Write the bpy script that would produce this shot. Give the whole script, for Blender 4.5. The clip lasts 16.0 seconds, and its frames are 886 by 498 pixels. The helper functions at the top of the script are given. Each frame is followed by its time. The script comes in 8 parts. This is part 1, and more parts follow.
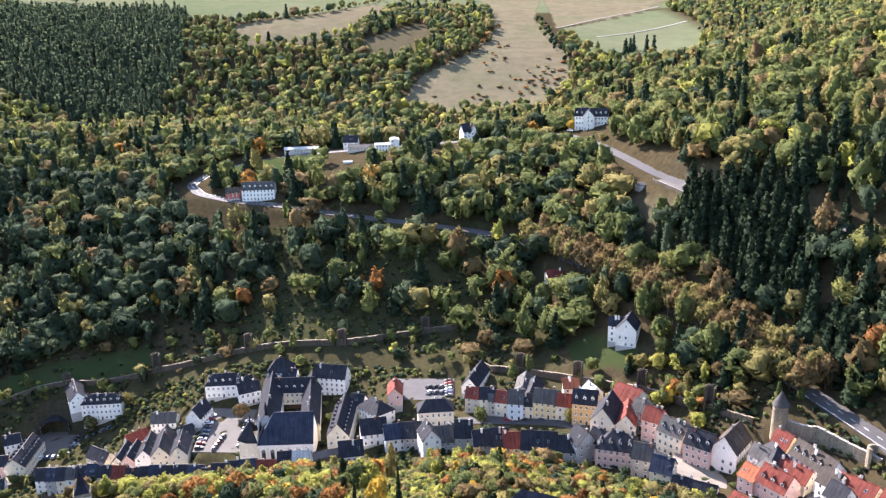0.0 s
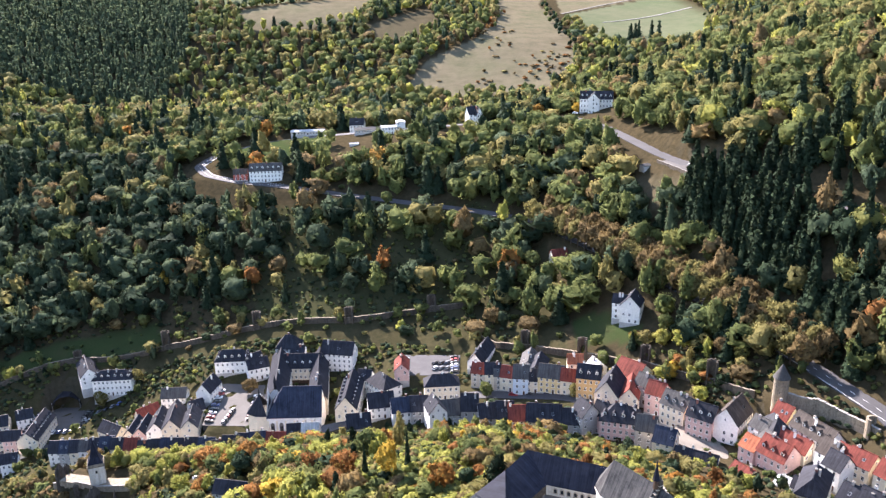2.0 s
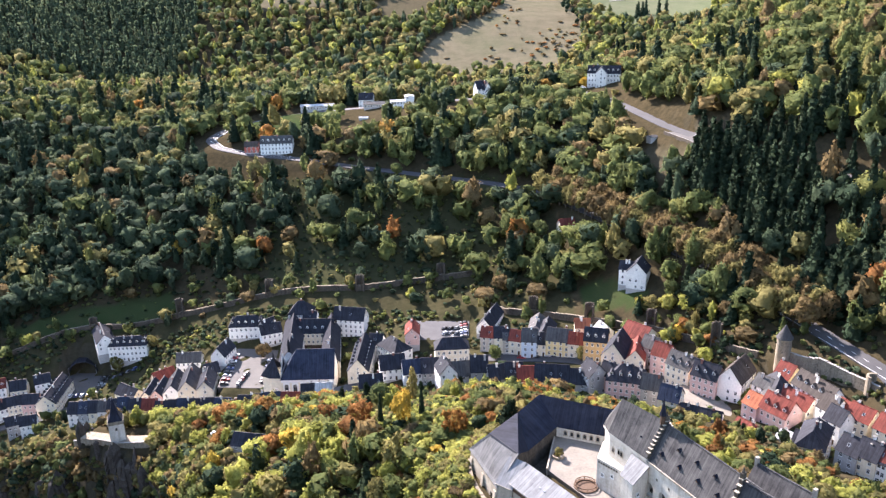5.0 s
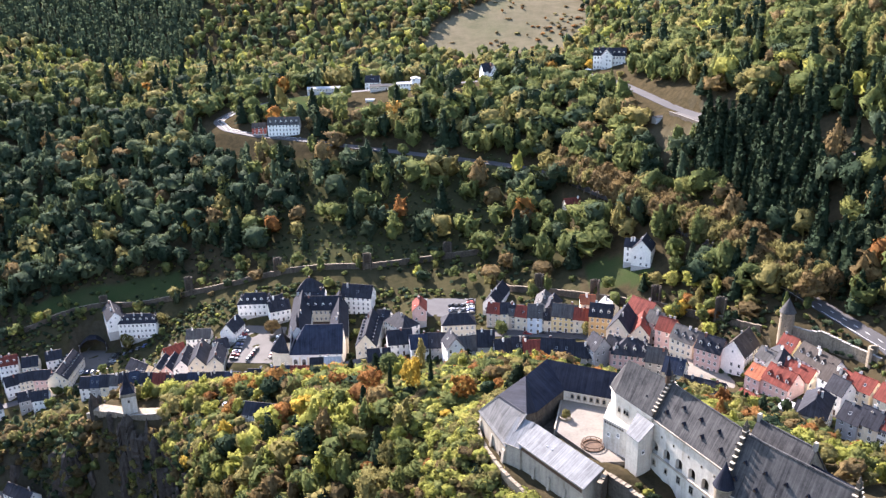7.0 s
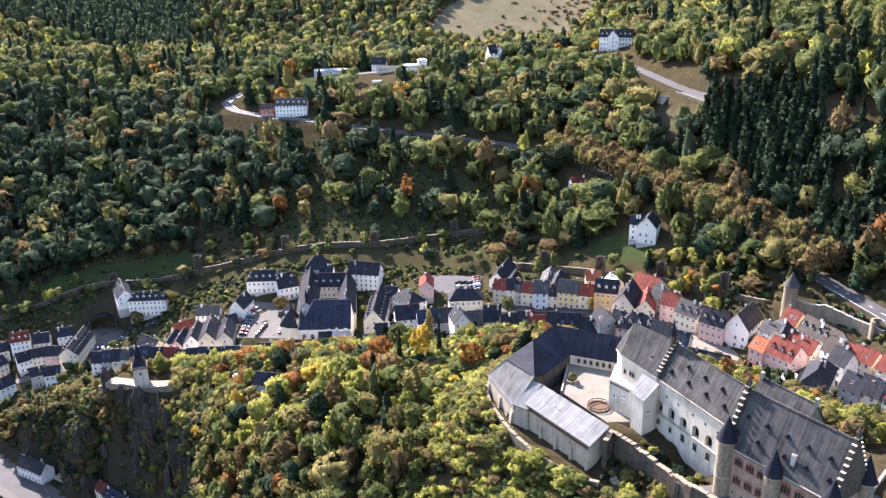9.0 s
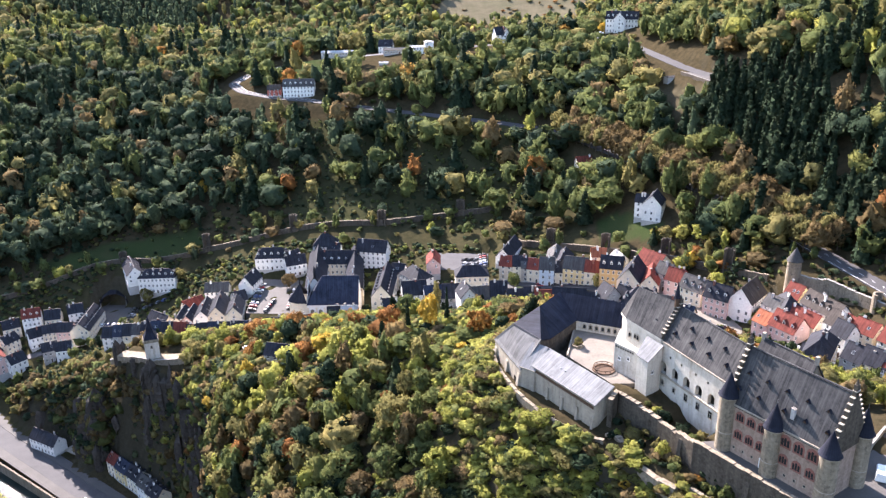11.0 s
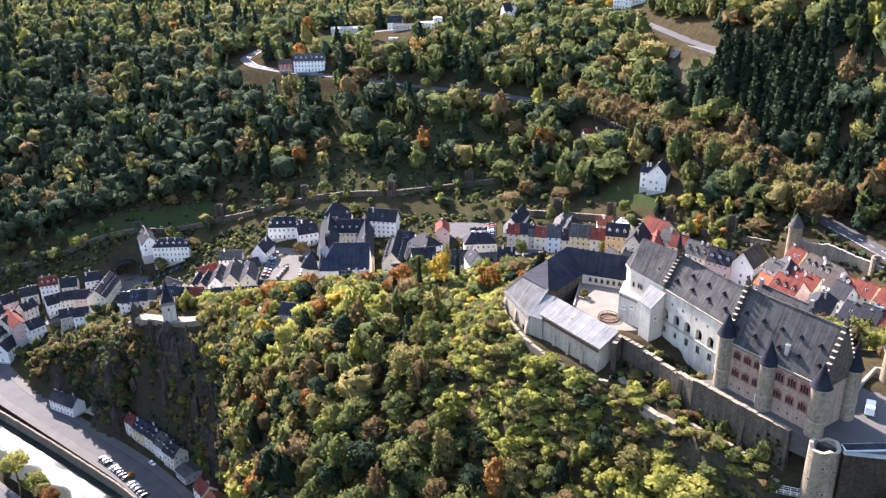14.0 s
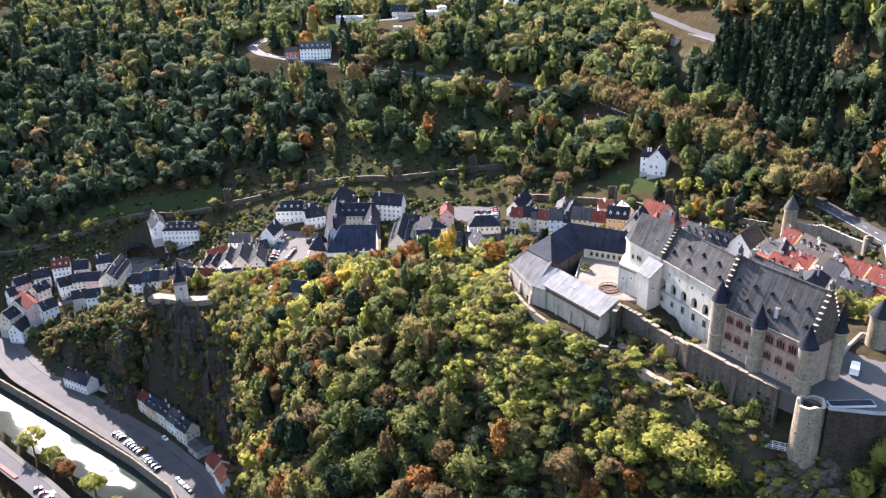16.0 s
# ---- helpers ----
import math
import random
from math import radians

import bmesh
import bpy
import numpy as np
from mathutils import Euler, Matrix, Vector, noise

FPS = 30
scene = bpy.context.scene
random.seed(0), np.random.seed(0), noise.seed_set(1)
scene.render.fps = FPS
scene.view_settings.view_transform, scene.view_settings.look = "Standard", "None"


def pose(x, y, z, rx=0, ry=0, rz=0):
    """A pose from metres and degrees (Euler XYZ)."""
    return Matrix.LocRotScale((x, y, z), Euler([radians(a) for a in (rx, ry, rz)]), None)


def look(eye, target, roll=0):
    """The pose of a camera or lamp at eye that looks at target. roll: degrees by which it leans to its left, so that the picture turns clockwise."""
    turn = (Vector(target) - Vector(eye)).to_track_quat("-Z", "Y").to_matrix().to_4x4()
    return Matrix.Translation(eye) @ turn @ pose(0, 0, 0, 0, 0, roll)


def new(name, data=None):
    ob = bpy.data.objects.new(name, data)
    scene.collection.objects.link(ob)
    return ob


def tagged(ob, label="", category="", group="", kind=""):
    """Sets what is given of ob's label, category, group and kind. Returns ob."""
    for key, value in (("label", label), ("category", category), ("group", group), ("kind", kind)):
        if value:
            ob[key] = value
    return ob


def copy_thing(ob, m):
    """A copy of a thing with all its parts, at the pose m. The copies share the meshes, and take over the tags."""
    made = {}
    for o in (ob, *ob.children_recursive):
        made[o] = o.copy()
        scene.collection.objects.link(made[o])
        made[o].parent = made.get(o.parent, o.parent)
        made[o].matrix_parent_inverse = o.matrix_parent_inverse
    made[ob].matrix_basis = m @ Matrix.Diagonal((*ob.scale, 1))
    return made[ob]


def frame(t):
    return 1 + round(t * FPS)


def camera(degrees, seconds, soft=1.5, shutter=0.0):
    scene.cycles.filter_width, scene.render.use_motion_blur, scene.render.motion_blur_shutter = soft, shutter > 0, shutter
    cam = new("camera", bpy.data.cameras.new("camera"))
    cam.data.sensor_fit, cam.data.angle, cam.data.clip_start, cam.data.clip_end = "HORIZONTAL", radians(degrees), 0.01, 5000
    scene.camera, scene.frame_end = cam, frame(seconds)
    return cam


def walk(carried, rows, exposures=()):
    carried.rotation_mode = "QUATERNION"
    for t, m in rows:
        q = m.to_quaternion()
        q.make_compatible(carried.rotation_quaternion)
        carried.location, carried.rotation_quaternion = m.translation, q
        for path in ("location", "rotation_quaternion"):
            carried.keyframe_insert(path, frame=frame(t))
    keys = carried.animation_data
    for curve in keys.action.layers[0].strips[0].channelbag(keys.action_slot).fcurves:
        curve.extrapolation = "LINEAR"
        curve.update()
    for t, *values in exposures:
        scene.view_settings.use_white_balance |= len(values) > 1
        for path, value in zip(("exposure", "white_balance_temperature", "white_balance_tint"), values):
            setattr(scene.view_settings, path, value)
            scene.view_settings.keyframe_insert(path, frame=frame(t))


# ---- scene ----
cam = camera(54.20, 16.0, soft=1.35)
# seconds, eye x y z, yaw (to the left), pitch (up), lean
ROWS = [
    (0, 0.00, 0.00, 280.34, -0.000, -17.938, -1.596),
    (1, -0.79, -3.51, 278.65, 0.133, -18.311, -1.537),
    (2, -1.72, -7.13, 276.97, 0.249, -18.669, -1.488),
    (3, -2.72, -10.75, 275.26, 0.358, -19.020, -1.447),
    (4, -3.74, -14.31, 273.51, 0.468, -19.370, -1.413),
    (5, -4.74, -17.76, 271.70, 0.585, -19.723, -1.383),
    (6, -5.68, -21.07, 269.82, 0.713, -20.082, -1.358),
    (7, -6.53, -24.27, 267.89, 0.854, -20.449, -1.335),
    (8, -7.29, -27.37, 265.93, 1.009, -20.824, -1.314),
    (9, -7.96, -30.44, 263.98, 1.174, -21.205, -1.292),
    (10, -8.55, -33.55, 262.08, 1.346, -21.588, -1.269),
    (11, -9.07, -36.83, 260.30, 1.518, -21.969, -1.243),
    (12, -9.56, -40.41, 258.70, 1.683, -22.339, -1.212),
    (13, -10.07, -44.45, 257.37, 1.830, -22.692, -1.176),
    (14, -10.64, -49.13, 256.42, 1.947, -23.017, -1.132),
    (15, -11.35, -54.68, 255.94, 2.019, -23.302, -1.080),
    (16, -12.27, -61.33, 256.05, 2.031, -23.535, -1.018),
]


def carried_pose(x, y, z, yaw, pitch, lean):
    a, b = radians(yaw), radians(pitch)
    ahead = Vector((-math.sin(a) * math.cos(b), math.cos(a) * math.cos(b), math.sin(b)))
    return look((x, y, z), Vector((x, y, z)) + ahead * 100, lean)


walk(cam, [(t, carried_pose(*row)) for t, *row in ROWS], [(0, 2.5, 6420, 21), (16, 2.5, 6420, 21)])

# ---------------------------------------------------------------- daylight
SUN_AZIMUTH, SUN_HEIGHT = -31.0, 31.0  # degrees from +y towards +x, and above the horizon
world = bpy.data.worlds.new("daylight")
scene.world = world
world.use_nodes = True
wn = world.node_tree.nodes
sky = wn.new("ShaderNodeTexSky")
sky.sky_type, sky.sun_disc = "NISHITA", False
sky.sun_elevation, sky.sun_rotation = radians(SUN_HEIGHT), radians(SUN_AZIMUTH)
sky.altitude, sky.air_density, sky.dust_density, sky.ozone_density = 300, 1.3, 0.9, 1.2
world.node_tree.links.new(sky.outputs["Color"], wn["Background"].inputs["Color"])
wn["Background"].inputs["Strength"].default_value = 0.11
sun = new("sun", bpy.data.lights.new("sun", "SUN"))
sun.data.energy, sun.data.angle, sun.data.color = 5.0, radians(0.6), (1.0, 0.93, 0.86)
a, h = radians(SUN_AZIMUTH), radians(SUN_HEIGHT)
sun.matrix_world = look((0, 0, 600), Vector((0, 0, 600)) - Vector((math.sin(a) * math.cos(h), math.cos(a) * math.cos(h), math.sin(h))))

# ---------------------------------------------------------------- materials
MATS = {}


def nodes_of(name):
    m = bpy.data.materials.new(name)
    m.use_nodes = True
    t = m.node_tree
    MATS[name] = m
    return m, t, t.nodes["Principled BSDF"]


def link(t, a, b):
    t.links.new(a, b)


def spread(t, vector, scale, detail=3.0, rough=0.55):
    n = t.nodes.new("ShaderNodeTexNoise")
    n.inputs["Scale"].default_value, n.inputs["Detail"].default_value, n.inputs["Roughness"].default_value = scale, detail, rough
    if vector is not None:
        link(t, vector, n.inputs["Vector"])
    return n.outputs["Fac"]


def ramp(t, fac, *stops):
    n = t.nodes.new("ShaderNodeValToRGB")
    e = n.color_ramp.elements
    while len(e) < len(stops):
        e.new(0.5)
    for k, (at, colour) in zip(e, stops):
        k.position, k.color = at, (*colour, 1)
    link(t, fac, n.inputs["Fac"])
    return n.outputs["Color"]


def mixed(t, fac, a, b, kind="MIX"):
    n = t.nodes.new("ShaderNodeMix")
    n.data_type, n.blend_type = "RGBA", kind
    for value, at in ((fac, 0), (a, 6), (b, 7)):
        if isinstance(value, (int, float)):
            n.inputs[at].default_value = value
        elif isinstance(value, tuple):
            n.inputs[at].default_value = (*value, 1)
        else:
            link(t, value, n.inputs[at])
    return n.outputs[2]


def bumped(t, bsdf, height, strength, distance=0.1):
    n = t.nodes.new("ShaderNodeBump")
    n.inputs["Strength"].default_value, n.inputs["Distance"].default_value = strength, distance
    link(t, height, n.inputs["Height"])
    link(t, n.outputs["Normal"], bsdf.inputs["Normal"])


def place_of(t, kind="Object"):
    return t.nodes.new("ShaderNodeTexCoord").outputs[kind]


def world_place(t):
    return t.nodes.new("ShaderNodeNewGeometry").outputs["Position"]


def wear_material(name, colour, darker, rough=0.8, fine=2.0, coarse=0.25, bump=0.3, vary=0.0, metal=0.0):
    """A surface of one colour with blotches at two sizes, a fine relief and a rougher or smoother sheen."""
    m, t, b = nodes_of(name)
    v = world_place(t)
    base = ramp(t, spread(t, v, coarse, 4), (0.3, darker), (0.65, colour))
    base = mixed(t, 0.45, base, ramp(t, spread(t, v, fine, 5, 0.65), (0.25, tuple(0.6 * c for c in colour)), (0.75, tuple(min(1, 1.25 * c) for c in colour))))
    if vary:
        info = t.nodes.new("ShaderNodeObjectInfo")
        hsv = t.nodes.new("ShaderNodeHueSaturation")
        span = t.nodes.new("ShaderNodeMapRange")
        span.inputs[3].default_value, span.inputs[4].default_value = 1 - vary, 1 + vary
        link(t, info.outputs["Random"], span.inputs[0])
        link(t, span.outputs[0], hsv.inputs["Value"])
        link(t, base, hsv.inputs["Color"])
        base = hsv.outputs["Color"]
    link(t, base, b.inputs["Base Color"])
    b.inputs["Roughness"].default_value, b.inputs["Metallic"].default_value = rough, metal
    b.inputs["Specular IOR Level"].default_value = 0.5 if metal else 0.15
    bumped(t, b, spread(t, v, fine * 3, 4), bump, 0.05)
    return m


def slate_material(name, light, dark, rough=0.58):
    """Slates in rows: every slate a little different, streaked by rain down the slope."""
    m, t, b = nodes_of(name)
    v = place_of(t)
    brick = t.nodes.new("ShaderNodeTexBrick")
    for key, value in (("Scale", 1.0), ("Brick Width", 0.45), ("Row Height", 0.3), ("Mortar Size", 0.02), ("Mortar Smooth", 0.3)):
        brick.inputs[key].default_value = value
    brick.inputs["Color1"].default_value, brick.inputs["Color2"].default_value = (*light, 1), (*dark, 1)
    brick.inputs["Mortar"].default_value = (*[0.4 * c for c in dark], 1)
    uv = t.nodes.new("ShaderNodeUVMap")
    link(t, uv.outputs["UV"], brick.inputs["Vector"])
    streak = t.nodes.new("ShaderNodeMapping")
    streak.inputs["Scale"].default_value = (2.0, 0.07, 1.0)
    link(t, uv.outputs["UV"], streak.inputs["Vector"])
    lines = spread(t, streak.outputs["Vector"], 1.0, 5, 0.6)
    base = mixed(t, 0.75, brick.outputs["Color"], ramp(t, lines, (0.36, tuple(0.5 * c for c in dark)), (0.66, tuple(1.7 * c for c in light))), "MIX")
    base = mixed(t, 0.5, base, ramp(t, spread(t, v, 0.28, 6, 0.7), (0.36, tuple(0.7 * c for c in dark)), (0.64, tuple(1.25 * c for c in light))))
    link(t, base, b.inputs["Base Color"])
    b.inputs["Roughness"].default_value = rough
    b.inputs["Specular IOR Level"].default_value = 0.05
    bumped(t, b, brick.outputs["Fac"], -0.35, 0.04)
    return m


def rain_streaks(t, v, wide=0.9, tall=0.09):
    """Stains that run down a wall."""
    n = t.nodes.new("ShaderNodeMapping")
    n.inputs["Scale"].default_value = (wide, wide, tall)
    link(t, v, n.inputs["Vector"])
    return spread(t, n.outputs["Vector"], 1.0, 5, 0.65)


def stone_material(name, light, dark, size=0.45, rough=0.9):
    """Rubble masonry: irregular stones with recessed joints, stains and patches of moss and new mortar."""
    m, t, b = nodes_of(name)
    v = world_place(t)
    cell = t.nodes.new("ShaderNodeTexVoronoi")
    cell.inputs["Scale"].default_value = 1 / size
    link(t, v, cell.inputs["Vector"])
    base = mixed(t, 0.4, ramp(t, cell.outputs["Color"], (0.1, tuple(0.7 * c for c in dark)), (0.9, tuple(1.2 * c for c in light))), ramp(t, spread(t, v, 0.22, 6, 0.7), (0.36, tuple(0.6 * c for c in dark)), (0.64, tuple(1.1 * c for c in light))))
    base = mixed(t, 0.4, base, ramp(t, rain_streaks(t, v), (0.38, tuple(0.6 * c for c in dark)), (0.62, light)))
    base = mixed(t, 0.25, base, ramp(t, spread(t, v, 1.6, 5, 0.7), (0.36, dark), (0.64, tuple(1.25 * c for c in light))))
    link(t, base, b.inputs["Base Color"])
    b.inputs["Roughness"].default_value, b.inputs["Specular IOR Level"].default_value = rough, 0.08
    bumped(t, b, cell.outputs["Distance"], -0.7, 0.12)
    return m


def limewash_material(name, light, dark):
    """Weathered lime plaster: grey rain streaks, patches of bare wall, a rough surface."""
    m, t, b = nodes_of(name)
    v = world_place(t)
    base = ramp(t, rain_streaks(t, v, 0.7, 0.07), (0.34, dark), (0.58, light))
    base = mixed(t, 0.4, base, ramp(t, spread(t, v, 0.3, 6, 0.7), (0.36, dark), (0.56, light)))
    base = mixed(t, 0.3, base, ramp(t, spread(t, v, 1.8, 5, 0.7), (0.36, tuple(0.6 * c for c in light)), (0.64, tuple(1.12 * c for c in light))))
    link(t, base, b.inputs["Base Color"])
    b.inputs["Roughness"].default_value, b.inputs["Specular IOR Level"].default_value = 0.9, 0.1
    bumped(t, b, spread(t, v, 3.5, 5, 0.65), 0.4, 0.06)
    return m


def leaf_material(name, light, dark, other, thin=0.35):
    """Foliage: each tree has its own tone, each leaf clump its own shade, and light comes through the leaves."""
    m, t, b = nodes_of(name)
    v = world_place(t)
    own = t.nodes.new("ShaderNodeAttribute")
    own.attribute_name = "tone"
    info = t.nodes.new("ShaderNodeObjectInfo")
    tree = t.nodes.new("ShaderNodeMath")
    tree.operation = "ADD"
    link(t, own.outputs["Fac"], tree.inputs[0])
    link(t, info.outputs["Random"], tree.inputs[1])
    frac = t.nodes.new("ShaderNodeMath")
    frac.operation = "FRACT"
    link(t, tree.outputs[0], frac.inputs[0])
    base = ramp(t, frac.outputs[0], (0.0, dark), (0.45, light), (0.8, light), (1.0, other))
    base = mixed(t, 0.35, base, ramp(t, spread(t, v, 0.22, 3), (0.35, dark), (0.65, other)))
    hsv = t.nodes.new("ShaderNodeHueSaturation")
    span = t.nodes.new("ShaderNodeMapRange")
    for k, value in ((1, 0.3), (2, 0.7), (3, 0.55), (4, 1.45)):
        span.inputs[k].default_value = value
    clumps = spread(t, v, 0.6, 7, 0.78)
    link(t, clumps, span.inputs[0])
    link(t, span.outputs[0], hsv.inputs["Value"])
    link(t, base, hsv.inputs["Color"])
    link(t, hsv.outputs["Color"], b.inputs["Base Color"])
    bumped(t, b, clumps, 0.8, 1.4)
    b.inputs["Roughness"].default_value = 0.85
    b.inputs["Specular IOR Level"].default_value = 0.02
    through_leaf = t.nodes.new("ShaderNodeBsdfTranslucent")
    link(t, hsv.outputs["Color"], through_leaf.inputs["Color"])
    both = t.nodes.new("ShaderNodeMixShader")
    both.inputs[0].default_value = thin
    link(t, b.outputs[0], both.inputs[1])
    link(t, through_leaf.outputs[0], both.inputs[2])
    link(t, both.outputs[0], t.nodes["Material Output"].inputs["Surface"])
    return m


leaf_material("leaf_green", (0.112, 0.135, 0.048), (0.062, 0.084, 0.034), (0.17, 0.168, 0.055), 0.42)
leaf_material("leaf_lime", (0.27, 0.275, 0.065), (0.17, 0.185, 0.045), (0.35, 0.325, 0.09), 0.45)
leaf_material("leaf_olive", (0.185, 0.165, 0.062), (0.11, 0.104, 0.042), (0.25, 0.21, 0.08), 0.42)
leaf_material("leaf_dark", (0.022, 0.037, 0.021), (0.012, 0.021, 0.013), (0.036, 0.05, 0.026), 0.12)
leaf_material("leaf_brown", (0.15, 0.108, 0.052), (0.095, 0.072, 0.038), (0.20, 0.14, 0.06), 0.35)
leaf_material("leaf_orange", (0.30, 0.14, 0.036), (0.19, 0.083, 0.026), (0.35, 0.21, 0.05))
# cool blue-green leaf; its tint stands in for haze and shade on the hillside
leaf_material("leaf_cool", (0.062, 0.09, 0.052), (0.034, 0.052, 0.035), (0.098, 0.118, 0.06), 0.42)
leaf_material("leaf_rust", (0.22, 0.10, 0.036), (0.13, 0.06, 0.025), (0.30, 0.155, 0.05), 0.4)
leaf_material("leaf_red", (0.34, 0.05, 0.03), (0.20, 0.03, 0.025), (0.42, 0.09, 0.035))
leaf_material("leaf_yellow", (0.40, 0.26, 0.045), (0.28, 0.19, 0.035), (0.46, 0.33, 0.06))
wear_material("bark", (0.10, 0.075, 0.055), (0.05, 0.04, 0.03), 0.95, 6, 1.5)
PLASTER = {"white": (0.80, 0.77, 0.72), "cream": (0.74, 0.64, 0.48), "beige": (0.55, 0.47, 0.38), "pink": (0.62, 0.42, 0.37), "yellow": (0.68, 0.53, 0.28), "ochre": (0.55, 0.36, 0.17), "paleblue": (0.55, 0.62, 0.68), "grey": (0.40, 0.38, 0.36), "red": (0.45, 0.12, 0.09)}
for key, colour in PLASTER.items():
    wear_material("plaster_" + key, colour, tuple(0.78 * c for c in colour), 0.85, 1.2, 0.18, 0.15, 0.06)
slate_material("roof_slate", (0.028, 0.029, 0.036), (0.012, 0.013, 0.017))
slate_material("roof_blueslate", (0.03, 0.037, 0.057), (0.014, 0.018, 0.03))
slate_material("roof_greyslate", (0.07, 0.068, 0.066), (0.036, 0.035, 0.035), 0.7)
slate_material("roof_brownslate", (0.06, 0.05, 0.044), (0.032, 0.027, 0.024), 0.7)
slate_material("roof_red", (0.145, 0.04, 0.03), (0.075, 0.024, 0.02), 0.8)
slate_material("roof_orange", (0.24, 0.085, 0.045), (0.15, 0.05, 0.03), 0.8)
slate_material("roof_whiteroof", (0.36, 0.36, 0.36), (0.27, 0.27, 0.27), 0.5)
slate_material("roof_castle", (0.066, 0.064, 0.062), (0.018, 0.019, 0.023), 0.7)
slate_material("roof_castle_dark", (0.020, 0.022, 0.032), (0.009, 0.010, 0.016), 0.6)
slate_material("roof_castle_light", (0.15, 0.152, 0.155), (0.115, 0.116, 0.12), 0.7)
slate_material("roof_castle_mid", (0.10, 0.10, 0.10), (0.062, 0.062, 0.063), 0.7)
stone_material("rubble", (0.275, 0.23, 0.172), (0.095, 0.077, 0.056), 0.55)
stone_material("rubble_dark", (0.105, 0.088, 0.07), (0.032, 0.027, 0.021), 0.6)
stone_material("rubble_pink", (0.335, 0.245, 0.19), (0.2, 0.148, 0.118), 0.5)
stone_material("cliff", (0.075, 0.064, 0.055), (0.018, 0.015, 0.012), 1.3)
# dark brown stone, darkened further to carry the bastion's deep shade
stone_material("bastion_stone_shaded", (0.06, 0.047, 0.035), (0.013, 0.01, 0.008), 0.55)
limewash_material("castle_white", (0.56, 0.52, 0.45), (0.25, 0.215, 0.17))
limewash_material("castle_grey", (0.35, 0.305, 0.245), (0.14, 0.118, 0.092))
wear_material("red_sandstone", (0.24, 0.105, 0.082), (0.15, 0.07, 0.055), 0.85, 3, 0.5)
wear_material("asphalt", (0.068, 0.066, 0.068), (0.042, 0.041, 0.043), 0.85, 2.5, 0.12)
wear_material("asphalt_light", (0.088, 0.082, 0.077), (0.052, 0.049, 0.046), 0.85, 2.5, 0.12)
wear_material("paving", (0.175, 0.155, 0.13), (0.10, 0.088, 0.075), 0.85, 1.5, 0.2)
wear_material("paint_white", (0.78, 0.78, 0.76), (0.6, 0.6, 0.58), 0.6, 4, 1)
wear_material("wood_dark", (0.09, 0.055, 0.035), (0.05, 0.03, 0.02), 0.7, 5, 1)
wear_material("metal_grey", (0.30, 0.31, 0.32), (0.2, 0.2, 0.21), 0.45, 5, 1, 0.1, 0, 0.7)
wear_material("concrete", (0.27, 0.25, 0.225), (0.17, 0.158, 0.142), 0.9, 1.5, 0.3)


def glass_material():
    m, t, b = nodes_of("window_glass")
    b.inputs["Base Color"].default_value = (0.02, 0.022, 0.025, 1)
    b.inputs["Roughness"].default_value = 0.08
    b.inputs["IOR"].default_value = 1.5


glass_material()
for key, colour in {"white": (0.78, 0.78, 0.77), "black": (0.012, 0.012, 0.014), "silver": (0.42, 0.43, 0.45), "grey": (0.09, 0.095, 0.10), "blue": (0.02, 0.045, 0.14), "red": (0.30, 0.015, 0.015), "yellow": (0.55, 0.38, 0.02)}.items():
    _, t_, b_ = nodes_of("car_" + key)
    link(t_, ramp(t_, spread(t_, world_place(t_), 1.5, 3), (0.3, tuple(0.85 * c for c in colour)), (0.7, colour)), b_.inputs["Base Color"])
    b_.inputs["Roughness"].default_value, b_.inputs["Coat Weight"].default_value = 0.5, 0.15
wear_material("rubber", (0.02, 0.02, 0.02), (0.012, 0.012, 0.012), 0.9, 8, 2)


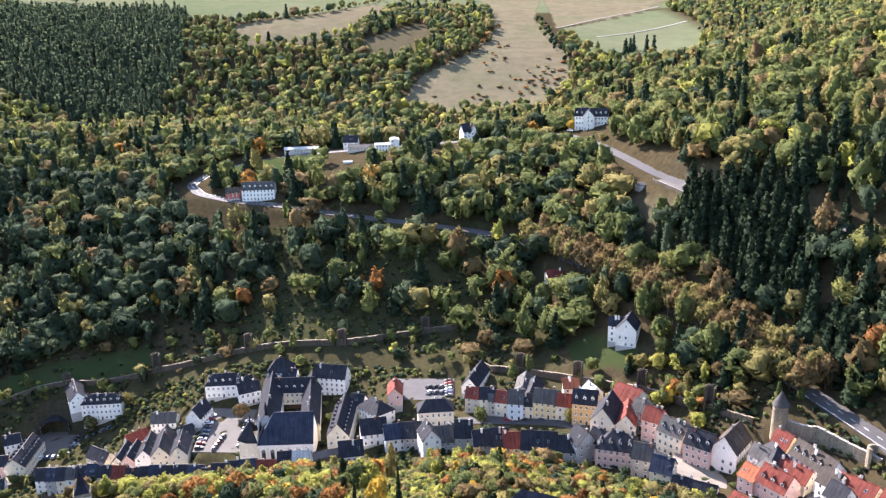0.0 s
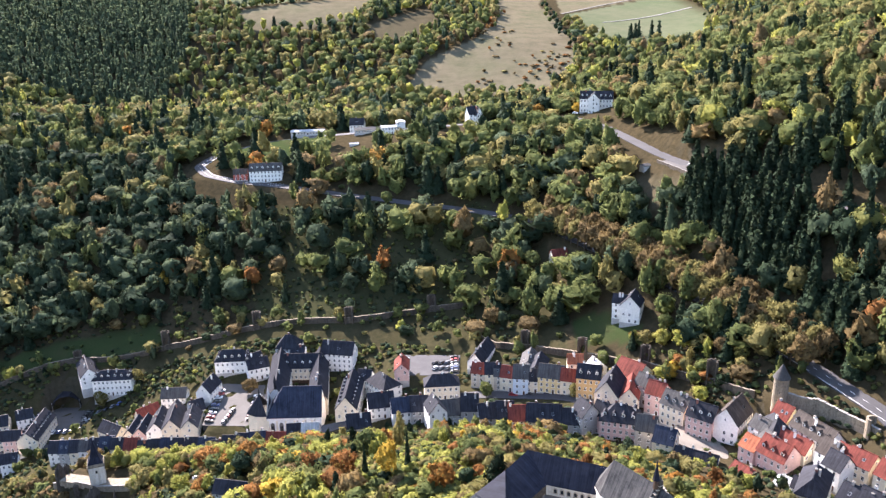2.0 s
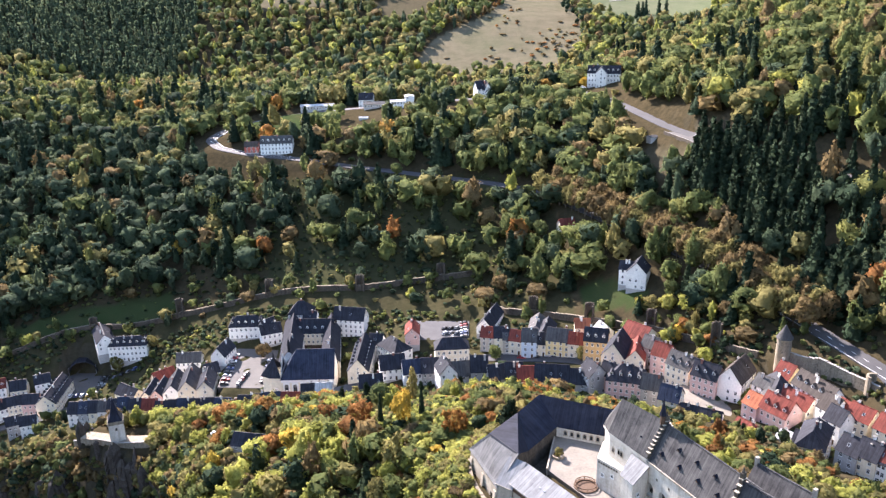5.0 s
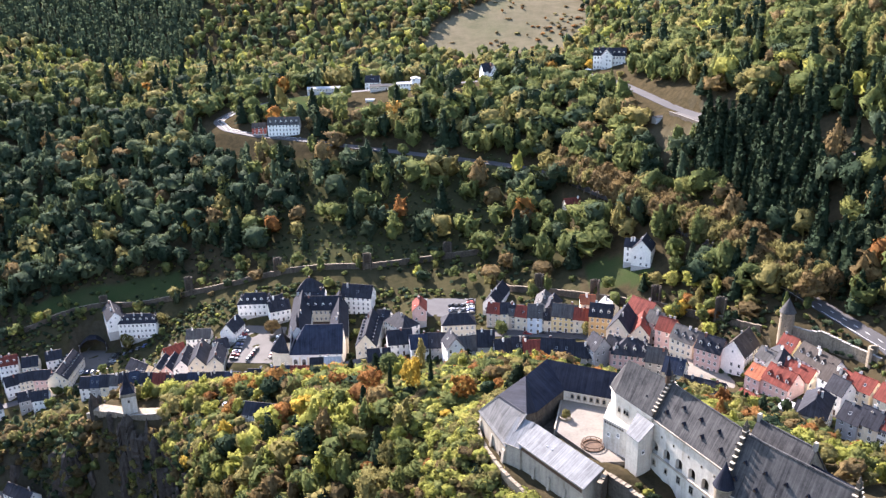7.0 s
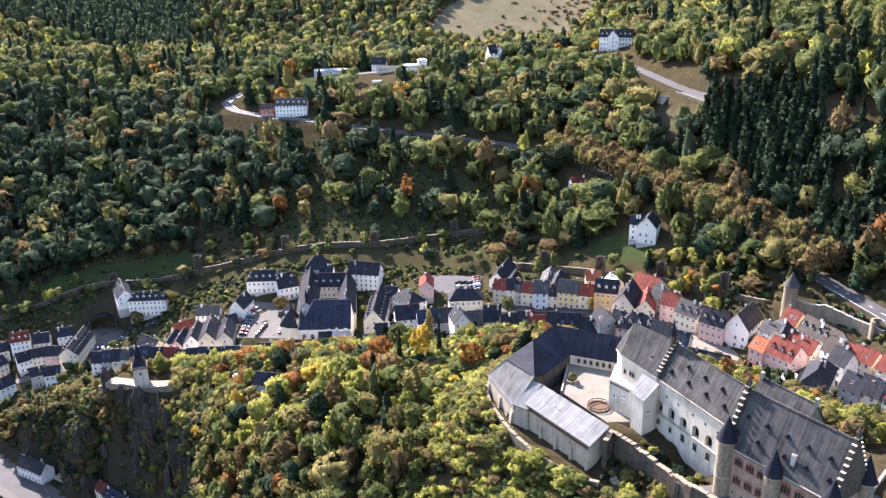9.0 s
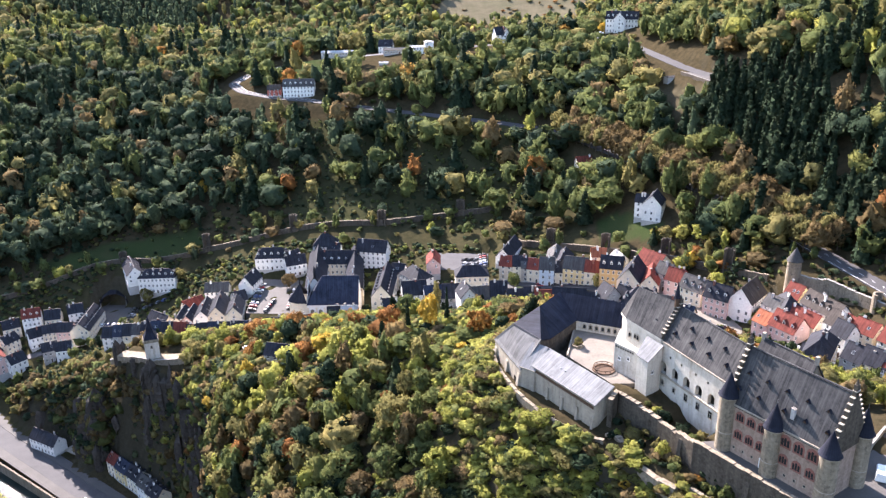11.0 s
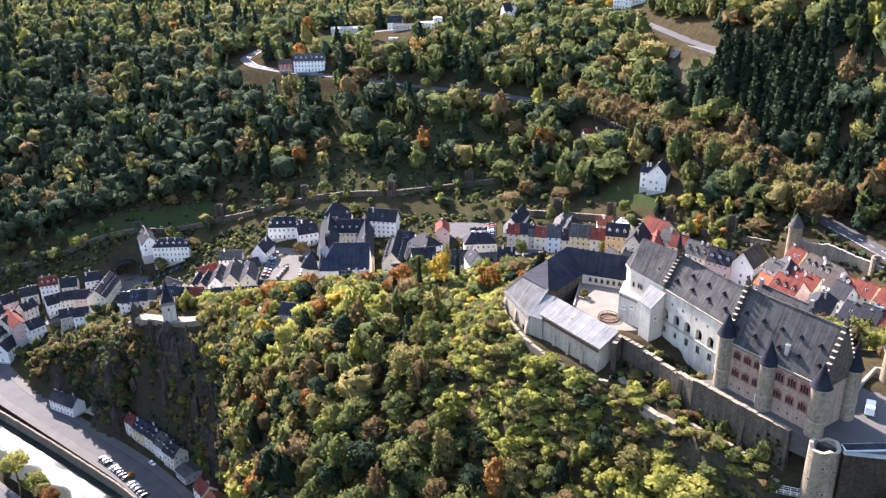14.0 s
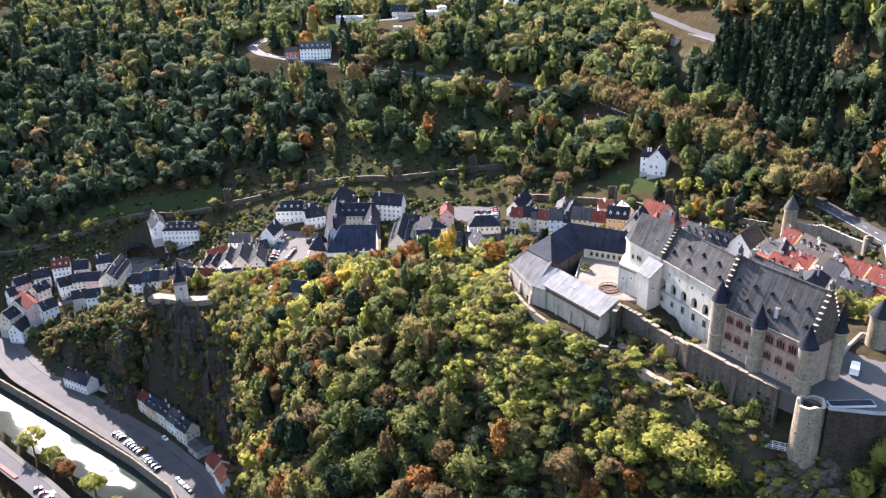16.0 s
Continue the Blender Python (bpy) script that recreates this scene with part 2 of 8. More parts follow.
def water_material():
    """Still water under the far bank, a rippled current along the quay."""
    m, t, b = nodes_of("water_surface")
    v = world_place(t)
    link(t, ramp(t, spread(t, v, 0.05, 3), (0.3, (0.012, 0.018, 0.016)), (0.7, (0.03, 0.036, 0.03))), b.inputs["Base Color"])
    b.inputs["IOR"].default_value = 1.333
    across = t.nodes.new("ShaderNodeVectorMath")
    across.operation = "DOT_PRODUCT"
    link(t, v, across.inputs[0])
    across.inputs[1].default_value = (0.59, 0.807, 0.0)
    wander = t.nodes.new("ShaderNodeMath")
    wander.operation = "MULTIPLY_ADD"
    link(t, spread(t, v, 0.09, 5, 0.6), wander.inputs[0])
    wander.inputs[1].default_value = 16.0
    link(t, across.outputs["Value"], wander.inputs[2])
    current = t.nodes.new("ShaderNodeMapRange")
    for k, value in ((1, 112.0), (2, 114.5), (3, 0.0), (4, 1.0)):
        current.inputs[k].default_value = value
    link(t, wander.outputs[0], current.inputs[0])
    wall_reflection = t.nodes.new("ShaderNodeMapRange")  # dull strip under the quay wall, standing in for the wall's dark reflection
    for k, value in ((1, 119.0), (2, 121.5), (3, 1.0), (4, 0.0)):
        wall_reflection.inputs[k].default_value = value
    link(t, wander.outputs[0], wall_reflection.inputs[0])
    both = t.nodes.new("ShaderNodeMath")
    both.operation = "MULTIPLY"
    link(t, current.outputs[0], both.inputs[0])
    link(t, wall_reflection.outputs[0], both.inputs[1])
    down = t.nodes.new("ShaderNodeVectorMath")  # the rippled, glittering band ends below the quay's bend
    down.operation = "DOT_PRODUCT"
    link(t, v, down.inputs[0])
    down.inputs[1].default_value = (0.807, -0.59, 0.0)
    end = t.nodes.new("ShaderNodeMapRange")
    for k, value in ((1, -297.0), (2, -289.0), (3, 1.0), (4, 0.0)):
        end.inputs[k].default_value = value
    link(t, down.outputs["Value"], end.inputs[0])
    last = t.nodes.new("ShaderNodeMath")
    last.operation = "MULTIPLY"
    link(t, both.outputs[0], last.inputs[0])
    link(t, end.outputs[0], last.inputs[1])
    current = last
    rough = t.nodes.new("ShaderNodeMapRange")
    rough.inputs[3].default_value, rough.inputs[4].default_value = 0.03, 0.2
    link(t, current.outputs[0], rough.inputs[0])
    link(t, rough.outputs[0], b.inputs["Roughness"])
    # gloss held low off the band, to keep sky glare out there
    gloss = t.nodes.new("ShaderNodeMapRange")
    gloss.inputs[3].default_value, gloss.inputs[4].default_value = 0.035, 0.16
    link(t, current.outputs[0], gloss.inputs[0])
    link(t, gloss.outputs[0], b.inputs["Specular IOR Level"])
    ripple = t.nodes.new("ShaderNodeMath")
    ripple.operation = "MULTIPLY_ADD"
    link(t, current.outputs[0], ripple.inputs[0])
    ripple.inputs[1].default_value, ripple.inputs[2].default_value = 0.8, 0.02
    n = t.nodes.new("ShaderNodeBump")
    n.inputs["Distance"].default_value = 0.3
    link(t, ripple.outputs[0], n.inputs["Strength"])
    link(t, spread(t, v, 1.6, 6, 0.75), n.inputs["Height"])
    link(t, n.outputs["Normal"], b.inputs["Normal"])


water_material()


def ground_material():
    """Grass, dry pasture, bare soil and leaf litter, by height, slope and the land's own patches; the far fields in their own colours."""
    m, t, b = nodes_of("meadow")
    v = world_place(t)
    grass = ramp(t, spread(t, v, 0.06, 5, 0.6), (0.3, (0.022, 0.044, 0.012)), (0.55, (0.030, 0.044, 0.015)), (0.75, (0.048, 0.046, 0.02)))
    litter = ramp(t, spread(t, v, 0.3, 5, 0.65), (0.3, (0.021, 0.016, 0.009)), (0.7, (0.064, 0.046, 0.026)))
    pasture = ramp(t, spread(t, v, 0.012, 6, 0.6), (0.3, (0.125, 0.10, 0.068)), (0.5, (0.155, 0.132, 0.088)), (0.72, (0.11, 0.118, 0.064)))
    pasture = mixed(t, 0.5, pasture, ramp(t, spread(t, v, 0.05, 6, 0.75), (0.35, (0.065, 0.066, 0.038)), (0.6, (0.165, 0.138, 0.094))))
    field = ramp(t, spread(t, v, 0.006, 4, 0.5), (0.35, (0.085, 0.115, 0.06)), (0.65, (0.13, 0.137, 0.085)))
    field = mixed(t, 0.35, field, ramp(t, spread(t, v, 0.04, 6, 0.75), (0.36, (0.06, 0.085, 0.04)), (0.64, (0.15, 0.15, 0.095))))
    rock = ramp(t, spread(t, v, 0.4, 6, 0.7), (0.3, (0.026, 0.022, 0.016)), (0.7, (0.07, 0.058, 0.042)))
    cover = t.nodes.new("ShaderNodeVertexColor")
    cover.layer_name = "cover"
    split = t.nodes.new("ShaderNodeSeparateColor")
    link(t, cover.outputs["Color"], split.inputs[0])
    base = mixed(t, split.outputs[0], litter, grass)
    base = mixed(t, split.outputs[1], base, pasture)
    base = mixed(t, split.outputs[2], base, field)
    slope = t.nodes.new("ShaderNodeSeparateXYZ")
    link(t, t.nodes.new("ShaderNodeNewGeometry").outputs["True Normal"], slope.inputs[0])
    steep = t.nodes.new("ShaderNodeMapRange")
    steep.inputs[1].default_value, steep.inputs[2].default_value, steep.inputs[3].default_value, steep.inputs[4].default_value = 0.62, 0.45, 0.0, 1.0
    link(t, slope.outputs[2], steep.inputs[0])
    base = mixed(t, steep.outputs[0], base, rock)
    base = mixed(t, 0.35, base, ramp(t, spread(t, v, 1.3, 5, 0.7), (0.25, (0.014, 0.017, 0.01)), (0.8, (0.06, 0.055, 0.032))), "MIX")
    link(t, base, b.inputs["Base Color"])
    b.inputs["Roughness"].default_value, b.inputs["Specular IOR Level"].default_value = 1.0, 0.0
    bumped(t, b, spread(t, v, 1.5, 6, 0.7), 0.6, 0.5)


ground_material()


# ---------------------------------------------------------------- building blocks
class Shape:
    """Collects corners and faces, each face with a material, and a map of roof metres for slates."""

    def __init__(self):
        self.v, self.f, self.m, self.uv = [], [], [], []

    def face(self, pts, mat=0, uv=None):
        n = len(self.v)
        self.v += [tuple(p) for p in pts]
        self.f.append(tuple(range(n, n + len(pts))))
        self.m.append(mat)
        if uv is None:
            a, b, c = (Vector(p) for p in pts[:3])
            along = (b - a).normalized()
            up = ((b - a).cross(c - a)).cross(along)
            up = up.normalized() if up.length > 1e-9 else along
            uv = [((Vector(p) - a).dot(along), (Vector(p) - a).dot(up)) for p in pts]
        self.uv += uv
        return self

    def box(self, x0, x1, y0, y1, z0, z1, mat=0):
        return self.prism([(x0, y0), (x1, y0), (x1, y1), (x0, y1)], z0, z1, mat)

    def prism(self, plan, z0, z1, mat=0, top=None, z_top=None):
        top = top or plan
        n = len(plan)
        lo, hi = [(x, y, z0) for x, y in plan], [(x, y, z1) for x, y in top]
        for i in range(n):
            j = (i + 1) % n
            self.face([lo[i], lo[j], hi[j], hi[i]], mat)
        self.face(hi, mat)
        self.face(lo[::-1], mat)
        return self

    def cone(self, cx, cy, z0, z1, r0, r1, n=20, mat=0, caps=True, start=0.0):
        ring = lambda r, z: [(cx + r * math.cos(start + 2 * math.pi * i / n), cy + r * math.sin(start + 2 * math.pi * i / n), z) for i in range(n)]
        lo, hi = ring(r0, z0), ring(max(r1, 1e-3), z1)
        for i in range(n):
            j = (i + 1) % n
            self.face([lo[i], lo[j], hi[j], hi[i]], mat)
        if caps:
            self.face(hi, mat)
            self.face(lo[::-1], mat)
        return self

    def slab(self, pts, thick, mat=0):
        """A plate of the given thickness under a flat outline."""
        a, b, c = (Vector(p) for p in pts[:3])
        n = (b - a).cross(c - a).normalized() * thick
        low = [Vector(p) - n for p in pts]
        self.face(pts, mat)
        self.face([tuple(p) for p in reversed(low)], mat)
        for i in range(len(pts)):
            j = (i + 1) % len(pts)
            self.face([tuple(low[i]), tuple(low[j]), pts[j], pts[i]], mat)
        return self

    def mesh(self, name, *mats):
        me = bpy.data.meshes.new(name)
        me.from_pydata(self.v, [], self.f)
        for m in mats:
            me.materials.append(MATS[m])
        me.polygons.foreach_set("material_index", self.m)
        layer = me.uv_layers.new(name="rows")
        layer.data.foreach_set("uv", [c for p in self.uv for c in p])
        me.update()
        return me


def part(name, mesh, parent, at=None, label=""):
    ob = new(name, mesh)
    ob.parent = parent
    if at is not None:
        ob.matrix_local = at
    if label:
        ob["label"] = label
    return ob


def thing(name, at, label, category, group="", kind=""):
    ob = new(name)
    ob.matrix_world = at
    return tagged(ob, label, category, group, kind)


def solid(name, shape, mats, label, category, at=None, group="", kind=""):
    ob = new(name, shape.mesh(name, *mats))
    if at is not None:
        ob.matrix_world = at
    return tagged(ob, label, category, group, kind)

# ---------------------------------------------------------------- the ground
# the river's middle line and the shape of the land: ridge, town shelf, hillside, far country
RIVER = [(-470, 520), (-330, 402), (-287, 342), (-190, 275), (-152, 245), (-134, 215), (-124, 170), (-126, 100), (-140, 0), (-150, -140), (-90, -420), (60, -800), (100, -1600), (0, -3000)]
QUAY_ROAD = [(-420, 492), (-312, 402), (-262, 352), (-215, 318), (-170, 285), (-137, 255), (-117, 220), (-106, 170), (-108, 100), (-120, 0), (-128, -140)]
CASTLE_RIDGE = [(20, 170, 148.5), (42, 142, 148.5), (62, 104, 152), (76, 110, 152.5), (66, 140, 149), (90, 98, 150), (120, 75, 146), (175, 20, 150), (-5, 200, 134), (-28, 207, 130), (-28, 238, 121), (6, 242, 123), (-60, 256, 103), (-84, 268, 97), (-108, 290, 82), (-128, 303, 75), (-154, 316, 66), (-180, 332, 50), (-206, 346, 38), (-238, 362, 22)]
CASTLE_SLOPE = [(-6, 174, 140), (-5.5, 166, 140.5), (-2.5, 157, 140.5), (1, 149, 140.5), (6, 141.5, 140), (12, 135.5, 139.5), (18, 130.5, 138.5), (-27, 180, 119), (-42, 184, 114), (-57, 185, 98), (-75, 188, 84), (-99, 207, 63), (-112, 243, 60), (-33, 152, 105), (-5, 146, 120), (4, 127, 123), (17, 124, 132), (27, 113, 133), (21.5, 126.5, 137), (25, 121.5, 137.5), (29.5, 115, 137.8), (35, 109, 137.6), (41, 102.6, 137.4), (46.5, 97, 136), (45, 78, 112), (33, 107.5, 135), (42, 97, 134), (50, 88, 131), (-60, 132, 70), (-88, 150, 38), (-92, 200, 40), (-60, 60, 60), (0, 70, 90), (40, 20, 96), (-90, 60, 22), (-60, -60, 40), (60, -80, 90)]
TOWN_SHELF = [(-125, 338, 57), (-92, 335, 64), (-20, 322, 80), (20, 316, 85), (55, 292, 92), (-306, 412, 7), (-262, 416, 15), (-226, 439, 26), (-190, 395, 36), (-150, 352, 52), (-165, 420, 44), (-106, 367, 62), (-122, 408, 64), (-75, 365, 64), (-55, 330, 74), (-60, 400, 68), (-17, 390, 80), (5, 345, 82), (49, 343, 86), (35, 300, 94), (70, 312, 90), (100, 296, 97), (130, 262, 104), (112, 262, 102), (90, 240, 110), (105, 268, 98.6), (114, 264, 99.5), (123, 266, 100.5), (94, 272, 97.6), (100, 280, 98), (150, 225, 106), (132, 232, 104)]
TOWN_WALL_FOOT = [(-330, 450, 26), (-245, 463, 44), (-173, 473, 57), (-111, 451, 74), (-57, 438, 81), (-10, 444, 86), (37, 388, 89), (61, 365, 94), (86, 344, 98), (107, 316, 105), (122, 290, 112)]
HILLSIDE = [(155, 262, 118), (143, 300, 119), (122, 360, 121), (92, 420, 122), (54, 492, 124), (-22, 537, 125), (-118, 590, 126), (-160, 610, 126), (-200, 645, 127), (-185, 690, 131), (-130, 715, 138), (20, 652, 154), (104, 618, 164), (118, 540, 164), (128, 470, 161), (160, 400, 163), (200, 340, 164), (-140, 480, 72), (-60, 480, 94), (-10, 490, 105), (-230, 540, 74), (-330, 560, 70), (-300, 660, 112), (-420, 700, 120), (-46, 645, 145), (-90, 640, 136)]
FAR_COUNTRY = [(260, 420, 205), (330, 560, 236), (420, 400, 262), (300, 250, 200), (230, 180, 160), (260, 700, 215), (520, 700, 270), (-330, 820, 138), (-150, 850, 128), (-520, 760, 150), (0, 800, 120), (120, 780, 140), (200, 900, 150), (-250, 1000, 110), (-420, 1000, 105)]
FARTHER = [(-100, 1050, 140), (-250, 1250, 190), (-700, 1250, 205), (-420, 1300, 190), (60, 1100, 165), (150, 1300, 190), (350, 1200, 185), (600, 1100, 240), (-100, 1600, 225), (300, 1700, 215), (-800, 1900, 255), (800, 1700, 255), (0, 2400, 250), (-1500, 2600, 300), (1500, 2600, 300), (-1600, 900, 220), (1600, 700, 300), (0, 3600, 270)]
BEHIND = [(-260, 200, 4), (-330, 300, 8), (-330, 120, 30), (-480, 330, 60), (-600, 100, 190), (-260, -100, 60), (-500, -300, 200), (200, -300, 190), (500, -200, 260), (0, -800, 200), (-900, -1200, 280), (900, -1200, 290), (0, -2600, 300), (2600, -800, 300), (-2600, -600, 300), (-2600, 3000, 300), (2600, 3000, 300)]


def near_line(px, py, line):
    """Distance of each place to a line of x, y (z), and the line's z there."""
    best, z = np.full(np.shape(px), 1e9), np.zeros(np.shape(px))
    for a, b in zip(line, line[1:]):
        dx, dy = b[0] - a[0], b[1] - a[1]
        s = np.clip(((px - a[0]) * dx + (py - a[1]) * dy) / (dx * dx + dy * dy), 0, 1)
        d = np.hypot(px - a[0] - s * dx, py - a[1] - s * dy)
        closer = d < best
        if len(a) > 2:
            z = np.where(closer, a[2] + s * (b[2] - a[2]), z)
        best = np.where(closer, d, best)
    return best, z


def smooth(a, b, v):
    s = np.clip((v - a) / (b - a), 0, 1)
    return s * s * (3 - 2 * s)


LAND = np.array(CASTLE_RIDGE + CASTLE_SLOPE + TOWN_SHELF + TOWN_WALL_FOOT + HILLSIDE + FAR_COUNTRY + FARTHER + BEHIND + [(x, y, 0.0) for x, y in QUAY_ROAD[2:9]], float)


def bend(r2):
    return np.where(r2 > 0, 0.5 * r2 * np.log(np.maximum(r2, 1e-9)), 0.0)


def land_solve(stiff=18.0):
    p = LAND[:, :2] / 100.0
    n = len(p)
    k = bend(((p[:, None] - p[None]) ** 2).sum(-1)) + np.eye(n) * stiff * 1e-3
    a = np.zeros((n + 3, n + 3))
    a[:n, :n], a[:n, n], a[:n, n + 1 :] = k, 1, p
    a[n, :n], a[n + 1 :, :n] = 1, p.T
    return np.linalg.solve(a, np.r_[LAND[:, 2], 0, 0, 0])


LAND_WEIGHTS = land_solve()


def bare_land(x, y):
    x, y = np.asarray(x, float), np.asarray(y, float)
    p, flat = LAND[:, :2] / 100.0, np.stack([x.ravel(), y.ravel()], -1) / 100.0
    out = np.empty(len(flat))
    for i in range(0, len(flat), 20000):
        q = flat[i : i + 20000]
        out[i : i + 20000] = bend(((q[:, None] - p[None]) ** 2).sum(-1)) @ LAND_WEIGHTS[: len(p)] + LAND_WEIGHTS[len(p)] + q @ LAND_WEIGHTS[len(p) + 1 :]
    z = out.reshape(x.shape)
    far = np.hypot(x, y - 400)
    return np.where(far > 2600, z + (285 - z) * smooth(2600, 3400, far), z)


# roads: x, y, z along the middle, then the half width
LOWER_ROAD = [(150, 222, 113), (155, 262, 118), (143, 300, 119), (124, 358, 121), (92, 422, 122), (54, 492, 124), (20, 516, 124.5), (-22, 537, 125), (-72, 562, 125.5), (-118, 588, 126), (-150, 602, 126), (-178, 622, 126.5), (-192, 648, 127.5), (-186, 676, 129), (-168, 696, 131), (-140, 708, 134), (-100, 706, 138), (-50, 690, 144), (20, 668, 152), (70, 650, 159), (92, 625, 163), (108, 580, 164), (117, 540, 163.5), (127, 500, 162), (140, 460, 161.5), (158, 405, 163), (200, 340, 164), (260, 290, 166)]
STREET = [(-306, 406, 7), (-268, 410, 14), (-226, 414, 25), (-190, 392, 37), (-150, 366, 51), (-106, 352, 61), (-60, 344, 72), (-20, 352, 80), (10, 354, 83), (49, 345, 86), (72, 322, 91), (92, 300, 96), (112, 284, 99), (128, 258, 103), (146, 226, 107)]


def land(x, y):
    """The height of the ground: the bare land, cut for the river, the roads and the level places."""
    x, y = np.asarray(x, float), np.asarray(y, float)
    z = bare_land(x, y)
    dq, _ = near_line(x, y, QUAY_ROAD)
    z = np.where(dq < 18, z + (-0.25 - z) * (1 - smooth(8.5, 18, dq)), z)
    dr, _ = near_line(x, y, RIVER)
    z = np.where(dr < 40, z + (np.minimum(z, 0.6) - z) * (1 - smooth(16, 40, dr)), z)
    z = np.where(dr < 16, -8 + 7.4 * smooth(13.2, 15.0, dr), z)
    for line, half in ((LOWER_ROAD, 4.5), (STREET, 4.0)):
        d, h = near_line(x, y, line)
        z = np.where(d < half + 8, z + (h - 0.15 - z) * (1 - smooth(half, half + 8, d)), z)
    for cx, cy, rx, ry, turn, h, edge in LEVEL:
        c, s = math.cos(radians(turn)), math.sin(radians(turn))
        u, v = (x - cx) * c + (y - cy) * s, -(x - cx) * s + (y - cy) * c
        d = np.maximum(np.abs(u) - rx, np.abs(v) - ry)
        z = np.where(d < edge, z + (h - z) * (1 - smooth(0, edge, d)), z)
    return z


# level places: middle, half sizes, turn, height, width of the edge
LEVEL = [(-110, 388, 14, 24, 12, 63, 6), (-228, 440, 15, 16, -20, 25.5, 6), (-12, 392, 17, 12, 0, 80, 6), (135, 470, 8, 20, 20, 161.5, 5), (29, 163, 11, 12, -25, 147.6, 2), (68, 107, 11, 9, -53, 151.8, 3), (50, 114, 5, 12, -53, 151.6, 2), (38, 131, 4, 11, -68, 146.2, 2.5), (43.0, 108.5, 12, 2.0, -53, 143.6, 5), (29.5, 131, 2.5, 6, -35, 144.6, 5), (34.0, 123.5, 7, 2.0, -57, 145.2, 5), (9.2, 151.6, 23, 2.4, -60, 143.8, 4.5), (-164, 300.5, 26, 5.5, -44, -0.2, 9), (-224, 337, 17, 6, -28, -0.2, 7), (-127, 261, 13, 7, -50, -0.2, 8), (-139, 275, 10, 6, -46, -0.2, 8), (-158.5, 317.2, 14, 4.6, -32, 64.6, 9), (15.2, 169, 7, 2.6, 76, 144.4, 1.5), (-80, 258, 8, 5, -12, 97.0, 4)]


def ground(x, y):
    return float(land(np.array([x], float), np.array([y], float))[0])

# ---------------------------------------------------------------- land, river, roads
def inside(px, py, plan):
    hit = np.zeros(np.shape(px), bool)
    for (x0, y0), (x1, y1) in zip(plan, plan[1:] + plan[:1]):
        if y0 != y1:
            hit ^= ((y0 > py) != (y1 > py)) & (px < (x1 - x0) * (py - y0) / (y1 - y0) + x0)
    return hit


PASTURE = [(-49, 984), (-21, 1082), (45, 1153), (88, 1328), (85, 1735), (201, 1742), (154, 1413), (163, 1214), (167, 1096), (146, 986), (106, 939), (45, 954), (-5, 950)]
TOP_PASTURE = [(208, 1742), (401, 1643), (385, 1527), (178, 1328)]
BROWN_FIELD = [(-114, 1225), (-19, 1342), (-1, 1228), (-62, 1141), (-101, 1179)]
TAN_FIELD = [(-312, 1341), (-187, 1396), (-110, 1571), (-63, 1483), (-128, 1277), (-183, 1232), (-263, 1235)]
UPPER_FIELD = [(-576, 1512), (-457, 1653), (-76, 1687), (-110, 1571), (-188, 1408), (-317, 1364), (-475, 1476)]
GREEN_FIELDS = [(181, 1319), (381, 1511), (380, 1261), (305, 1026), (225, 1080), (197, 1136)]
ORCHARD = [(-116, 565), (28, 526), (20, 443), (-60, 449), (-113, 454), (-125, 500)]
LOW_GARDENS = [(-234, 491), (-185, 494), (-171, 473), (-269, 469), (-290, 480)]
LOOP_MEADOW = [(-182, 690), (-150, 703), (-100, 700), (-96, 672), (-122, 634), (-160, 640), (-176, 660)]
DRY_SLOPE = [(108, 488), (131, 453), (119, 438), (100, 465)]
VILLA_GARDEN = [(62, 400), (78, 394), (92, 370), (84, 366), (60, 378)]

xs = np.unique(np.r_[np.linspace(-3600, -1200, 13), np.linspace(-1200, -420, 27), np.arange(-420, -20, 4.0), np.arange(-20, 108, 2.0), np.arange(108, 360, 4.0), np.linspace(360, 1200, 29), np.linspace(1200, 3600, 13)])
ys = np.unique(np.r_[np.linspace(-3600, -300, 17), np.linspace(-300, 0, 16), np.arange(0, 84, 4.0), np.arange(84, 196, 2.0), np.arange(196, 760, 4.0), np.linspace(760, 1400, 60), np.linspace(1400, 2200, 36), np.linspace(2200, 4300, 15)])
gx, gy = np.meshgrid(xs, ys)
gz = land(gx, gy)
rng = np.random.default_rng(7)
gz += rng.normal(0, 0.12, gz.shape) * (near_line(gx, gy, LOWER_ROAD)[0] > 7) * (near_line(gx, gy, STREET)[0] > 7) * (near_line(gx, gy, QUAY_ROAD)[0] > 14)
nx, ny = len(xs), len(ys)
idx = np.arange(nx * ny).reshape(ny, nx)
me = bpy.data.meshes.new("ground")
me.from_pydata(np.stack([gx.ravel(), gy.ravel(), gz.ravel()], -1).tolist(), [], np.stack([idx[:-1, :-1], idx[:-1, 1:], idx[1:, 1:], idx[1:, :-1]], -1).reshape(-1, 4).tolist())
me.materials.append(MATS["meadow"])
me.polygons.foreach_set("use_smooth", [True] * len(me.polygons))
cover = np.zeros((ny, nx, 4))
cover[..., 3] = 1
for plan, channel in ((PASTURE, 1), (TOP_PASTURE, 1), (TAN_FIELD, 1), (UPPER_FIELD, 2), (GREEN_FIELDS, 2), (LOW_GARDENS, 0), (LOOP_MEADOW, 0), (VILLA_GARDEN, 0)):
    cover[..., channel][inside(gx, gy, plan)] = 1.0
cover[..., 1][inside(gx, gy, BROWN_FIELD) | inside(gx, gy, DRY_SLOPE)] = 0.4
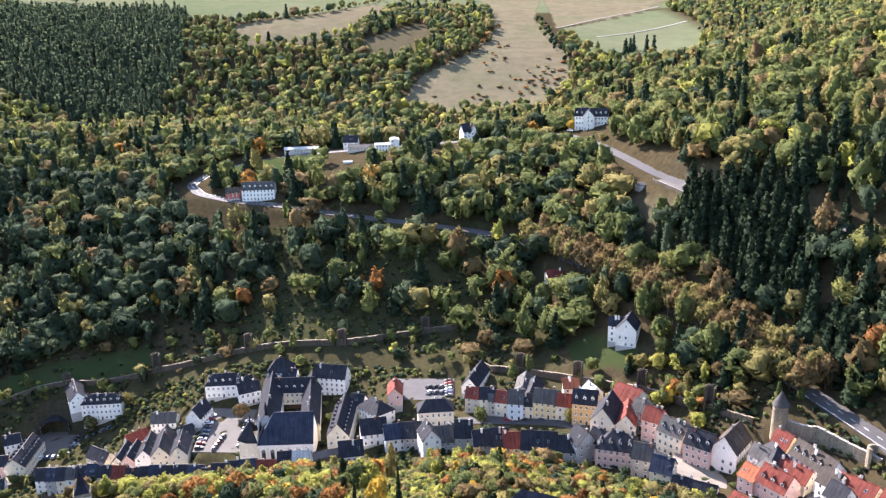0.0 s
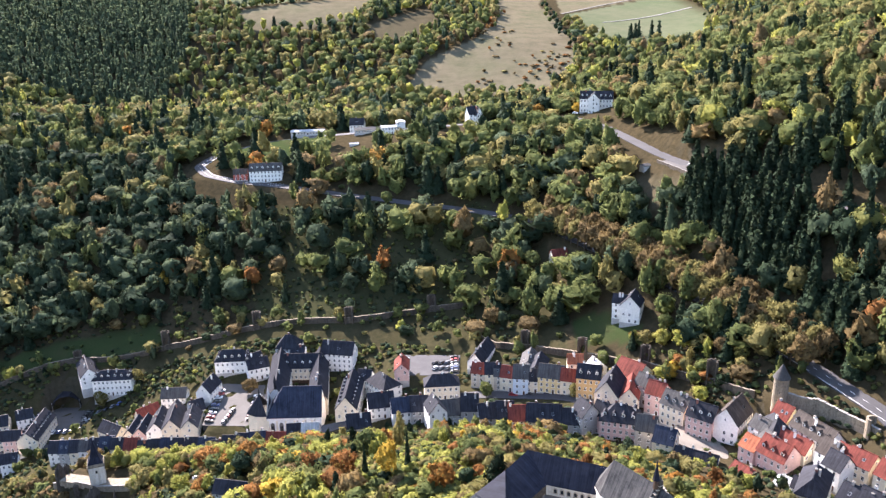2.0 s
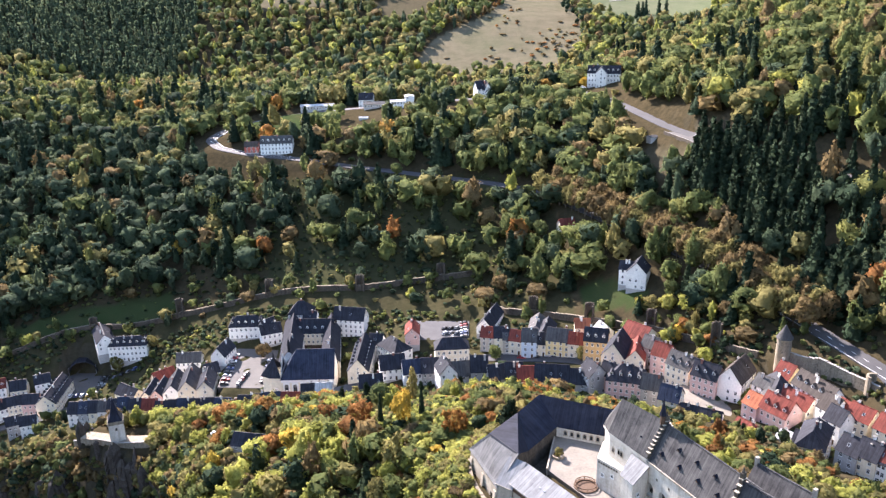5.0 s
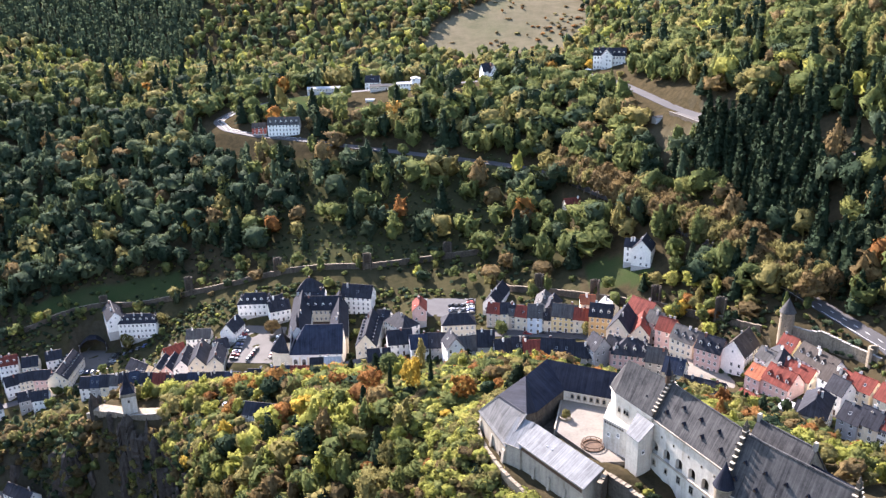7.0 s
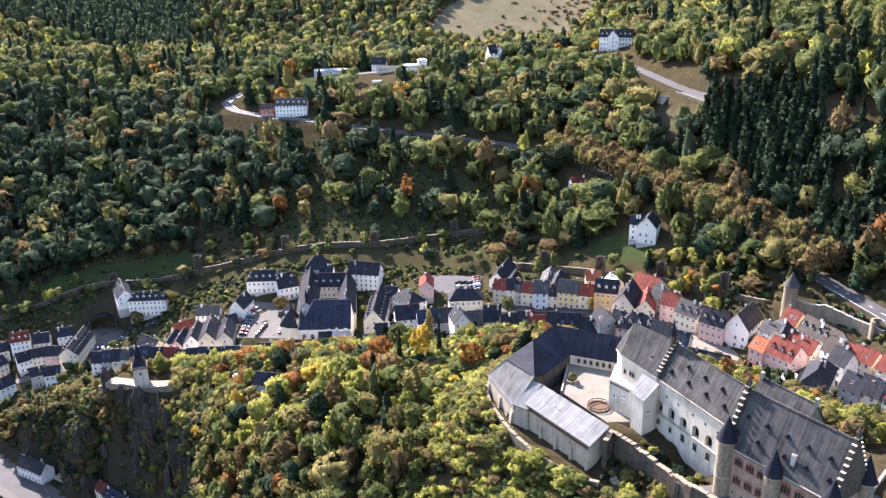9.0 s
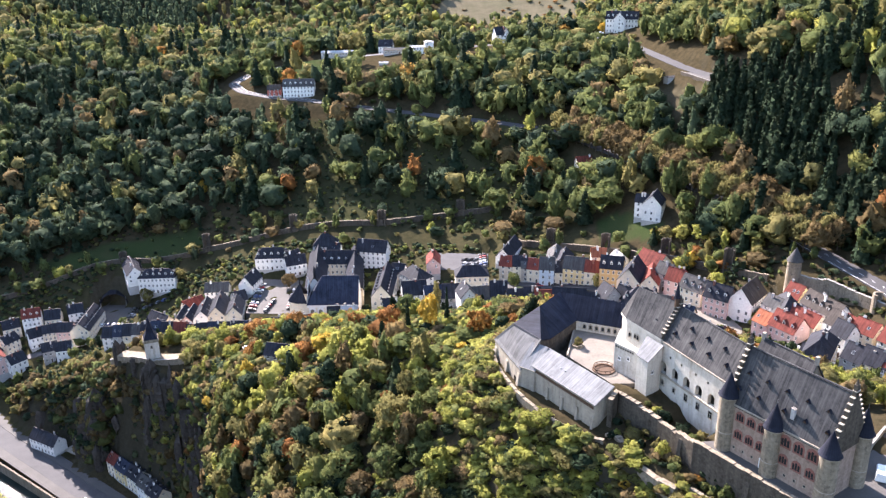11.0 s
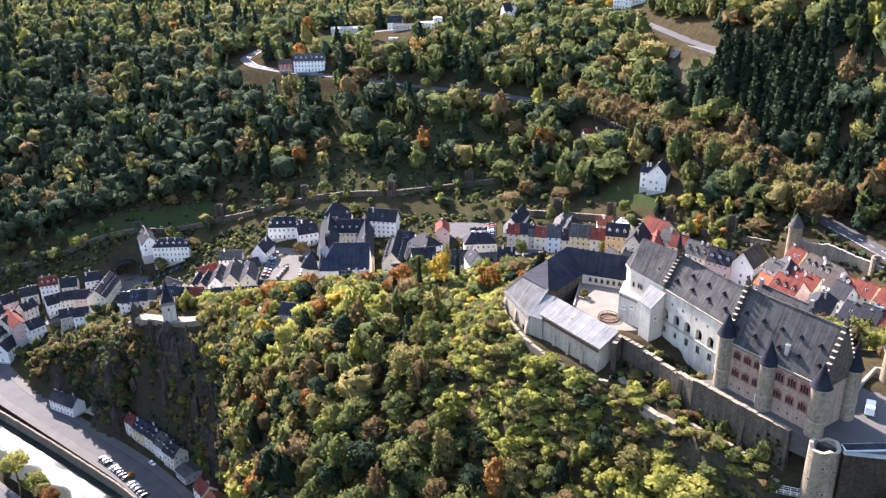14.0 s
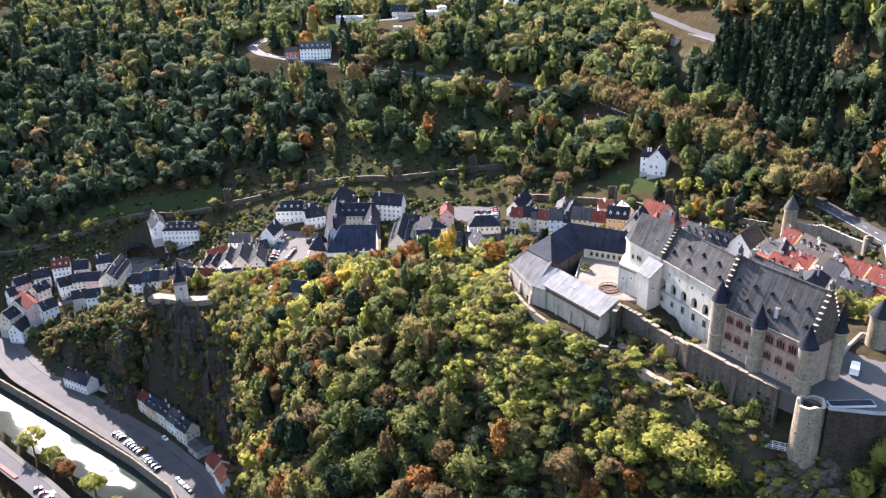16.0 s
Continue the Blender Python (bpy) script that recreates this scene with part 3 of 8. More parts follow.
cover[..., 2][(gy > 1500) & (cover[..., 1] < 0.5)] = 1.0
cover[..., 0][inside(gx, gy, ORCHARD)] = 0.45
cover[..., 0][(gy < 470) & (gy > 330) & (gx < 58)] = np.maximum(cover[..., 0], 0.25)[(gy < 470) & (gy > 330) & (gx < 58)]
layer = me.color_attributes.new("cover", "FLOAT_COLOR", "POINT")
layer.data.foreach_set("color", cover.ravel())
me.update()
tagged(new("ground", me), "hilly land with grass, dry pasture, leaf litter and rock", "ground", kind="structure")


def ribbon(name, line, half, mat, label, lift=0.06, step=3.0, offset=0.0, kind="structure", category="road", sink=0.5, heights=None):
    """A strip that follows a line, with a little thickness."""
    pts = []
    for a, b in zip(line, line[1:]):
        n = max(1, int(math.dist(a[:2], b[:2]) / step))
        pts += [[a[k] + (b[k] - a[k]) * i / n for k in range(len(a))] for i in range(n)]
    pts.append(list(line[-1]))
    p = np.array(pts, float)
    for _ in range(6):
        p[1:-1] = 0.25 * p[:-2] + 0.5 * p[1:-1] + 0.25 * p[2:]
    d = np.gradient(p[:, :2], axis=0)
    d /= np.linalg.norm(d, axis=1)[:, None]
    nrm = np.stack([-d[:, 1], d[:, 0]], -1)
    z = (p[:, 2] if p.shape[1] > 2 else (heights if heights is not None else np.zeros(len(p)))) + lift
    left, right = p[:, :2] + nrm * (offset + half), p[:, :2] + nrm * (offset - half)
    s = Shape()
    along = np.r_[0, np.cumsum(np.linalg.norm(np.diff(p[:, :2], axis=0), axis=1))]
    for i in range(len(p) - 1):
        a, b, c, e = (*right[i], z[i]), (*right[i + 1], z[i + 1]), (*left[i + 1], z[i + 1]), (*left[i], z[i])
        s.face([a, b, c, e])
        for u, w in ((a, b), (c, e)):
            s.face([w, u, (u[0], u[1], u[2] - sink), (w[0], w[1], w[2] - sink)])
    return solid(name, s, (mat,), label, category, kind=kind)


ribbon("road", LOWER_ROAD, 4.2, "asphalt", "two-lane asphalt road winding up the wooded hillside", 0.1)
ribbon("street", STREET, 3.4, "asphalt", "paved main street between the town houses", 0.1)
ribbon("quay_road", [(x, y, 0.0) for x, y in QUAY_ROAD], 4.8, "asphalt", "wide asphalt road along the river", 0.12)
ribbon("pavement", [(x, y, 0.0) for x, y in QUAY_ROAD], 2.4, "asphalt_light", "light pavement and parking strip beside the river road", 0.24, offset=-7.3, category="pavement")
ribbon("pavement", [(x, y, 0.0) for x, y in QUAY_ROAD], 2.3, "asphalt_light", "light pavement below the wooded rock", 0.24, offset=7.2, category="pavement")
tagged(ribbon("water", [(x, y, -4.6) for x, y in RIVER], 15.2, "water_surface", "rippled river with the sun glittering on it", 0, 6.0, category="river", sink=0.05), kind="structure")


def dashes(name, line, length, gap, half, lift, label, aside=0.0):
    """Painted dashes along a road."""
    s, carry = Shape(), 0.0
    for a, b in zip(line, line[1:]):
        far = math.dist(a[:2], b[:2])
        ux, uy, uz = ((b[k] - a[k]) / far for k in range(3))
        p = carry
        while p + length <= far:
            c = [(a[0] + ux * q - uy * (aside + w), a[1] + uy * q + ux * (aside + w), a[2] + uz * q + lift) for q, w in ((p, -half), (p + length, -half), (p + length, half), (p, half))]
            s.face(c)
            p += length + gap
        carry = max(0.0, p - far)
    return tagged(solid(name, s, ("paint_white",), label, "road marking"), kind="stuff")


ribbon("field_track", [(x, y, ground(x, y)) for x, y in ((178, 1326), (204, 1356), (245, 1405), (291, 1450), (340, 1490), (379, 1532))], 2.2, "paving", "pale farm track between the upland fields", 0.5, 12.0, category="track")
ribbon("field_track", [(x, y, ground(x, y)) for x, y in ((225, 1250), (262, 1261), (290, 1275), (317, 1291), (345, 1310), (373, 1332))], 1.5, "concrete", "worn farm track across the green field", 0.5, 12.0, category="track")
dashes("road_marking", [p for p in LOWER_ROAD if p[1] < 370 and p[2] < 130], 2.5, 4.0, 0.1, 0.16, "white centre dashes on the hillside road")
dashes("road_marking", [p for p in LOWER_ROAD if p[1] < 370 and p[2] < 130], 6.0, 0.0, 0.08, 0.16, "white edge line on the hillside road", 3.7)
dashes("road_marking", [p for p in LOWER_ROAD if p[0] < -100 and p[1] > 580], 4.0, 0.0, 0.14, 0.16, "white edge line round the hairpin bend", -3.7)
dashes("road_marking", [p for p in LOWER_ROAD if p[0] < -100 and p[1] > 580], 4.0, 3.0, 0.12, 0.16, "white centre dashes round the hairpin bend")

# ---------------------------------------------------------------- houses
def window_mesh(w, h, frame_mat="paint_white", arch=False):
    """A window: frame, dark panes, sill; it looks along -y and stands 4 cm proud of the wall."""
    s = Shape()
    f = 0.09
    s.box(-w / 2, w / 2, -0.05, 0.02, 0, h)
    for x0, x1 in ((-w / 2 + f, -0.035), (0.035, w / 2 - f)):
        for z0, z1 in ((f, 0.62 * h), (0.62 * h + 0.06, h - f)):
            s.face([(x0, -0.056, z0), (x1, -0.056, z0), (x1, -0.056, z1), (x0, -0.056, z1)], 1)
    s.box(-w / 2 - 0.1, w / 2 + 0.1, -0.14, 0.02, -0.1, -0.004)
    return s.mesh("window", frame_mat, "window_glass")


WINDOW = window_mesh(1.05, 1.55)
WINDOW_SMALL = window_mesh(0.8, 1.0)
WINDOW_BROWN = window_mesh(1.05, 1.5, "wood_dark")


def door_mesh():
    s = Shape()
    s.box(-0.7, 0.7, -0.06, 0.02, 0, 2.4, 0)
    s.box(-0.5, 0.5, -0.09, -0.05, 0.1, 2.2, 1)
    return s.mesh("door", "paint_white", "wood_dark")


DOOR = door_mesh()


def chimney_mesh(mat):
    s = Shape()
    s.box(-0.4, 0.4, -0.3, 0.3, -1.6, 1.0, 0).box(-0.48, 0.48, -0.38, 0.38, 1.0, 1.12, 1)
    s.cone(-0.15, 0, 1.12, 1.4, 0.1, 0.09, 8, 1).cone(0.17, 0, 1.12, 1.4, 0.1, 0.09, 8, 1)
    return s.mesh("chimney", mat, "concrete")


CHIMNEYS = [chimney_mesh("plaster_white"), chimney_mesh("plaster_grey"), chimney_mesh("red_sandstone")]


def dormer_mesh(roof, wall="plaster_white"):
    s = Shape()
    s.prism([(-0.6, 0), (0.6, 0), (0.6, 2.4), (-0.6, 2.4)], -0.4, 1.2, 0)
    s.face([(-0.6, -0.001, 1.2), (0.6, -0.001, 1.2), (0, -0.001, 1.75)], 0)
    s.slab([(-0.8, -0.2, 1.08), (0, -0.2, 1.85), (0, 2.8, 1.85), (-0.8, 2.8, 1.08)][::-1], 0.08, 1)
    s.slab([(0, -0.2, 1.85), (0.8, -0.2, 1.08), (0.8, 2.8, 1.08), (0, 2.8, 1.85)][::-1], 0.08, 1)
    s.box(-0.42, 0.42, -0.04, 0.02, 0.15, 1.1, 2)
    s.face([(-0.34, -0.045, 0.22), (0.34, -0.045, 0.22), (0.34, -0.045, 1.02), (-0.34, -0.045, 1.02)], 3)
    return s.mesh("dormer", wall, roof, "paint_white", "window_glass")


DORMERS = {k: dormer_mesh("roof_" + k) for k in ("slate", "greyslate", "red", "blueslate", "brownslate")}
SKYLIGHT = Shape().box(-0.42, 0.42, -0.6, 0.6, -0.05, 0.09).box(-0.34, 0.34, -0.52, 0.52, 0.09, 0.1, 1).mesh("skylight", "metal_grey", "window_glass")
WORDS = {"slate": "dark slate", "blueslate": "blue-grey slate", "greyslate": "weathered grey slate", "brownslate": "brown slate", "red": "red tile", "orange": "orange tile", "whiteroof": "pale metal"}
house_rng = random.Random(11)


def roof_shape(length, width, eave, rise, kind, over=0.35, thick=0.18):
    s = Shape()
    x, y = length / 2 + over, width / 2 + over
    drop = rise * over / (width / 2)
    lo, hi = eave - drop, eave + rise
    if kind == "hip":
        r = max(0.6, length / 2 - width * 0.42)
        s.slab([(-x, -y, lo), (x, -y, lo), (r, 0, hi), (-r, 0, hi)], thick)
        s.slab([(x, y, lo), (-x, y, lo), (-r, 0, hi), (r, 0, hi)], thick)
        s.slab([(x, -y, lo), (x, y, lo), (r, 0, hi)], thick)
        s.slab([(-x, y, lo), (-x, -y, lo), (-r, 0, hi)], thick)
    else:
        r = x
        s.slab([(-x, -y, lo), (x, -y, lo), (x, 0, hi), (-x, 0, hi)], thick)
        s.slab([(x, y, lo), (-x, y, lo), (-x, 0, hi), (x, 0, hi)], thick)
    s.box(-r, r, -0.13, 0.13, hi - 0.08, hi + 0.07)
    return s


def house(x, y, turn, length, width, eave, rise, wall="white", roof="slate", kind="gable", dormers=False, z=None, label="", name="house", windows=True, floors=None, category="house", group="houses of the old town", chimneys=None):
    """A plastered house: body with gables, slated roof with ridge, windows with sills, a door, chimneys and dormers."""
    z = ground(x, y) if z is None else z
    h = thing(name, pose(x, y, z, 0, 0, turn), label or f"{wall.replace('paleblue', 'pale blue')} plastered town house with a {WORDS[roof]} roof", category, group)
    body = Shape()
    hx, hy = length / 2, width / 2
    if kind == "hip":
        body.prism([(-hx, -hy), (hx, -hy), (hx, hy), (-hx, hy)], -5, eave)
    else:
        for sy in (-1, 1):
            body.face([(-sy * -hx * 1, sy * hy, -5), (sy * hx * -1, sy * hy, -5), (sy * hx * -1, sy * hy, eave), (-sy * -hx, sy * hy, eave)])
        for sx in (-1, 1):
            body.face([(sx * hx, -sx * hy, -5), (sx * hx, sx * hy, -5), (sx * hx, sx * hy, eave), (sx * hx, 0, eave + rise - 0.1), (sx * hx, -sx * hy, eave)])
        body.face([(-hx, -hy, -5), (-hx, hy, -5), (hx, hy, -5), (hx, -hy, -5)])
    body.box(-hx - 0.04, hx + 0.04, -hy - 0.04, hy + 0.04, -5, 0.5, 1)
    part("wall", body.mesh("wall", "plaster_" + wall, "plaster_grey"), h)
    part("roof", roof_shape(length, width, eave, rise, kind).mesh("roof", "roof_" + roof), h)
    n = floors or max(1, int(round((eave - 0.4) / 2.9)))
    step = eave / n
    if windows:
        for side, run, off in ((0, length, hy), (180, length, hy), (90, width, hx), (-90, width, hx)):
            count = max(1, int((run - 1.0) / 2.3))
            for f in range(n):
                for k in range(count):
                    at = (k + 0.5) * (run - 0.8) / count - (run - 0.8) / 2
                    if f == 0 and side in (0, 180) and k == count // 2 and count > 1:
                        part("door", DOOR, h, pose(0, 0, 0, 0, 0, side) @ pose(at, -off, 0.1))
                    elif side in (0, 180) or house_rng.random() < 0.4:
                        part("window", WINDOW, h, pose(0, 0, 0, 0, 0, side) @ pose(at, -off, f * step + 0.95))
            if kind == "gable" and abs(side) == 90 and rise > 3:
                part("window", WINDOW_SMALL, h, pose(0, 0, 0, 0, 0, side) @ pose(0, -off, eave + 0.6))
    if dormers and roof in DORMERS:
        for side in (0, 180):
            count = max(1, int(length / 3.4))
            for k in range(count):
                part("dormer", DORMERS[roof], h, pose(0, 0, 0, 0, 0, side) @ pose((k + 0.5) * length / count - hx, -hy * 0.68, eave + rise * 0.28))
    if kind == "gable" and rise > 3 and not dormers:
        for k in range(house_rng.choice((0, 1, 2, 3))):
            side, along = house_rng.choice((0, 180)), house_rng.uniform(-0.36, 0.36) * length
            slope = math.degrees(math.atan2(rise, hy))
            part("skylight", SKYLIGHT, h, pose(0, 0, 0, 0, 0, side) @ pose(along, -hy * 0.55, eave + rise * 0.45, slope))
    for k in range(house_rng.choice((1, 1, 2)) if chimneys is None else chimneys):
        part("chimney", house_rng.choice(CHIMNEYS), h, pose(house_rng.uniform(-0.8, 0.8) * hx * (0.4 if kind == "hip" else 1), house_rng.uniform(-0.15, 0.15) * width, eave + rise * 0.95))
    return h


house(-233.9, 421.5, -87, 27.9, 11, 8.7, 4.9, "cream", "slate", "gable", dormers=True)
house(-247.1, 435.8, 25, 8.8, 9, 6.9, 4.0, "white", "slate", "gable")
house(-247.7, 421.6, 5, 9.1, 9, 7.5, 4.2, "pink", "slate", "gable")
house(-259.8, 432.5, 15, 8.9, 9, 7.6, 4.6, "cream", "slate", "gable")
house(-198.4, 450.1, 3, 22.5, 10, 10.4, 4.0, "white", "slate", "hip", dormers=True)
house(-218.1, 460.6, -62, 21.4, 10, 8.1, 5.1, "white", "slate", "gable")
house(-177.2, 389.7, -33, 14.2, 9, 7.6, 4.4, "cream", "slate", "gable")
house(-161.6, 399.1, 44, 11.9, 7, 6.7, 4.2, "cream", "red", "gable")
house(-161.2, 377.8, 90, 15.9, 8, 8.5, 4.6, "cream", "slate", "gable")
house(-155.9, 377.2, 90, 15.5, 7.5, 8.4, 4.0, "pink", "slate", "gable")
house(-148.2, 377.8, 95, 18.6, 9, 7.8, 4.9, "white", "slate", "gable")
house(-139.7, 375.9, 97, 21, 9, 8.9, 5.2, "cream", "slate", "gable")
house(-129.0, 369.2, 97, 16.1, 8, 9.5, 4.4, "cream", "slate", "gable")
house(-149.8, 410.0, 3, 13.1, 9, 6.2, 4.0, "white", "greyslate", "gable")
house(-130.8, 384.1, 31, 7, 9, 7.1, 4.0, "white", "slate", "gable")
house(-126.7, 395.5, 78, 13.2, 8, 6.0, 4.9, "white", "slate", "gable")
house(-118.9, 420.0, 3, 18.9, 9, 7.6, 4.7, "white", "slate", "hip", dormers=True)
house(-105.3, 415.3, 23, 11.4, 9, 7.1, 4.1, "white", "slate", "gable")
house(-106.8, 416.9, 44, 8, 8, 6.6, 4.4, "grey", "slate", "gable")
house(-87.2, 416.5, -4, 12.6, 11, 11.5, 5.6, "grey", "slate", "hip")
house(-81.8, 412.6, -3, 7, 8, 10.1, 3.2, "white", "slate", "gable")
house(-49.6, 362.8, -92, 30, 10, 11.2, 6.2, "cream", "slate", "gable", dormers=True)
house(-43.5, 379.9, -15, 7, 8, 9.6, 4.1, "white", "slate", "gable")
house(-33.9, 370.8, -51, 14.8, 11, 8.5, 4.8, "white", "slate", "hip")
house(-33.9, 348.7, 10, 11.7, 10.5, 6.1, 5.2, "white", "slate", "gable")
house(-42.4, 331.1, 8, 10.3, 10.5, 7.4, 4.7, "white", "slate", "gable")
house(-24.1, 342.4, 10, 9.2, 10.5, 6.7, 4.8, "white", "blueslate", "gable")
house(-15.8, 342.0, 3, 8.0, 10.5, 6.2, 5.2, "grey", "slate", "gable")
house(-8.3, 330.1, -75, 10.1, 8, 9.6, 4.9, "white", "slate", "gable")
house(-5.6, 356.5, 4, 16.3, 9, 7.5, 4.0, "cream", "slate", "hip")
house(-25.3, 380.1, -89, 12, 7, 6.4, 3.4, "pink", "red", "gable")
house(-2.0, 333.6, 8, 10.5, 10.5, 5.9, 5.1, "grey", "greyslate", "gable")
house(6.8, 332.9, -2, 7.6, 10.5, 7.2, 5.8, "grey", "slate", "gable")
house(14.9, 326.9, 7, 9.4, 10.5, 5.6, 4.8, "grey", "slate", "gable")
house(21.6, 323.3, -1, 7.3, 10.5, 6.3, 5.8, "grey", "slate", "gable")
house(26.4, 319.4, -0, 7.3, 10.5, 6.1, 4.7, "cream", "red", "gable")
house(37.1, 311.6, -9, 14.3, 10.5, 6.3, 5.8, "grey", "slate", "gable")
house(47.9, 309.8, -6, 7.4, 10.5, 5.7, 4.7, "grey", "slate", "gable")
house(53.8, 308.2, -65, 8, 9, 9.4, 5.2, "grey", "slate", "gable")
house(12.8, 364.2, -17, 7, 8, 7.8, 3.9, "beige", "red", "gable")
house(18.5, 360.5, -3, 7, 8, 8.7, 4.2, "cream", "slate", "gable")
house(22.6, 359.5, -3, 7, 8, 7.7, 3.9, "beige", "greyslate", "gable")
house(26.2, 357.5, -20, 7, 8, 7.5, 4.0, "cream", "red", "gable")
house(31.4, 353.6, -10, 7, 9, 8.8, 4.9, "paleblue", "greyslate", "gable")
house(36.8, 354.0, -10, 7, 8, 6.5, 4.3, "cream", "slate", "gable")
house(45.4, 351.9, -18, 11.5, 9, 8.2, 4.8, "yellow", "greyslate", "gable")
house(53.0, 348.5, -18, 7, 8, 7.6, 4.3, "cream", "red", "gable")
house(61.0, 342.3, -16, 10.6, 10, 10.4, 4.7, "ochre", "slate", "gable", dormers=True)
house(67.3, 325.9, -114, 17.3, 10, 10.7, 6.3, "cream", "slate", "gable")
house(14.4, 385.2, -110, 21, 8, 4.7, 4.7, "white", "slate", "gable")
house(36.8, 369.6, -102, 15.5, 8, 5.4, 3.2, "grey", "greyslate", "gable")
house(40.1, 362.9, -106, 16.5, 8, 5.7, 3.7, "grey", "slate", "gable")
house(56.8, 358.1, -4, 7.1, 7, 6.5, 3.3, "cream", "orange", "gable")
house(65.2, 349.1, -70, 7, 7, 7.4, 3.1, "white", "whiteroof", "gable")
house(79.2, 337.2, -48, 12.5, 12, 7.7, 5.0, "cream", "red", "gable")
house(75.3, 323.4, -107, 15.3, 8, 8.7, 4.7, "cream", "red", "gable")
house(82.5, 325.6, -44, 7, 9, 8.6, 3.9, "grey", "greyslate", "gable")
house(85.2, 316.6, -38, 7.6, 9, 9.6, 4.4, "pink", "red", "gable")
house(89.6, 301.8, -48, 11.1, 9, 9.7, 4.7, "cream", "greyslate", "gable", dormers=True)
house(96.4, 289.9, -41, 10.6, 9, 9.6, 5.0, "pink", "slate", "gable", dormers=True)
house(106.8, 287.4, -130, 14.9, 10, 9.4, 6.0, "white", "brownslate", "gable")
house(67.0, 304.0, -18, 14.9, 13, 9.0, 4.9, "pink", "slate", "hip", dormers=True)
house(61.4, 308.4, -43, 7, 8, 8.7, 4.7, "pink", "slate", "gable")
house(75.0, 291.9, -24, 7.6, 9, 8.6, 4.7, "grey", "greyslate", "gable")
house(79.1, 278.6, -30, 7.8, 9, 7.8, 4.5, "cream", "blueslate", "gable")
house(123.8, 279.9, -60, 7, 8, 7.7, 4.7, "yellow", "red", "gable")
house(114.8, 277.4, -57, 7, 8, 8.6, 3.4, "white", "greyslate", "gable")
house(118.5, 275.6, -82, 11, 9, 8.7, 4.8, "white", "slate", "hip")
house(115.3, 269.6, -80, 7, 8, 6.3, 2.8, "white", "greyslate", "gable")
house(129.8, 266.2, -66, 17.5, 9, 9.2, 4.9, "white", "brownslate", "gable", dormers=True)
house(129.9, 253.3, -62, 7, 9, 8.6, 4.6, "white", "brownslate", "gable")
house(134.3, 250.9, -66, 7, 9, 7.7, 3.8, "cream", "red", "gable")
house(136.8, 245.2, -55, 8.4, 9, 8.6, 3.8, "cream", "red", "gable")
house(108.6, 268.6, -57, 6.5, 9, 6.8, 3.6, "pink", "orange", "gable", z=99)
house(114.8, 261.8, -57, 11.5, 10, 7.6, 5.2, "pink", "red", "gable", dormers=True, z=99)
house(122.4, 266.8, -57, 14, 8, 7.0, 4.0, "cream", "red", "gable", z=100)
house(91.5, 267.5, -28, 8, 7, 3.4, 3.0, "white", "slate", "gable", z=97)
house(84.5, 271.5, -28, 7, 7, 3.6, 2.8, "grey", "slate", "gable", z=97)
house(102.4, 259.5, -57, 8, 6, 2.6, 2.0, "cream", "red", "gable", z=98.5)
house(112.2, 245.2, -50, 7, 7, 4.0, 1.6, "white", "whiteroof", "gable", z=101)
house(116.6, 241.4, -40, 8, 7, 4.2, 2.8, "grey", "slate", "gable", z=102)
house(113.1, 229.1, -122, 17, 9, 8.5, 4.4, "cream", "slate", "hip")
house(128.1, 244.4, -62, 7, 8, 8.5, 4.6, "white", "slate", "gable")
house(121.8, 220.2, -54, 7, 9, 8.5, 4.4, "grey", "slate", "gable")
house(125.4, 216.7, -54, 7, 8, 7.5, 4.0, "cream", "red", "gable")
house(128.3, 213.7, -46, 7, 9, 8.3, 4.1, "white", "slate", "gable")
house(125.8, 216.2, -52, 7, 9, 8.6, 4.6, "cream", "slate", "gable")
house(129.6, 212.4, -46, 7, 9, 8.0, 4.3, "pink", "red", "gable")
house(131.5, 212.1, -45, 7, 9, 7.4, 3.8, "white", "red", "gable")
house(141.5, 236.0, -58, 7, 9, 8.2, 4.3, "cream", "red", "gable")
house(-273.6, 433.5, 20, 10.5, 8, 9.5, 4.4, "white", "red", "gable", dormers=True)
house(-285.9, 430.1, 32, 9.8, 8, 7.6, 4.2, "cream", "slate", "gable")
house(-297.5, 425.5, 48, 9.1, 8, 8.4, 4.3, "pink", "slate", "gable")
house(-266.9, 421.1, 38, 8.3, 8, 7.4, 4.6, "white", "slate", "gable")
house(-256.6, 421.4, 24, 10.3, 8, 8.5, 3.9, "cream", "slate", "gable")
house(-301.0, 419.9, 49, 7, 8, 8.1, 4.2, "white", "slate", "gable")
house(-282.8, 419.1, 62, 9.4, 8, 8.4, 4.1, "cream", "slate", "gable")
house(-288.4, 406.6, 79, 11.9, 9, 7.7, 4.3, "cream", "slate", "gable")
house(-282.9, 403.4, -47, 21.1, 8, 8.7, 3.9, "pink", "red", "gable")
house(-270.4, 400.5, 55, 9.6, 9, 7.5, 4.4, "white", "slate", "gable")
house(-291.9, 399.5, 74, 15.5, 9, 8.6, 4.3, "cream", "slate", "gable")
house(-284.0, 391.0, 81, 11.1, 9, 8.0, 4.7, "white", "slate", "gable")
house(-249.9, 402.6, 28, 8.4, 8, 7.4, 3.9, "grey", "slate", "gable")
house(-237.9, 396.1, 16, 8.4, 8, 7.5, 4.0, "white", "slate", "gable")
house(-197.7, 370.7, 0, 7, 8, 7.8, 4.6, "white", "slate", "gable")
house(-187.9, 361.9, -1, 7, 8, 7.9, 4.6, "grey", "blueslate", "gable")
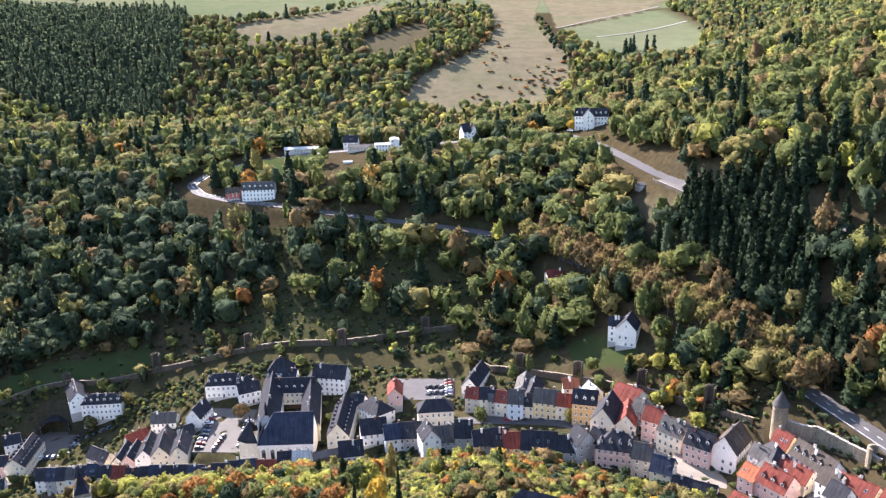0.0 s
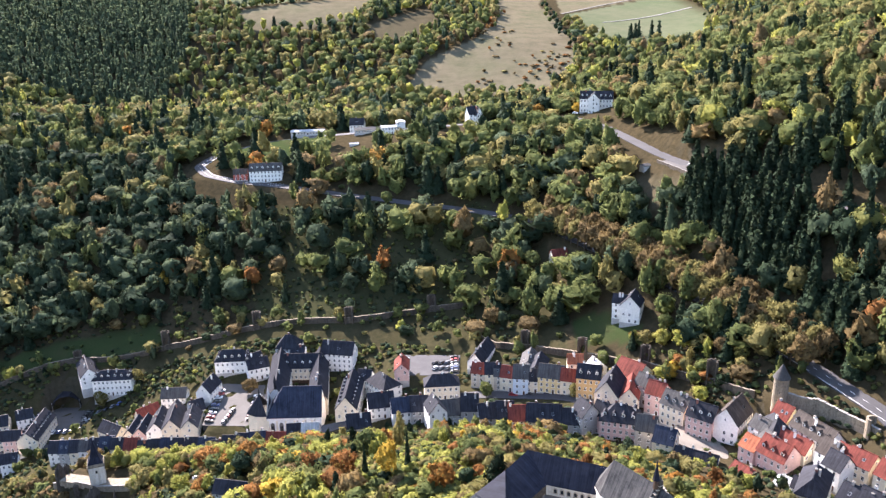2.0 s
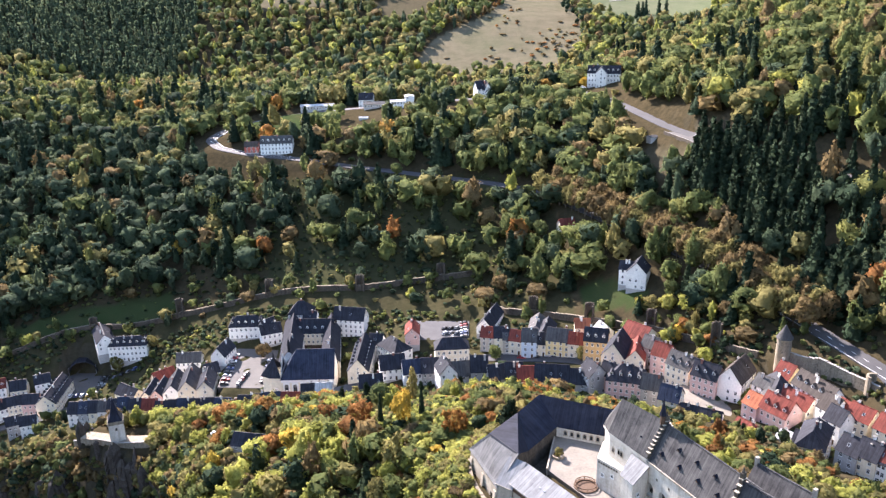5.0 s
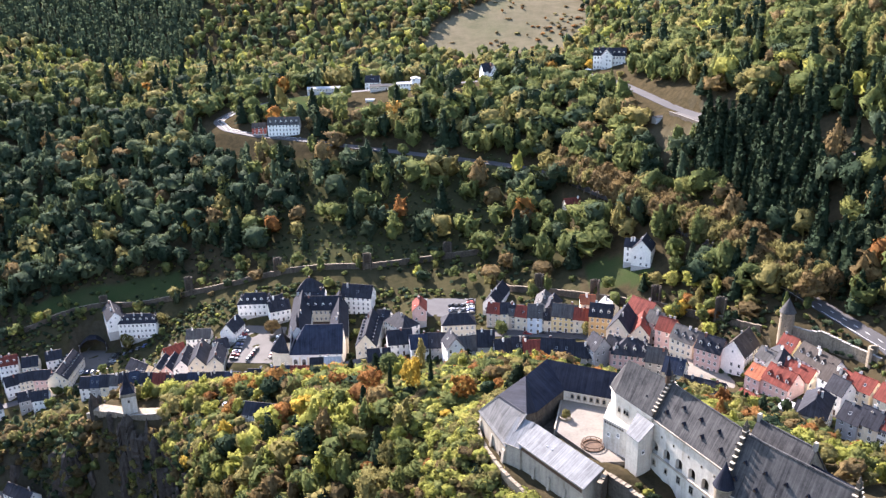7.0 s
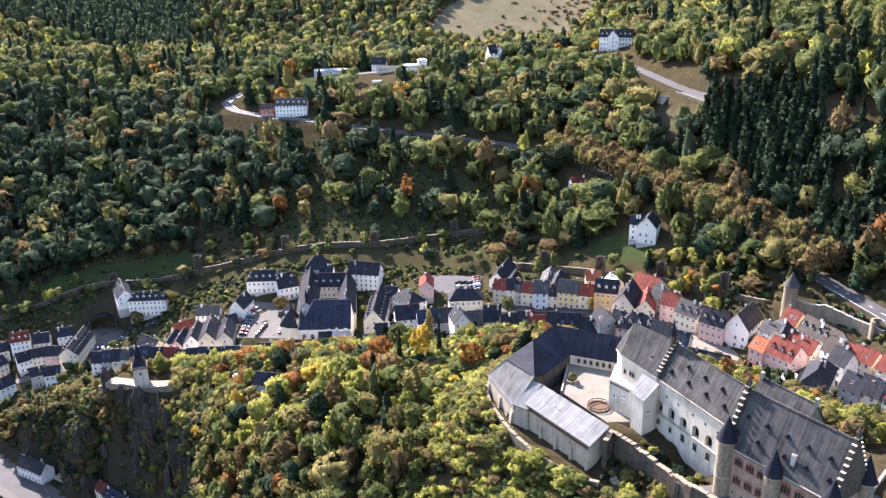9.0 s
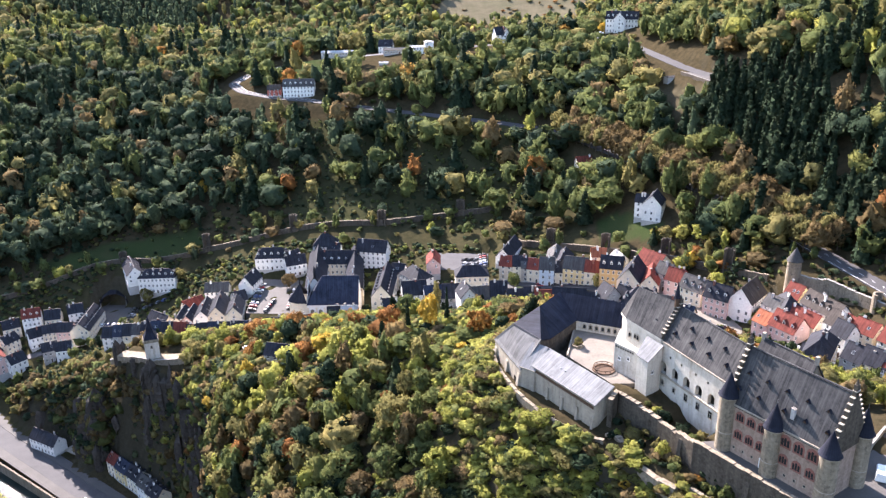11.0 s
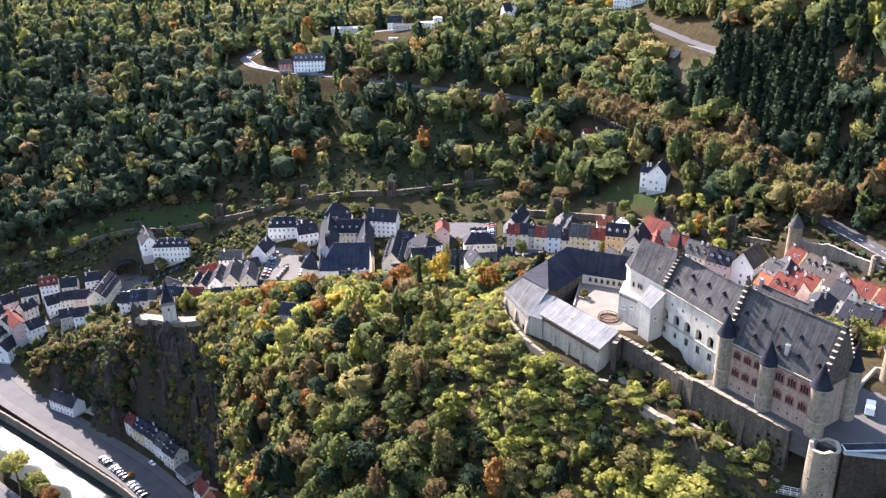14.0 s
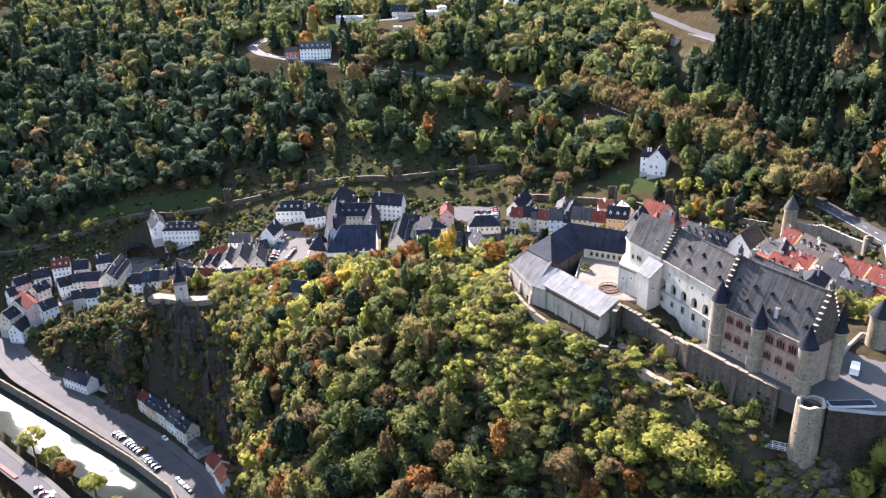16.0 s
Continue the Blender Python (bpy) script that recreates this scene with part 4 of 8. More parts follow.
house(-181.4, 358.8, 2, 7, 8, 7.6, 4.7, "cream", "slate", "gable")
house(-175.9, 357.0, 0, 7, 8, 7.6, 3.9, "white", "greyslate", "gable")
house(-170.4, 355.7, 0, 7, 8, 8.0, 4.1, "pink", "slate", "gable")
house(-164.9, 354.6, 0, 7, 8, 8.1, 4.7, "grey", "blueslate", "gable")
house(-159.1, 353.6, -1, 7, 8, 8.3, 3.8, "cream", "slate", "gable")
house(-152.3, 352.8, -1, 7.6, 8, 7.8, 4.3, "cream", "red", "gable")
house(-145.4, 350.9, 1, 7.3, 10.5, 6.5, 4.5, "grey", "slate", "gable")
house(-139.8, 349.0, 2, 7.3, 10.5, 6.2, 5.6, "white", "slate", "gable")
house(-133.8, 348.9, 1, 7.3, 10.5, 6.8, 5.3, "beige", "blueslate", "gable")
house(-127.4, 346.9, 1, 7.3, 10.5, 6.4, 5.8, "grey", "slate", "gable")
house(-120.7, 344.9, 1, 7.3, 10.5, 7.0, 5.3, "cream", "slate", "gable")
house(-113.2, 340.5, -3, 7.3, 10.5, 7.0, 4.9, "grey", "blueslate", "gable")
house(-104.8, 332.5, -2, 7.3, 10.5, 5.7, 4.6, "white", "slate", "gable")
house(-99.7, 331.7, -2, 7.3, 10.5, 7.2, 5.0, "cream", "slate", "gable")
house(-96.0, 339.6, 1, 7.5, 10.5, 6.7, 4.5, "grey", "slate", "gable")
house(-89.1, 337.8, 6, 7.3, 10.5, 5.9, 5.4, "grey", "blueslate", "gable")
house(-78.2, 329.4, -1, 9.6, 10.5, 5.6, 4.4, "grey", "red", "gable")
house(-69.8, 327.9, 5, 7.3, 10.5, 7.0, 5.6, "grey", "slate", "gable")
house(-63.1, 327.0, 1, 7.3, 10.5, 6.7, 5.1, "grey", "whiteroof", "gable")

# ---------------------------------------------------------------- the castle
def wing_frame(ax, ay, bx, by):
    """The pose with its x from a to b, and the length; y points to the left of that way."""
    turn = math.degrees(math.atan2(by - ay, bx - ax))
    return pose(ax, ay, 0, 0, 0, turn), math.dist((ax, ay), (bx, by))


def wing(name, a, b, width, foot, eave, ridge, wall, roof, label, lean_to=False, over=0.3, back_roof=None, open_front=None, deep=6):
    """A range of the castle along its front wall from a to b, its depth to the left; gabled, or with one slope that rises to the back."""
    m, length = wing_frame(*a, *b)
    h = thing(name, m @ pose(0, 0, foot), label, "castle building", "castle buildings")
    e, r, w = eave - foot, ridge - foot, width
    s = Shape()
    top = w if lean_to else w / 2
    if open_front is None:
        s.face([(0, 0, -deep), (length, 0, -deep), (length, 0, e), (0, 0, e)])
    else:
        front, passage = Shape(), Shape()
        arcade(front, passage, length, e, deep, *open_front)
        part("gallery_front", front.mesh("gallery_front", wall), h)
        # dark rubble inside: the shade behind the arches is put into the colour
        part("gallery_passage", passage.mesh("gallery_passage", "rubble_dark"), h)
    back = r if lean_to else e
    s.face([(length, w, -deep), (0, w, -deep), (0, w, back), (length, w, back)])
    for x, flip in ((0, -1), (length, 1)):
        pts = [(x, 0, -deep), (x, w, -deep), (x, w, back)] + ([] if lean_to else [(x, w / 2, r - 0.1)]) + [(x, 0, e)]
        s.face(pts if flip > 0 else pts[::-1])
    part("wall", s.mesh("wall", wall, "castle_grey"), h)
    k = (r - e) / top * over
    q = Shape()
    q.slab([(-over, -over, e - k), (length + over, -over, e - k), (length + over, top, r), (-over, top, r)], 0.25)
    if not lean_to:
        q.slab([(length + over, w + over, e - k), (-over, w + over, e - k), (-over, top, r), (length + over, top, r)], 0.25, 1)
        q.box(-over, length + over, top - 0.15, top + 0.15, r - 0.1, r + 0.1, 1)
    part("roof", q.mesh("roof", roof, back_roof or roof), h)
    c = Shape()
    c.box(-0.1, length + 0.1, -0.28, 0.0, e - 0.45, e - 0.12)
    part("cornice", c.mesh("cornice", "castle_grey"), h)
    return h, length


def arcade(s, inner, length, eave, deep, first, step, count, wide, sill, crown):
    """A front wall with real arched openings and a passage behind them."""
    s.face([(0, 0, -deep), (length, 0, -deep), (length, 0, sill), (0, 0, sill)])
    s.face([(0, 0, crown + 0.4), (length, 0, crown + 0.4), (length, 0, eave), (0, 0, eave)])
    edges = [0.0]
    spring = crown - wide / 2
    for i in range(count):
        x0 = first + i * step
        s.face([(edges[-1], 0, sill), (x0, 0, sill), (x0, 0, crown + 0.4), (edges[-1], 0, crown + 0.4)])
        edges.append(x0 + wide)
        arc = [(x0 + wide / 2 - wide / 2 * math.cos(math.pi * k / 10), spring + wide / 2 * math.sin(math.pi * k / 10)) for k in range(11)]
        for (xa, za), (xb, zb) in zip(arc, arc[1:]):
            s.face([(xa, 0, za), (xb, 0, zb), (xb, 0, crown + 0.4), (xa, 0, crown + 0.4)])
            s.face([(xa, 0, za), (xa, 1.0, za), (xb, 1.0, zb), (xb, 0, zb)])
        for xx, sgn in ((x0, 1), (x0 + wide, -1)):
            s.face([(xx, 0, sill), (xx, 1.0, sill), (xx, 1.0, spring), (xx, 0, spring)][::sgn])
        s.face([(x0, 0, sill), (x0 + wide, 0, sill), (x0 + wide, 1.0, sill), (x0, 1.0, sill)])
    s.face([(edges[-1], 0, sill), (length, 0, sill), (length, 0, crown + 0.4), (edges[-1], 0, crown + 0.4)])
    inner.face([(0, 3.0, sill - 0.5), (length, 3.0, sill - 0.5), (length, 3.0, crown + 1), (0, 3.0, crown + 1)])
    inner.face([(0, 0.9, sill), (length, 0.9, sill), (length, 3.0, sill), (0, 3.0, sill)])
    inner.face([(0, 0.9, crown + 0.4), (0, 3.0, crown + 0.4), (length, 3.0, crown + 0.4), (length, 0.9, crown + 0.4)])


def arched(w, h, y, n=8):
    """The outline of an arched opening, from its foot's left corner, anticlockwise as seen from -y."""
    return [(-w / 2, y, 0), (w / 2, y, 0)] + [(w / 2 * math.cos(math.pi * k / n), y, h - w / 2 + w / 2 * math.sin(math.pi * k / n)) for k in range(n + 1)]


def arched_window(w, h, lights, surround, rim=0.22):
    """Grouped lights under a stone arch: surround, dark lights and the mullions between them."""
    s = Shape()
    outer = arched(w + 2 * rim, h + rim, -0.09)
    s.face(outer, 0)
    for p, q in zip(outer, outer[1:] + outer[:1]):
        s.face([p, (p[0], 0.02, p[2]), (q[0], 0.02, q[2]), q], 0)
    s.face([(x, -0.1, z + 0.1) for x, _, z in arched(w, h * 0.98, 0)], 2)
    each = (w - 0.1 * (lights + 1)) / lights
    for i in range(lights):
        x0 = -w / 2 + 0.1 + i * (each + 0.1) + each / 2
        tall = h * (0.74 if lights > 1 and i in (0, lights - 1) else 0.86)
        s.face([(x0 + x, -0.125, z + 0.2) for x, _, z in arched(each, tall - 0.2, 0, 6)], 1)
    s.box(-w / 2 - rim - 0.05, w / 2 + rim + 0.05, -0.2, 0.02, -0.12, 0.06, 0)
    return s.mesh("window", surround, "window_glass", surround)


PALACE_WINDOW = arched_window(2.0, 2.5, 3, "red_sandstone")
PALACE_LOW_WINDOW = arched_window(1.8, 2.1, 3, "red_sandstone", 0.16)
SMALL_ARCH = arched_window(0.9, 1.5, 1, "castle_grey", 0.12)
TWO_LIGHT = window_mesh(1.3, 1.9, "castle_grey")


def loophole_mesh():
    s = Shape()
    s.box(-0.3, 0.3, -0.03, 0.02, -0.35, 0.35, 0)
    s.face([(-0.2, -0.035, -0.25), (0.2, -0.035, -0.25), (0.2, -0.035, 0.25), (-0.2, -0.035, 0.25)], 1)
    return s.mesh("loophole", "castle_grey", "window_glass")


LOOPHOLE = loophole_mesh()


def castle_dormer_mesh():
    """A small dark slate dormer with a steep hood that leans out of the roof."""
    s = Shape()
    s.face([(-0.55, 0, 0), (0.55, 0, 0), (0.55, 0, 0.7), (-0.55, 0, 0.7)], 1)
    s.face([(-0.55, 0, 0.7), (0.55, 0, 0.7), (0, -0.1, 1.5)], 1)
    for sx in (-1, 1):
        s.face([(sx * 0.55, 0, 0), (sx * 0.55, 1.2, 0.7), (sx * 0.55, 0, 0.7)][::sx], 0)
        s.slab([(0, -0.35, 1.62), (sx * 0.75, -0.35, 0.6), (sx * 0.6, 1.5, 0.9), (0, 1.9, 1.5)][::-sx], 0.08, 0)
    s.v = [(0.72 * x, 0.9 * y, 0.72 * z) for x, y, z in s.v]
    return s.mesh("dormer", "roof_castle_dark", "wood_dark")


CASTLE_DORMER = castle_dormer_mesh()


def stepped_gable(parent, x, width, eave, ridge, thick=0.7, rise=1.15, steps=9):
    """A gable wall that climbs above the roof in steps, each with its own coping stone."""
    g = Shape()
    for side in (0, 1):
        for i in range(steps):
            y0, y1 = width / 2 * i / steps, width / 2 * (i + 1) / steps
            z = eave + (ridge - eave) * (i + 0.55) / steps + rise
            if side:
                y0, y1 = width - y1, width - y0
            g.box(x - thick / 2, x + thick / 2, y0, y1, eave - 1.2, z)
            g.box(x - thick / 2 - 0.12, x + thick / 2 + 0.12, y0 - 0.08, y1 + 0.08, z, z + 0.16, 1)
    g.box(x - thick / 2, x + thick / 2, width / 2 - 0.5, width / 2 + 0.5, ridge - 1, ridge + rise + 0.8)
    g.cone(x, width / 2, ridge + rise + 0.8, ridge + rise + 2.0, 0.4, 0.05, 6, 0)
    # dark rubble carries the gables' deep shade in its colour
    return part("stepped_gable", g.mesh("stepped_gable", "rubble_dark", "castle_grey"), parent)


def round_tower(parent, x, y, foot, eave, tip, radius, wall, name="tower"):
    """A slender round tower with a corbelled rim under a slate cone."""
    t = Shape()
    t.cone(x, y, foot, eave - 0.5, radius * 1.04, radius, 24)
    tower = part(name, t.mesh(name, wall), parent)
    part("corbel_ring", Shape().cone(x, y, eave - 0.5, eave, radius, radius + 0.3, 24).mesh("corbel_ring", "castle_grey"), tower)
    part("string_course", Shape().cone(x, y, foot + (eave - foot) * 0.5, foot + (eave - foot) * 0.5 + 0.22, radius + 0.1, radius + 0.1, 24).mesh("string_course", "castle_grey"), tower)
    c = Shape()
    c.cone(x, y, eave, eave + 0.5, radius + 0.42, radius + 0.12, 24, 0, False).cone(x, y, eave + 0.5, tip, radius + 0.12, 0.02, 24, 0, False)
    part("cone_roof", c.mesh("cone_roof", "roof_castle_dark"), tower)
    part("finial", Shape().cone(x, y, tip - 0.1, tip + 0.8, 0.05, 0.02, 6).mesh("finial", "metal_grey"), tower)
    return tower


# the palace
palace, span = wing("palace", (44.6, 117.0), (58.1, 98.5), 10.5, 152.5, 164.2, 175, "rubble_pink", "roof_castle", "great castle palace of pinkish stone under a steep streaked slate roof")
stepped_gable(palace, 0.0, 10.5, 11.7, 22.4)
stepped_gable(palace, span, 10.5, 11.7, 22.4)
for x, y, r, top, tip in ((0, 0.1, 1.75, 12.9, 18.2), (span * 0.485, -0.3, 1.7, 11.2, 16.6), (span, 0.0, 1.8, 11.4, 16.6), (span + 0.2, 10.5, 1.7, 12.0, 17.6)):
    round_tower(palace, x, y, -4, top, tip, r, "rubble")
for k, x in enumerate((3.3, 5.9, 8.5, 13.8, 16.7, 19.6)):
    part("window", PALACE_WINDOW if k > 2 else PALACE_LOW_WINDOW, palace, pose(x, 0, 7.9 if k > 2 else 8.2))
    part("window", PALACE_LOW_WINDOW, palace, pose(x, 0, 4.0))
for k in range(9):
    part("loophole", LOOPHOLE, palace, pose(2.6 + k * 2.2 + (0.9 if k > 3 else 0), 0, 1.7))
part("door", DOOR, palace, pose(9.4, 0, 0.0))
for k in range(5):
    part("dormer", CASTLE_DORMER, palace, pose(2.2 + k * 4.4, 2.9, 17.2))
for k in range(5):
    part("dormer", CASTLE_DORMER, palace, pose(1.4 + k * 4.6 + (1.2 if k > 1 else 0), 1.2, 13.9))
part("chimney", CHIMNEYS[1], palace, pose(span * 0.6, 1.3, 15.0))

# the hall with its gallery
hall, span = wing("hall", (36.6, 148.2), (49.9, 121.6), 9.5, 146, 162.6, 170.4, "castle_white", "roof_castle", "white castle hall with an arched gallery and a steep slate roof", open_front=(2.4, 4.1, 6, 2.1, 8.2, 11.2))
stepped_gable(hall, 2.0, 9.5, 16.6, 24.2, 0.8)
for k in range(6):
    part("window", SMALL_ARCH if k < 2 else TWO_LIGHT, hall, pose(3.6 + k * 4.1, 0, 5.0))
for x in (5.6, 9.5, 14.4, 18.4, 22.2):
    part("loophole", LOOPHOLE, hall, pose(x, 0, 13.4))
for k in range(4):
    part("dormer", CASTLE_DORMER, hall, pose(5.0 + k * 5.6, 1.3, 18.5))
    part("dormer", CASTLE_DORMER, hall, pose(8.6 + k * 5.4, 2.9, 21.0))
b = Shape()
b.box(0.3, span - 2, -0.35, 0.0, 7.8, 8.2)
part("string_course", b.mesh("string_course", "castle_grey"), hall)

# the lower ranges behind the hall and the palace
rear, span = wing("rear_range", (47.4, 151.0), (58.6, 128.6), 7.0, 146, 158.0, 162.0, "castle_white", "roof_castle_dark", "low castle range with dark slates behind the hall")
g = Shape()
g.slab([(9.0, -0.4, 11.4), (11.5, -0.4, 13.8), (11.5, 3.6, 16.4), (9.0, 3.6, 14.0)], 0.2).slab([(11.5, -0.4, 13.8), (14.0, -0.4, 11.4), (14.0, 3.6, 14.0), (11.5, 3.6, 16.4)], 0.2)
g.face([(9.2, -0.1, 11.4), (13.8, -0.1, 11.4), (11.5, -0.1, 13.6)], 1)
part("cross_gable", g.mesh("cross_gable", "roof_castle_dark", "castle_white"), rear)
chapel, span = wing("chapel_range", (53.6, 133.0), (61.0, 121.8), 9.0, 146, 162.0, 168.6, "rubble", "roof_castle", "castle chapel range with a steep weathered roof behind the palace")
for x in (0.0, span):
    part("gable_coping", Shape().box(x - 0.35, x + 0.35, 4.1, 4.9, 22.0, 23.9).mesh("gable_coping", "castle_grey"), chapel)
annex, span = wing("lower_range", (61.2, 121.6), (66.4, 113.6), 8.0, 146, 159.5, 165.0, "rubble", "roof_castle_dark", "lower dark-roofed castle range behind the palace")

# the white tower: battered foot, set-back upper storey, annexe under a pale lean-to, hipped slate roof
keep = thing("white_tower", pose(32, 152, 146), "tall white plastered castle tower under a steep hipped slate roof", "castle tower")


def own(points, z=None):
    """World places as the tower's own."""
    return [(p[0] - 32, p[1] - 152) + ((p[2] - 146,) if len(p) > 2 else () if z is None else (z - 146,)) for p in points]


LOWER = [(28.4, 156.6), (33.4, 150.6), (37.5, 146.6), (42, 149), (38, 164), (31, 163.5)]
UPPER = [(31.2, 157.4), (37.3, 146.5), (42.3, 149), (38, 165), (32.5, 164.5), (30.8, 160.8)]
RIM = [(30.9, 157.5), (37.2, 146.1), (42.6, 148.8), (38.3, 165.3), (32.3, 164.9), (30.4, 160.9)]
FOOT = [(27.4, 155.8), (32.6, 149.4), (37.2, 145.6), (42, 149), (38, 164), (30.4, 163.8)]
s = Shape()
s.prism(own(FOOT), -6, 4, top=own(LOWER))
s.prism(own(LOWER), 4, 10.5)
part("wall", s.mesh("wall", "castle_white"), keep)
part("upper_wall", Shape().prism(own(UPPER), 10.5, 16.4).mesh("upper_wall", "castle_white"), keep)
s = Shape()
s.prism(own([(32.0, 146.9), (33.9, 143.2), (37.6, 145.4), (34.9, 151.0)]), -6, 12.4)
s.face(own([(33.9, 143.2, 158.4), (37.6, 145.4, 158.4), (37.6, 145.4, 161.4)]))
annexe = part("annexe", s.mesh("annexe", "castle_white"), keep)
s = Shape()
s.slab(own([(31.7, 146.8, 158.4), (33.8, 142.8, 158.4), (37.7, 145.0, 161.6), (34.9, 150.4, 161.6)]), 0.2)
part("annexe_roof", s.mesh("annexe_roof", "roof_castle_light"), annexe)
part("cornice", Shape().prism(own(RIM), 16.2, 16.8).mesh("cornice", "castle_white"), keep)
TOP_A, TOP_B = own([(34.2, 159.2, 170.6), (40.9, 148.6, 171.2)])
s = Shape()
rim = own(RIM, 162.8)
for i, tops in enumerate(((TOP_B, TOP_A), (TOP_B,), (TOP_A, TOP_B), (TOP_A,), (TOP_A,), (TOP_A,))):
    s.face([rim[i], rim[(i + 1) % 6], *tops])
part("roof", s.mesh("roof", "roof_castle"), keep)
s = Shape()
s.cone(TOP_B[0], TOP_B[1], 24.2, 26.4, 0.62, 0.55, 8, 1).cone(TOP_B[0], TOP_B[1], 26.4, 26.7, 0.85, 0.8, 8).cone(TOP_B[0], TOP_B[1], 26.7, 30.6, 0.7, 0.04, 8).cone(TOP_B[0], TOP_B[1], 30.5, 31.8, 0.05, 0.02, 6)
part("ridge_turret", s.mesh("ridge_turret", "roof_castle_dark", "wood_dark"), keep, label="slender dark slated ridge turret")
for x, z in ((1.6, 12.2), (3.6, 12.6), (4.5, 12.6)):
    part("window", SMALL_ARCH, keep, pose(31.2 - 32, 157.4 - 152, 0, 0, 0, -60.8) @ pose(x, -0.02, z))
for x, z in ((1.8, 6.2), (4.6, 7.2)):
    part("window", WINDOW_SMALL, keep, pose(28.4 - 32, 156.6 - 152, 0, 0, 0, -50.2) @ pose(x, -0.02, z))
part("window", WINDOW_SMALL, keep, pose(33.9 - 32, 143.2 - 152, 0, 0, 0, 30.7) @ pose(1.6, -0.02, 8.6))
for k in range(8):
    part("corbel_hole", LOOPHOLE, keep, pose(28.4 - 32, 156.6 - 152, 0, 0, 0, -50.2) @ pose(0.6 + k * 0.75, -0.02, 9.7))
part("dormer", CASTLE_DORMER, keep, pose(31.2 - 32, 157.4 - 152, 0, 0, 0, -60.8) @ pose(9.0, 1.6, 19.0))

# the west range, the long store and the north range round the court
def walled(name, outline, foot, roofs, wall, label, roof_mats, deep=6):
    """A building on an uneven outline of x, y and wall top, with sloping roof slabs: corners and which slates."""
    ox, oy = outline[0][:2]
    h = thing(name, pose(ox, oy, foot), label, "castle building", "castle buildings")
    s = Shape()
    for p, q in zip(outline, outline[1:] + outline[:1]):
        s.face([(p[0] - ox, p[1] - oy, -deep), (q[0] - ox, q[1] - oy, -deep), (q[0] - ox, q[1] - oy, q[2] - foot), (p[0] - ox, p[1] - oy, p[2] - foot)])
    part("wall", s.mesh("wall", wall), h)
    for corners, mat in roofs:
        part("roof", Shape().slab([(x - ox, y - oy, z - foot + 0.05) for x, y, z in corners], 0.22).mesh("roof", roof_mats[mat]), h)
    return h


west = walled("west_range", [(-0.9, 172.7, 149.2), (4.9, 156.6, 149.2), (10.2, 161.2, 155), (4.0, 170.3, 155)], 143, [([(-1.3, 173.1, 148.9), (4.8, 156.1, 148.9), (10.4, 161.0, 155.1), (4.0, 170.6, 155.1)], 0)], "castle_grey", "plastered castle range with a weathered grey roof", ("roof_castle_mid",))
for k in range(3):
    part("buttress", Shape().prism([(-0.6, -1.3), (0.6, -1.3), (0.6, 0), (-0.6, 0)], -4, 4.2, top=[(-0.6, -0.2), (0.6, -0.2), (0.6, 0), (-0.6, 0)]).mesh("buttress", "castle_grey"), west, pose(0, 0, 0, 0, 0, -70.2) @ pose(0.8 + 7.6 * k, 0, 0))
# a flat dark panel on the wall stands in for the arch's shaded opening
part("archway", Shape().box(-0.9, 0.9, -0.08, 0.0, -2.0, 2.2).mesh("archway", "window_glass"), west, pose(0, 0, 0, 0, 0, -70.2) @ pose(14.0, 0, 0))
link_range, span = wing("link_range", (4.7, 157.0), (8.3, 154.2), 6.0, 140.5, 149.9, 154.0, "castle_grey", "roof_castle_light", "short plastered link between two castle ranges", lean_to=True, over=0.2)
store, span = wing("long_store", (8.0, 155.3), (20.9, 136.9), 5.6, 140, 151.0, 153.8, "castle_grey", "roof_castle_light", "long castle store with a pale single-pitch roof and timber band", lean_to=True, over=0.45)
for k in range(5):
    x0 = 0.1 + k * (span - 0.9) / 4
    part("buttress", Shape().prism([(x0, -1.3), (x0 + 0.7, -1.3), (x0 + 0.7, 0), (x0, 0)], -4, 7.2, top=[(x0, -0.3), (x0 + 0.7, -0.3), (x0 + 0.7, 0), (x0, 0)]).mesh("buttress", "castle_grey"), store)
part("timber_band", Shape().box(0.4, span - 0.4, -0.12, 0.0, 9.2, 10.0).mesh("timber_band", "wood_dark"), store)
for x in (7.0, 8.6):
    part("roof_light", Shape().box(x, x + 0.5, 2.6, 3.5, 12.15, 12.5).mesh("roof_light", "metal_grey"), store)
corner = walled("corner_range", [(10.2, 161.2, 154.7), (13.1, 167.6, 151.7), (21.7, 178.6, 151.7), (17.8, 185.7, 156.8), (11.5, 177.2, 156.4), (4.0, 170.3, 154.8)], 144, [([(10.3, 161.0, 154.9), (13.4, 167.4, 151.7), (11.4, 177.4, 156.6), (3.8, 170.4, 155)], 0), ([(13.4, 167.4, 151.7), (21.9, 178.3, 151.7), (17.8, 185.9, 157), (11.4, 177.4, 156.6)], 0)], "rubble_dark", "dark-roofed castle range round the corner of the court", ("roof_castle_dark",))
north = walled("north_range", [(21.7, 178.6, 151.7), (33.2, 173.8, 151.7), (36.4, 177.0, 156.8), (17.8, 185.7, 156.8)], 146.5, [([(21.8, 178.2, 151.6), (33.4, 173.4, 151.6), (36.6, 177.2, 157), (17.8, 185.9, 157)], 0)], "castle_white", "low white range beside the court under dark slates", ("roof_castle_dark",))
for k in range(6):
    part("window", SMALL_ARCH, north, pose(0, 0, 0, 0, 0, -22.7) @ pose(2.4 + k * 1.7, -0.02, 3.0))

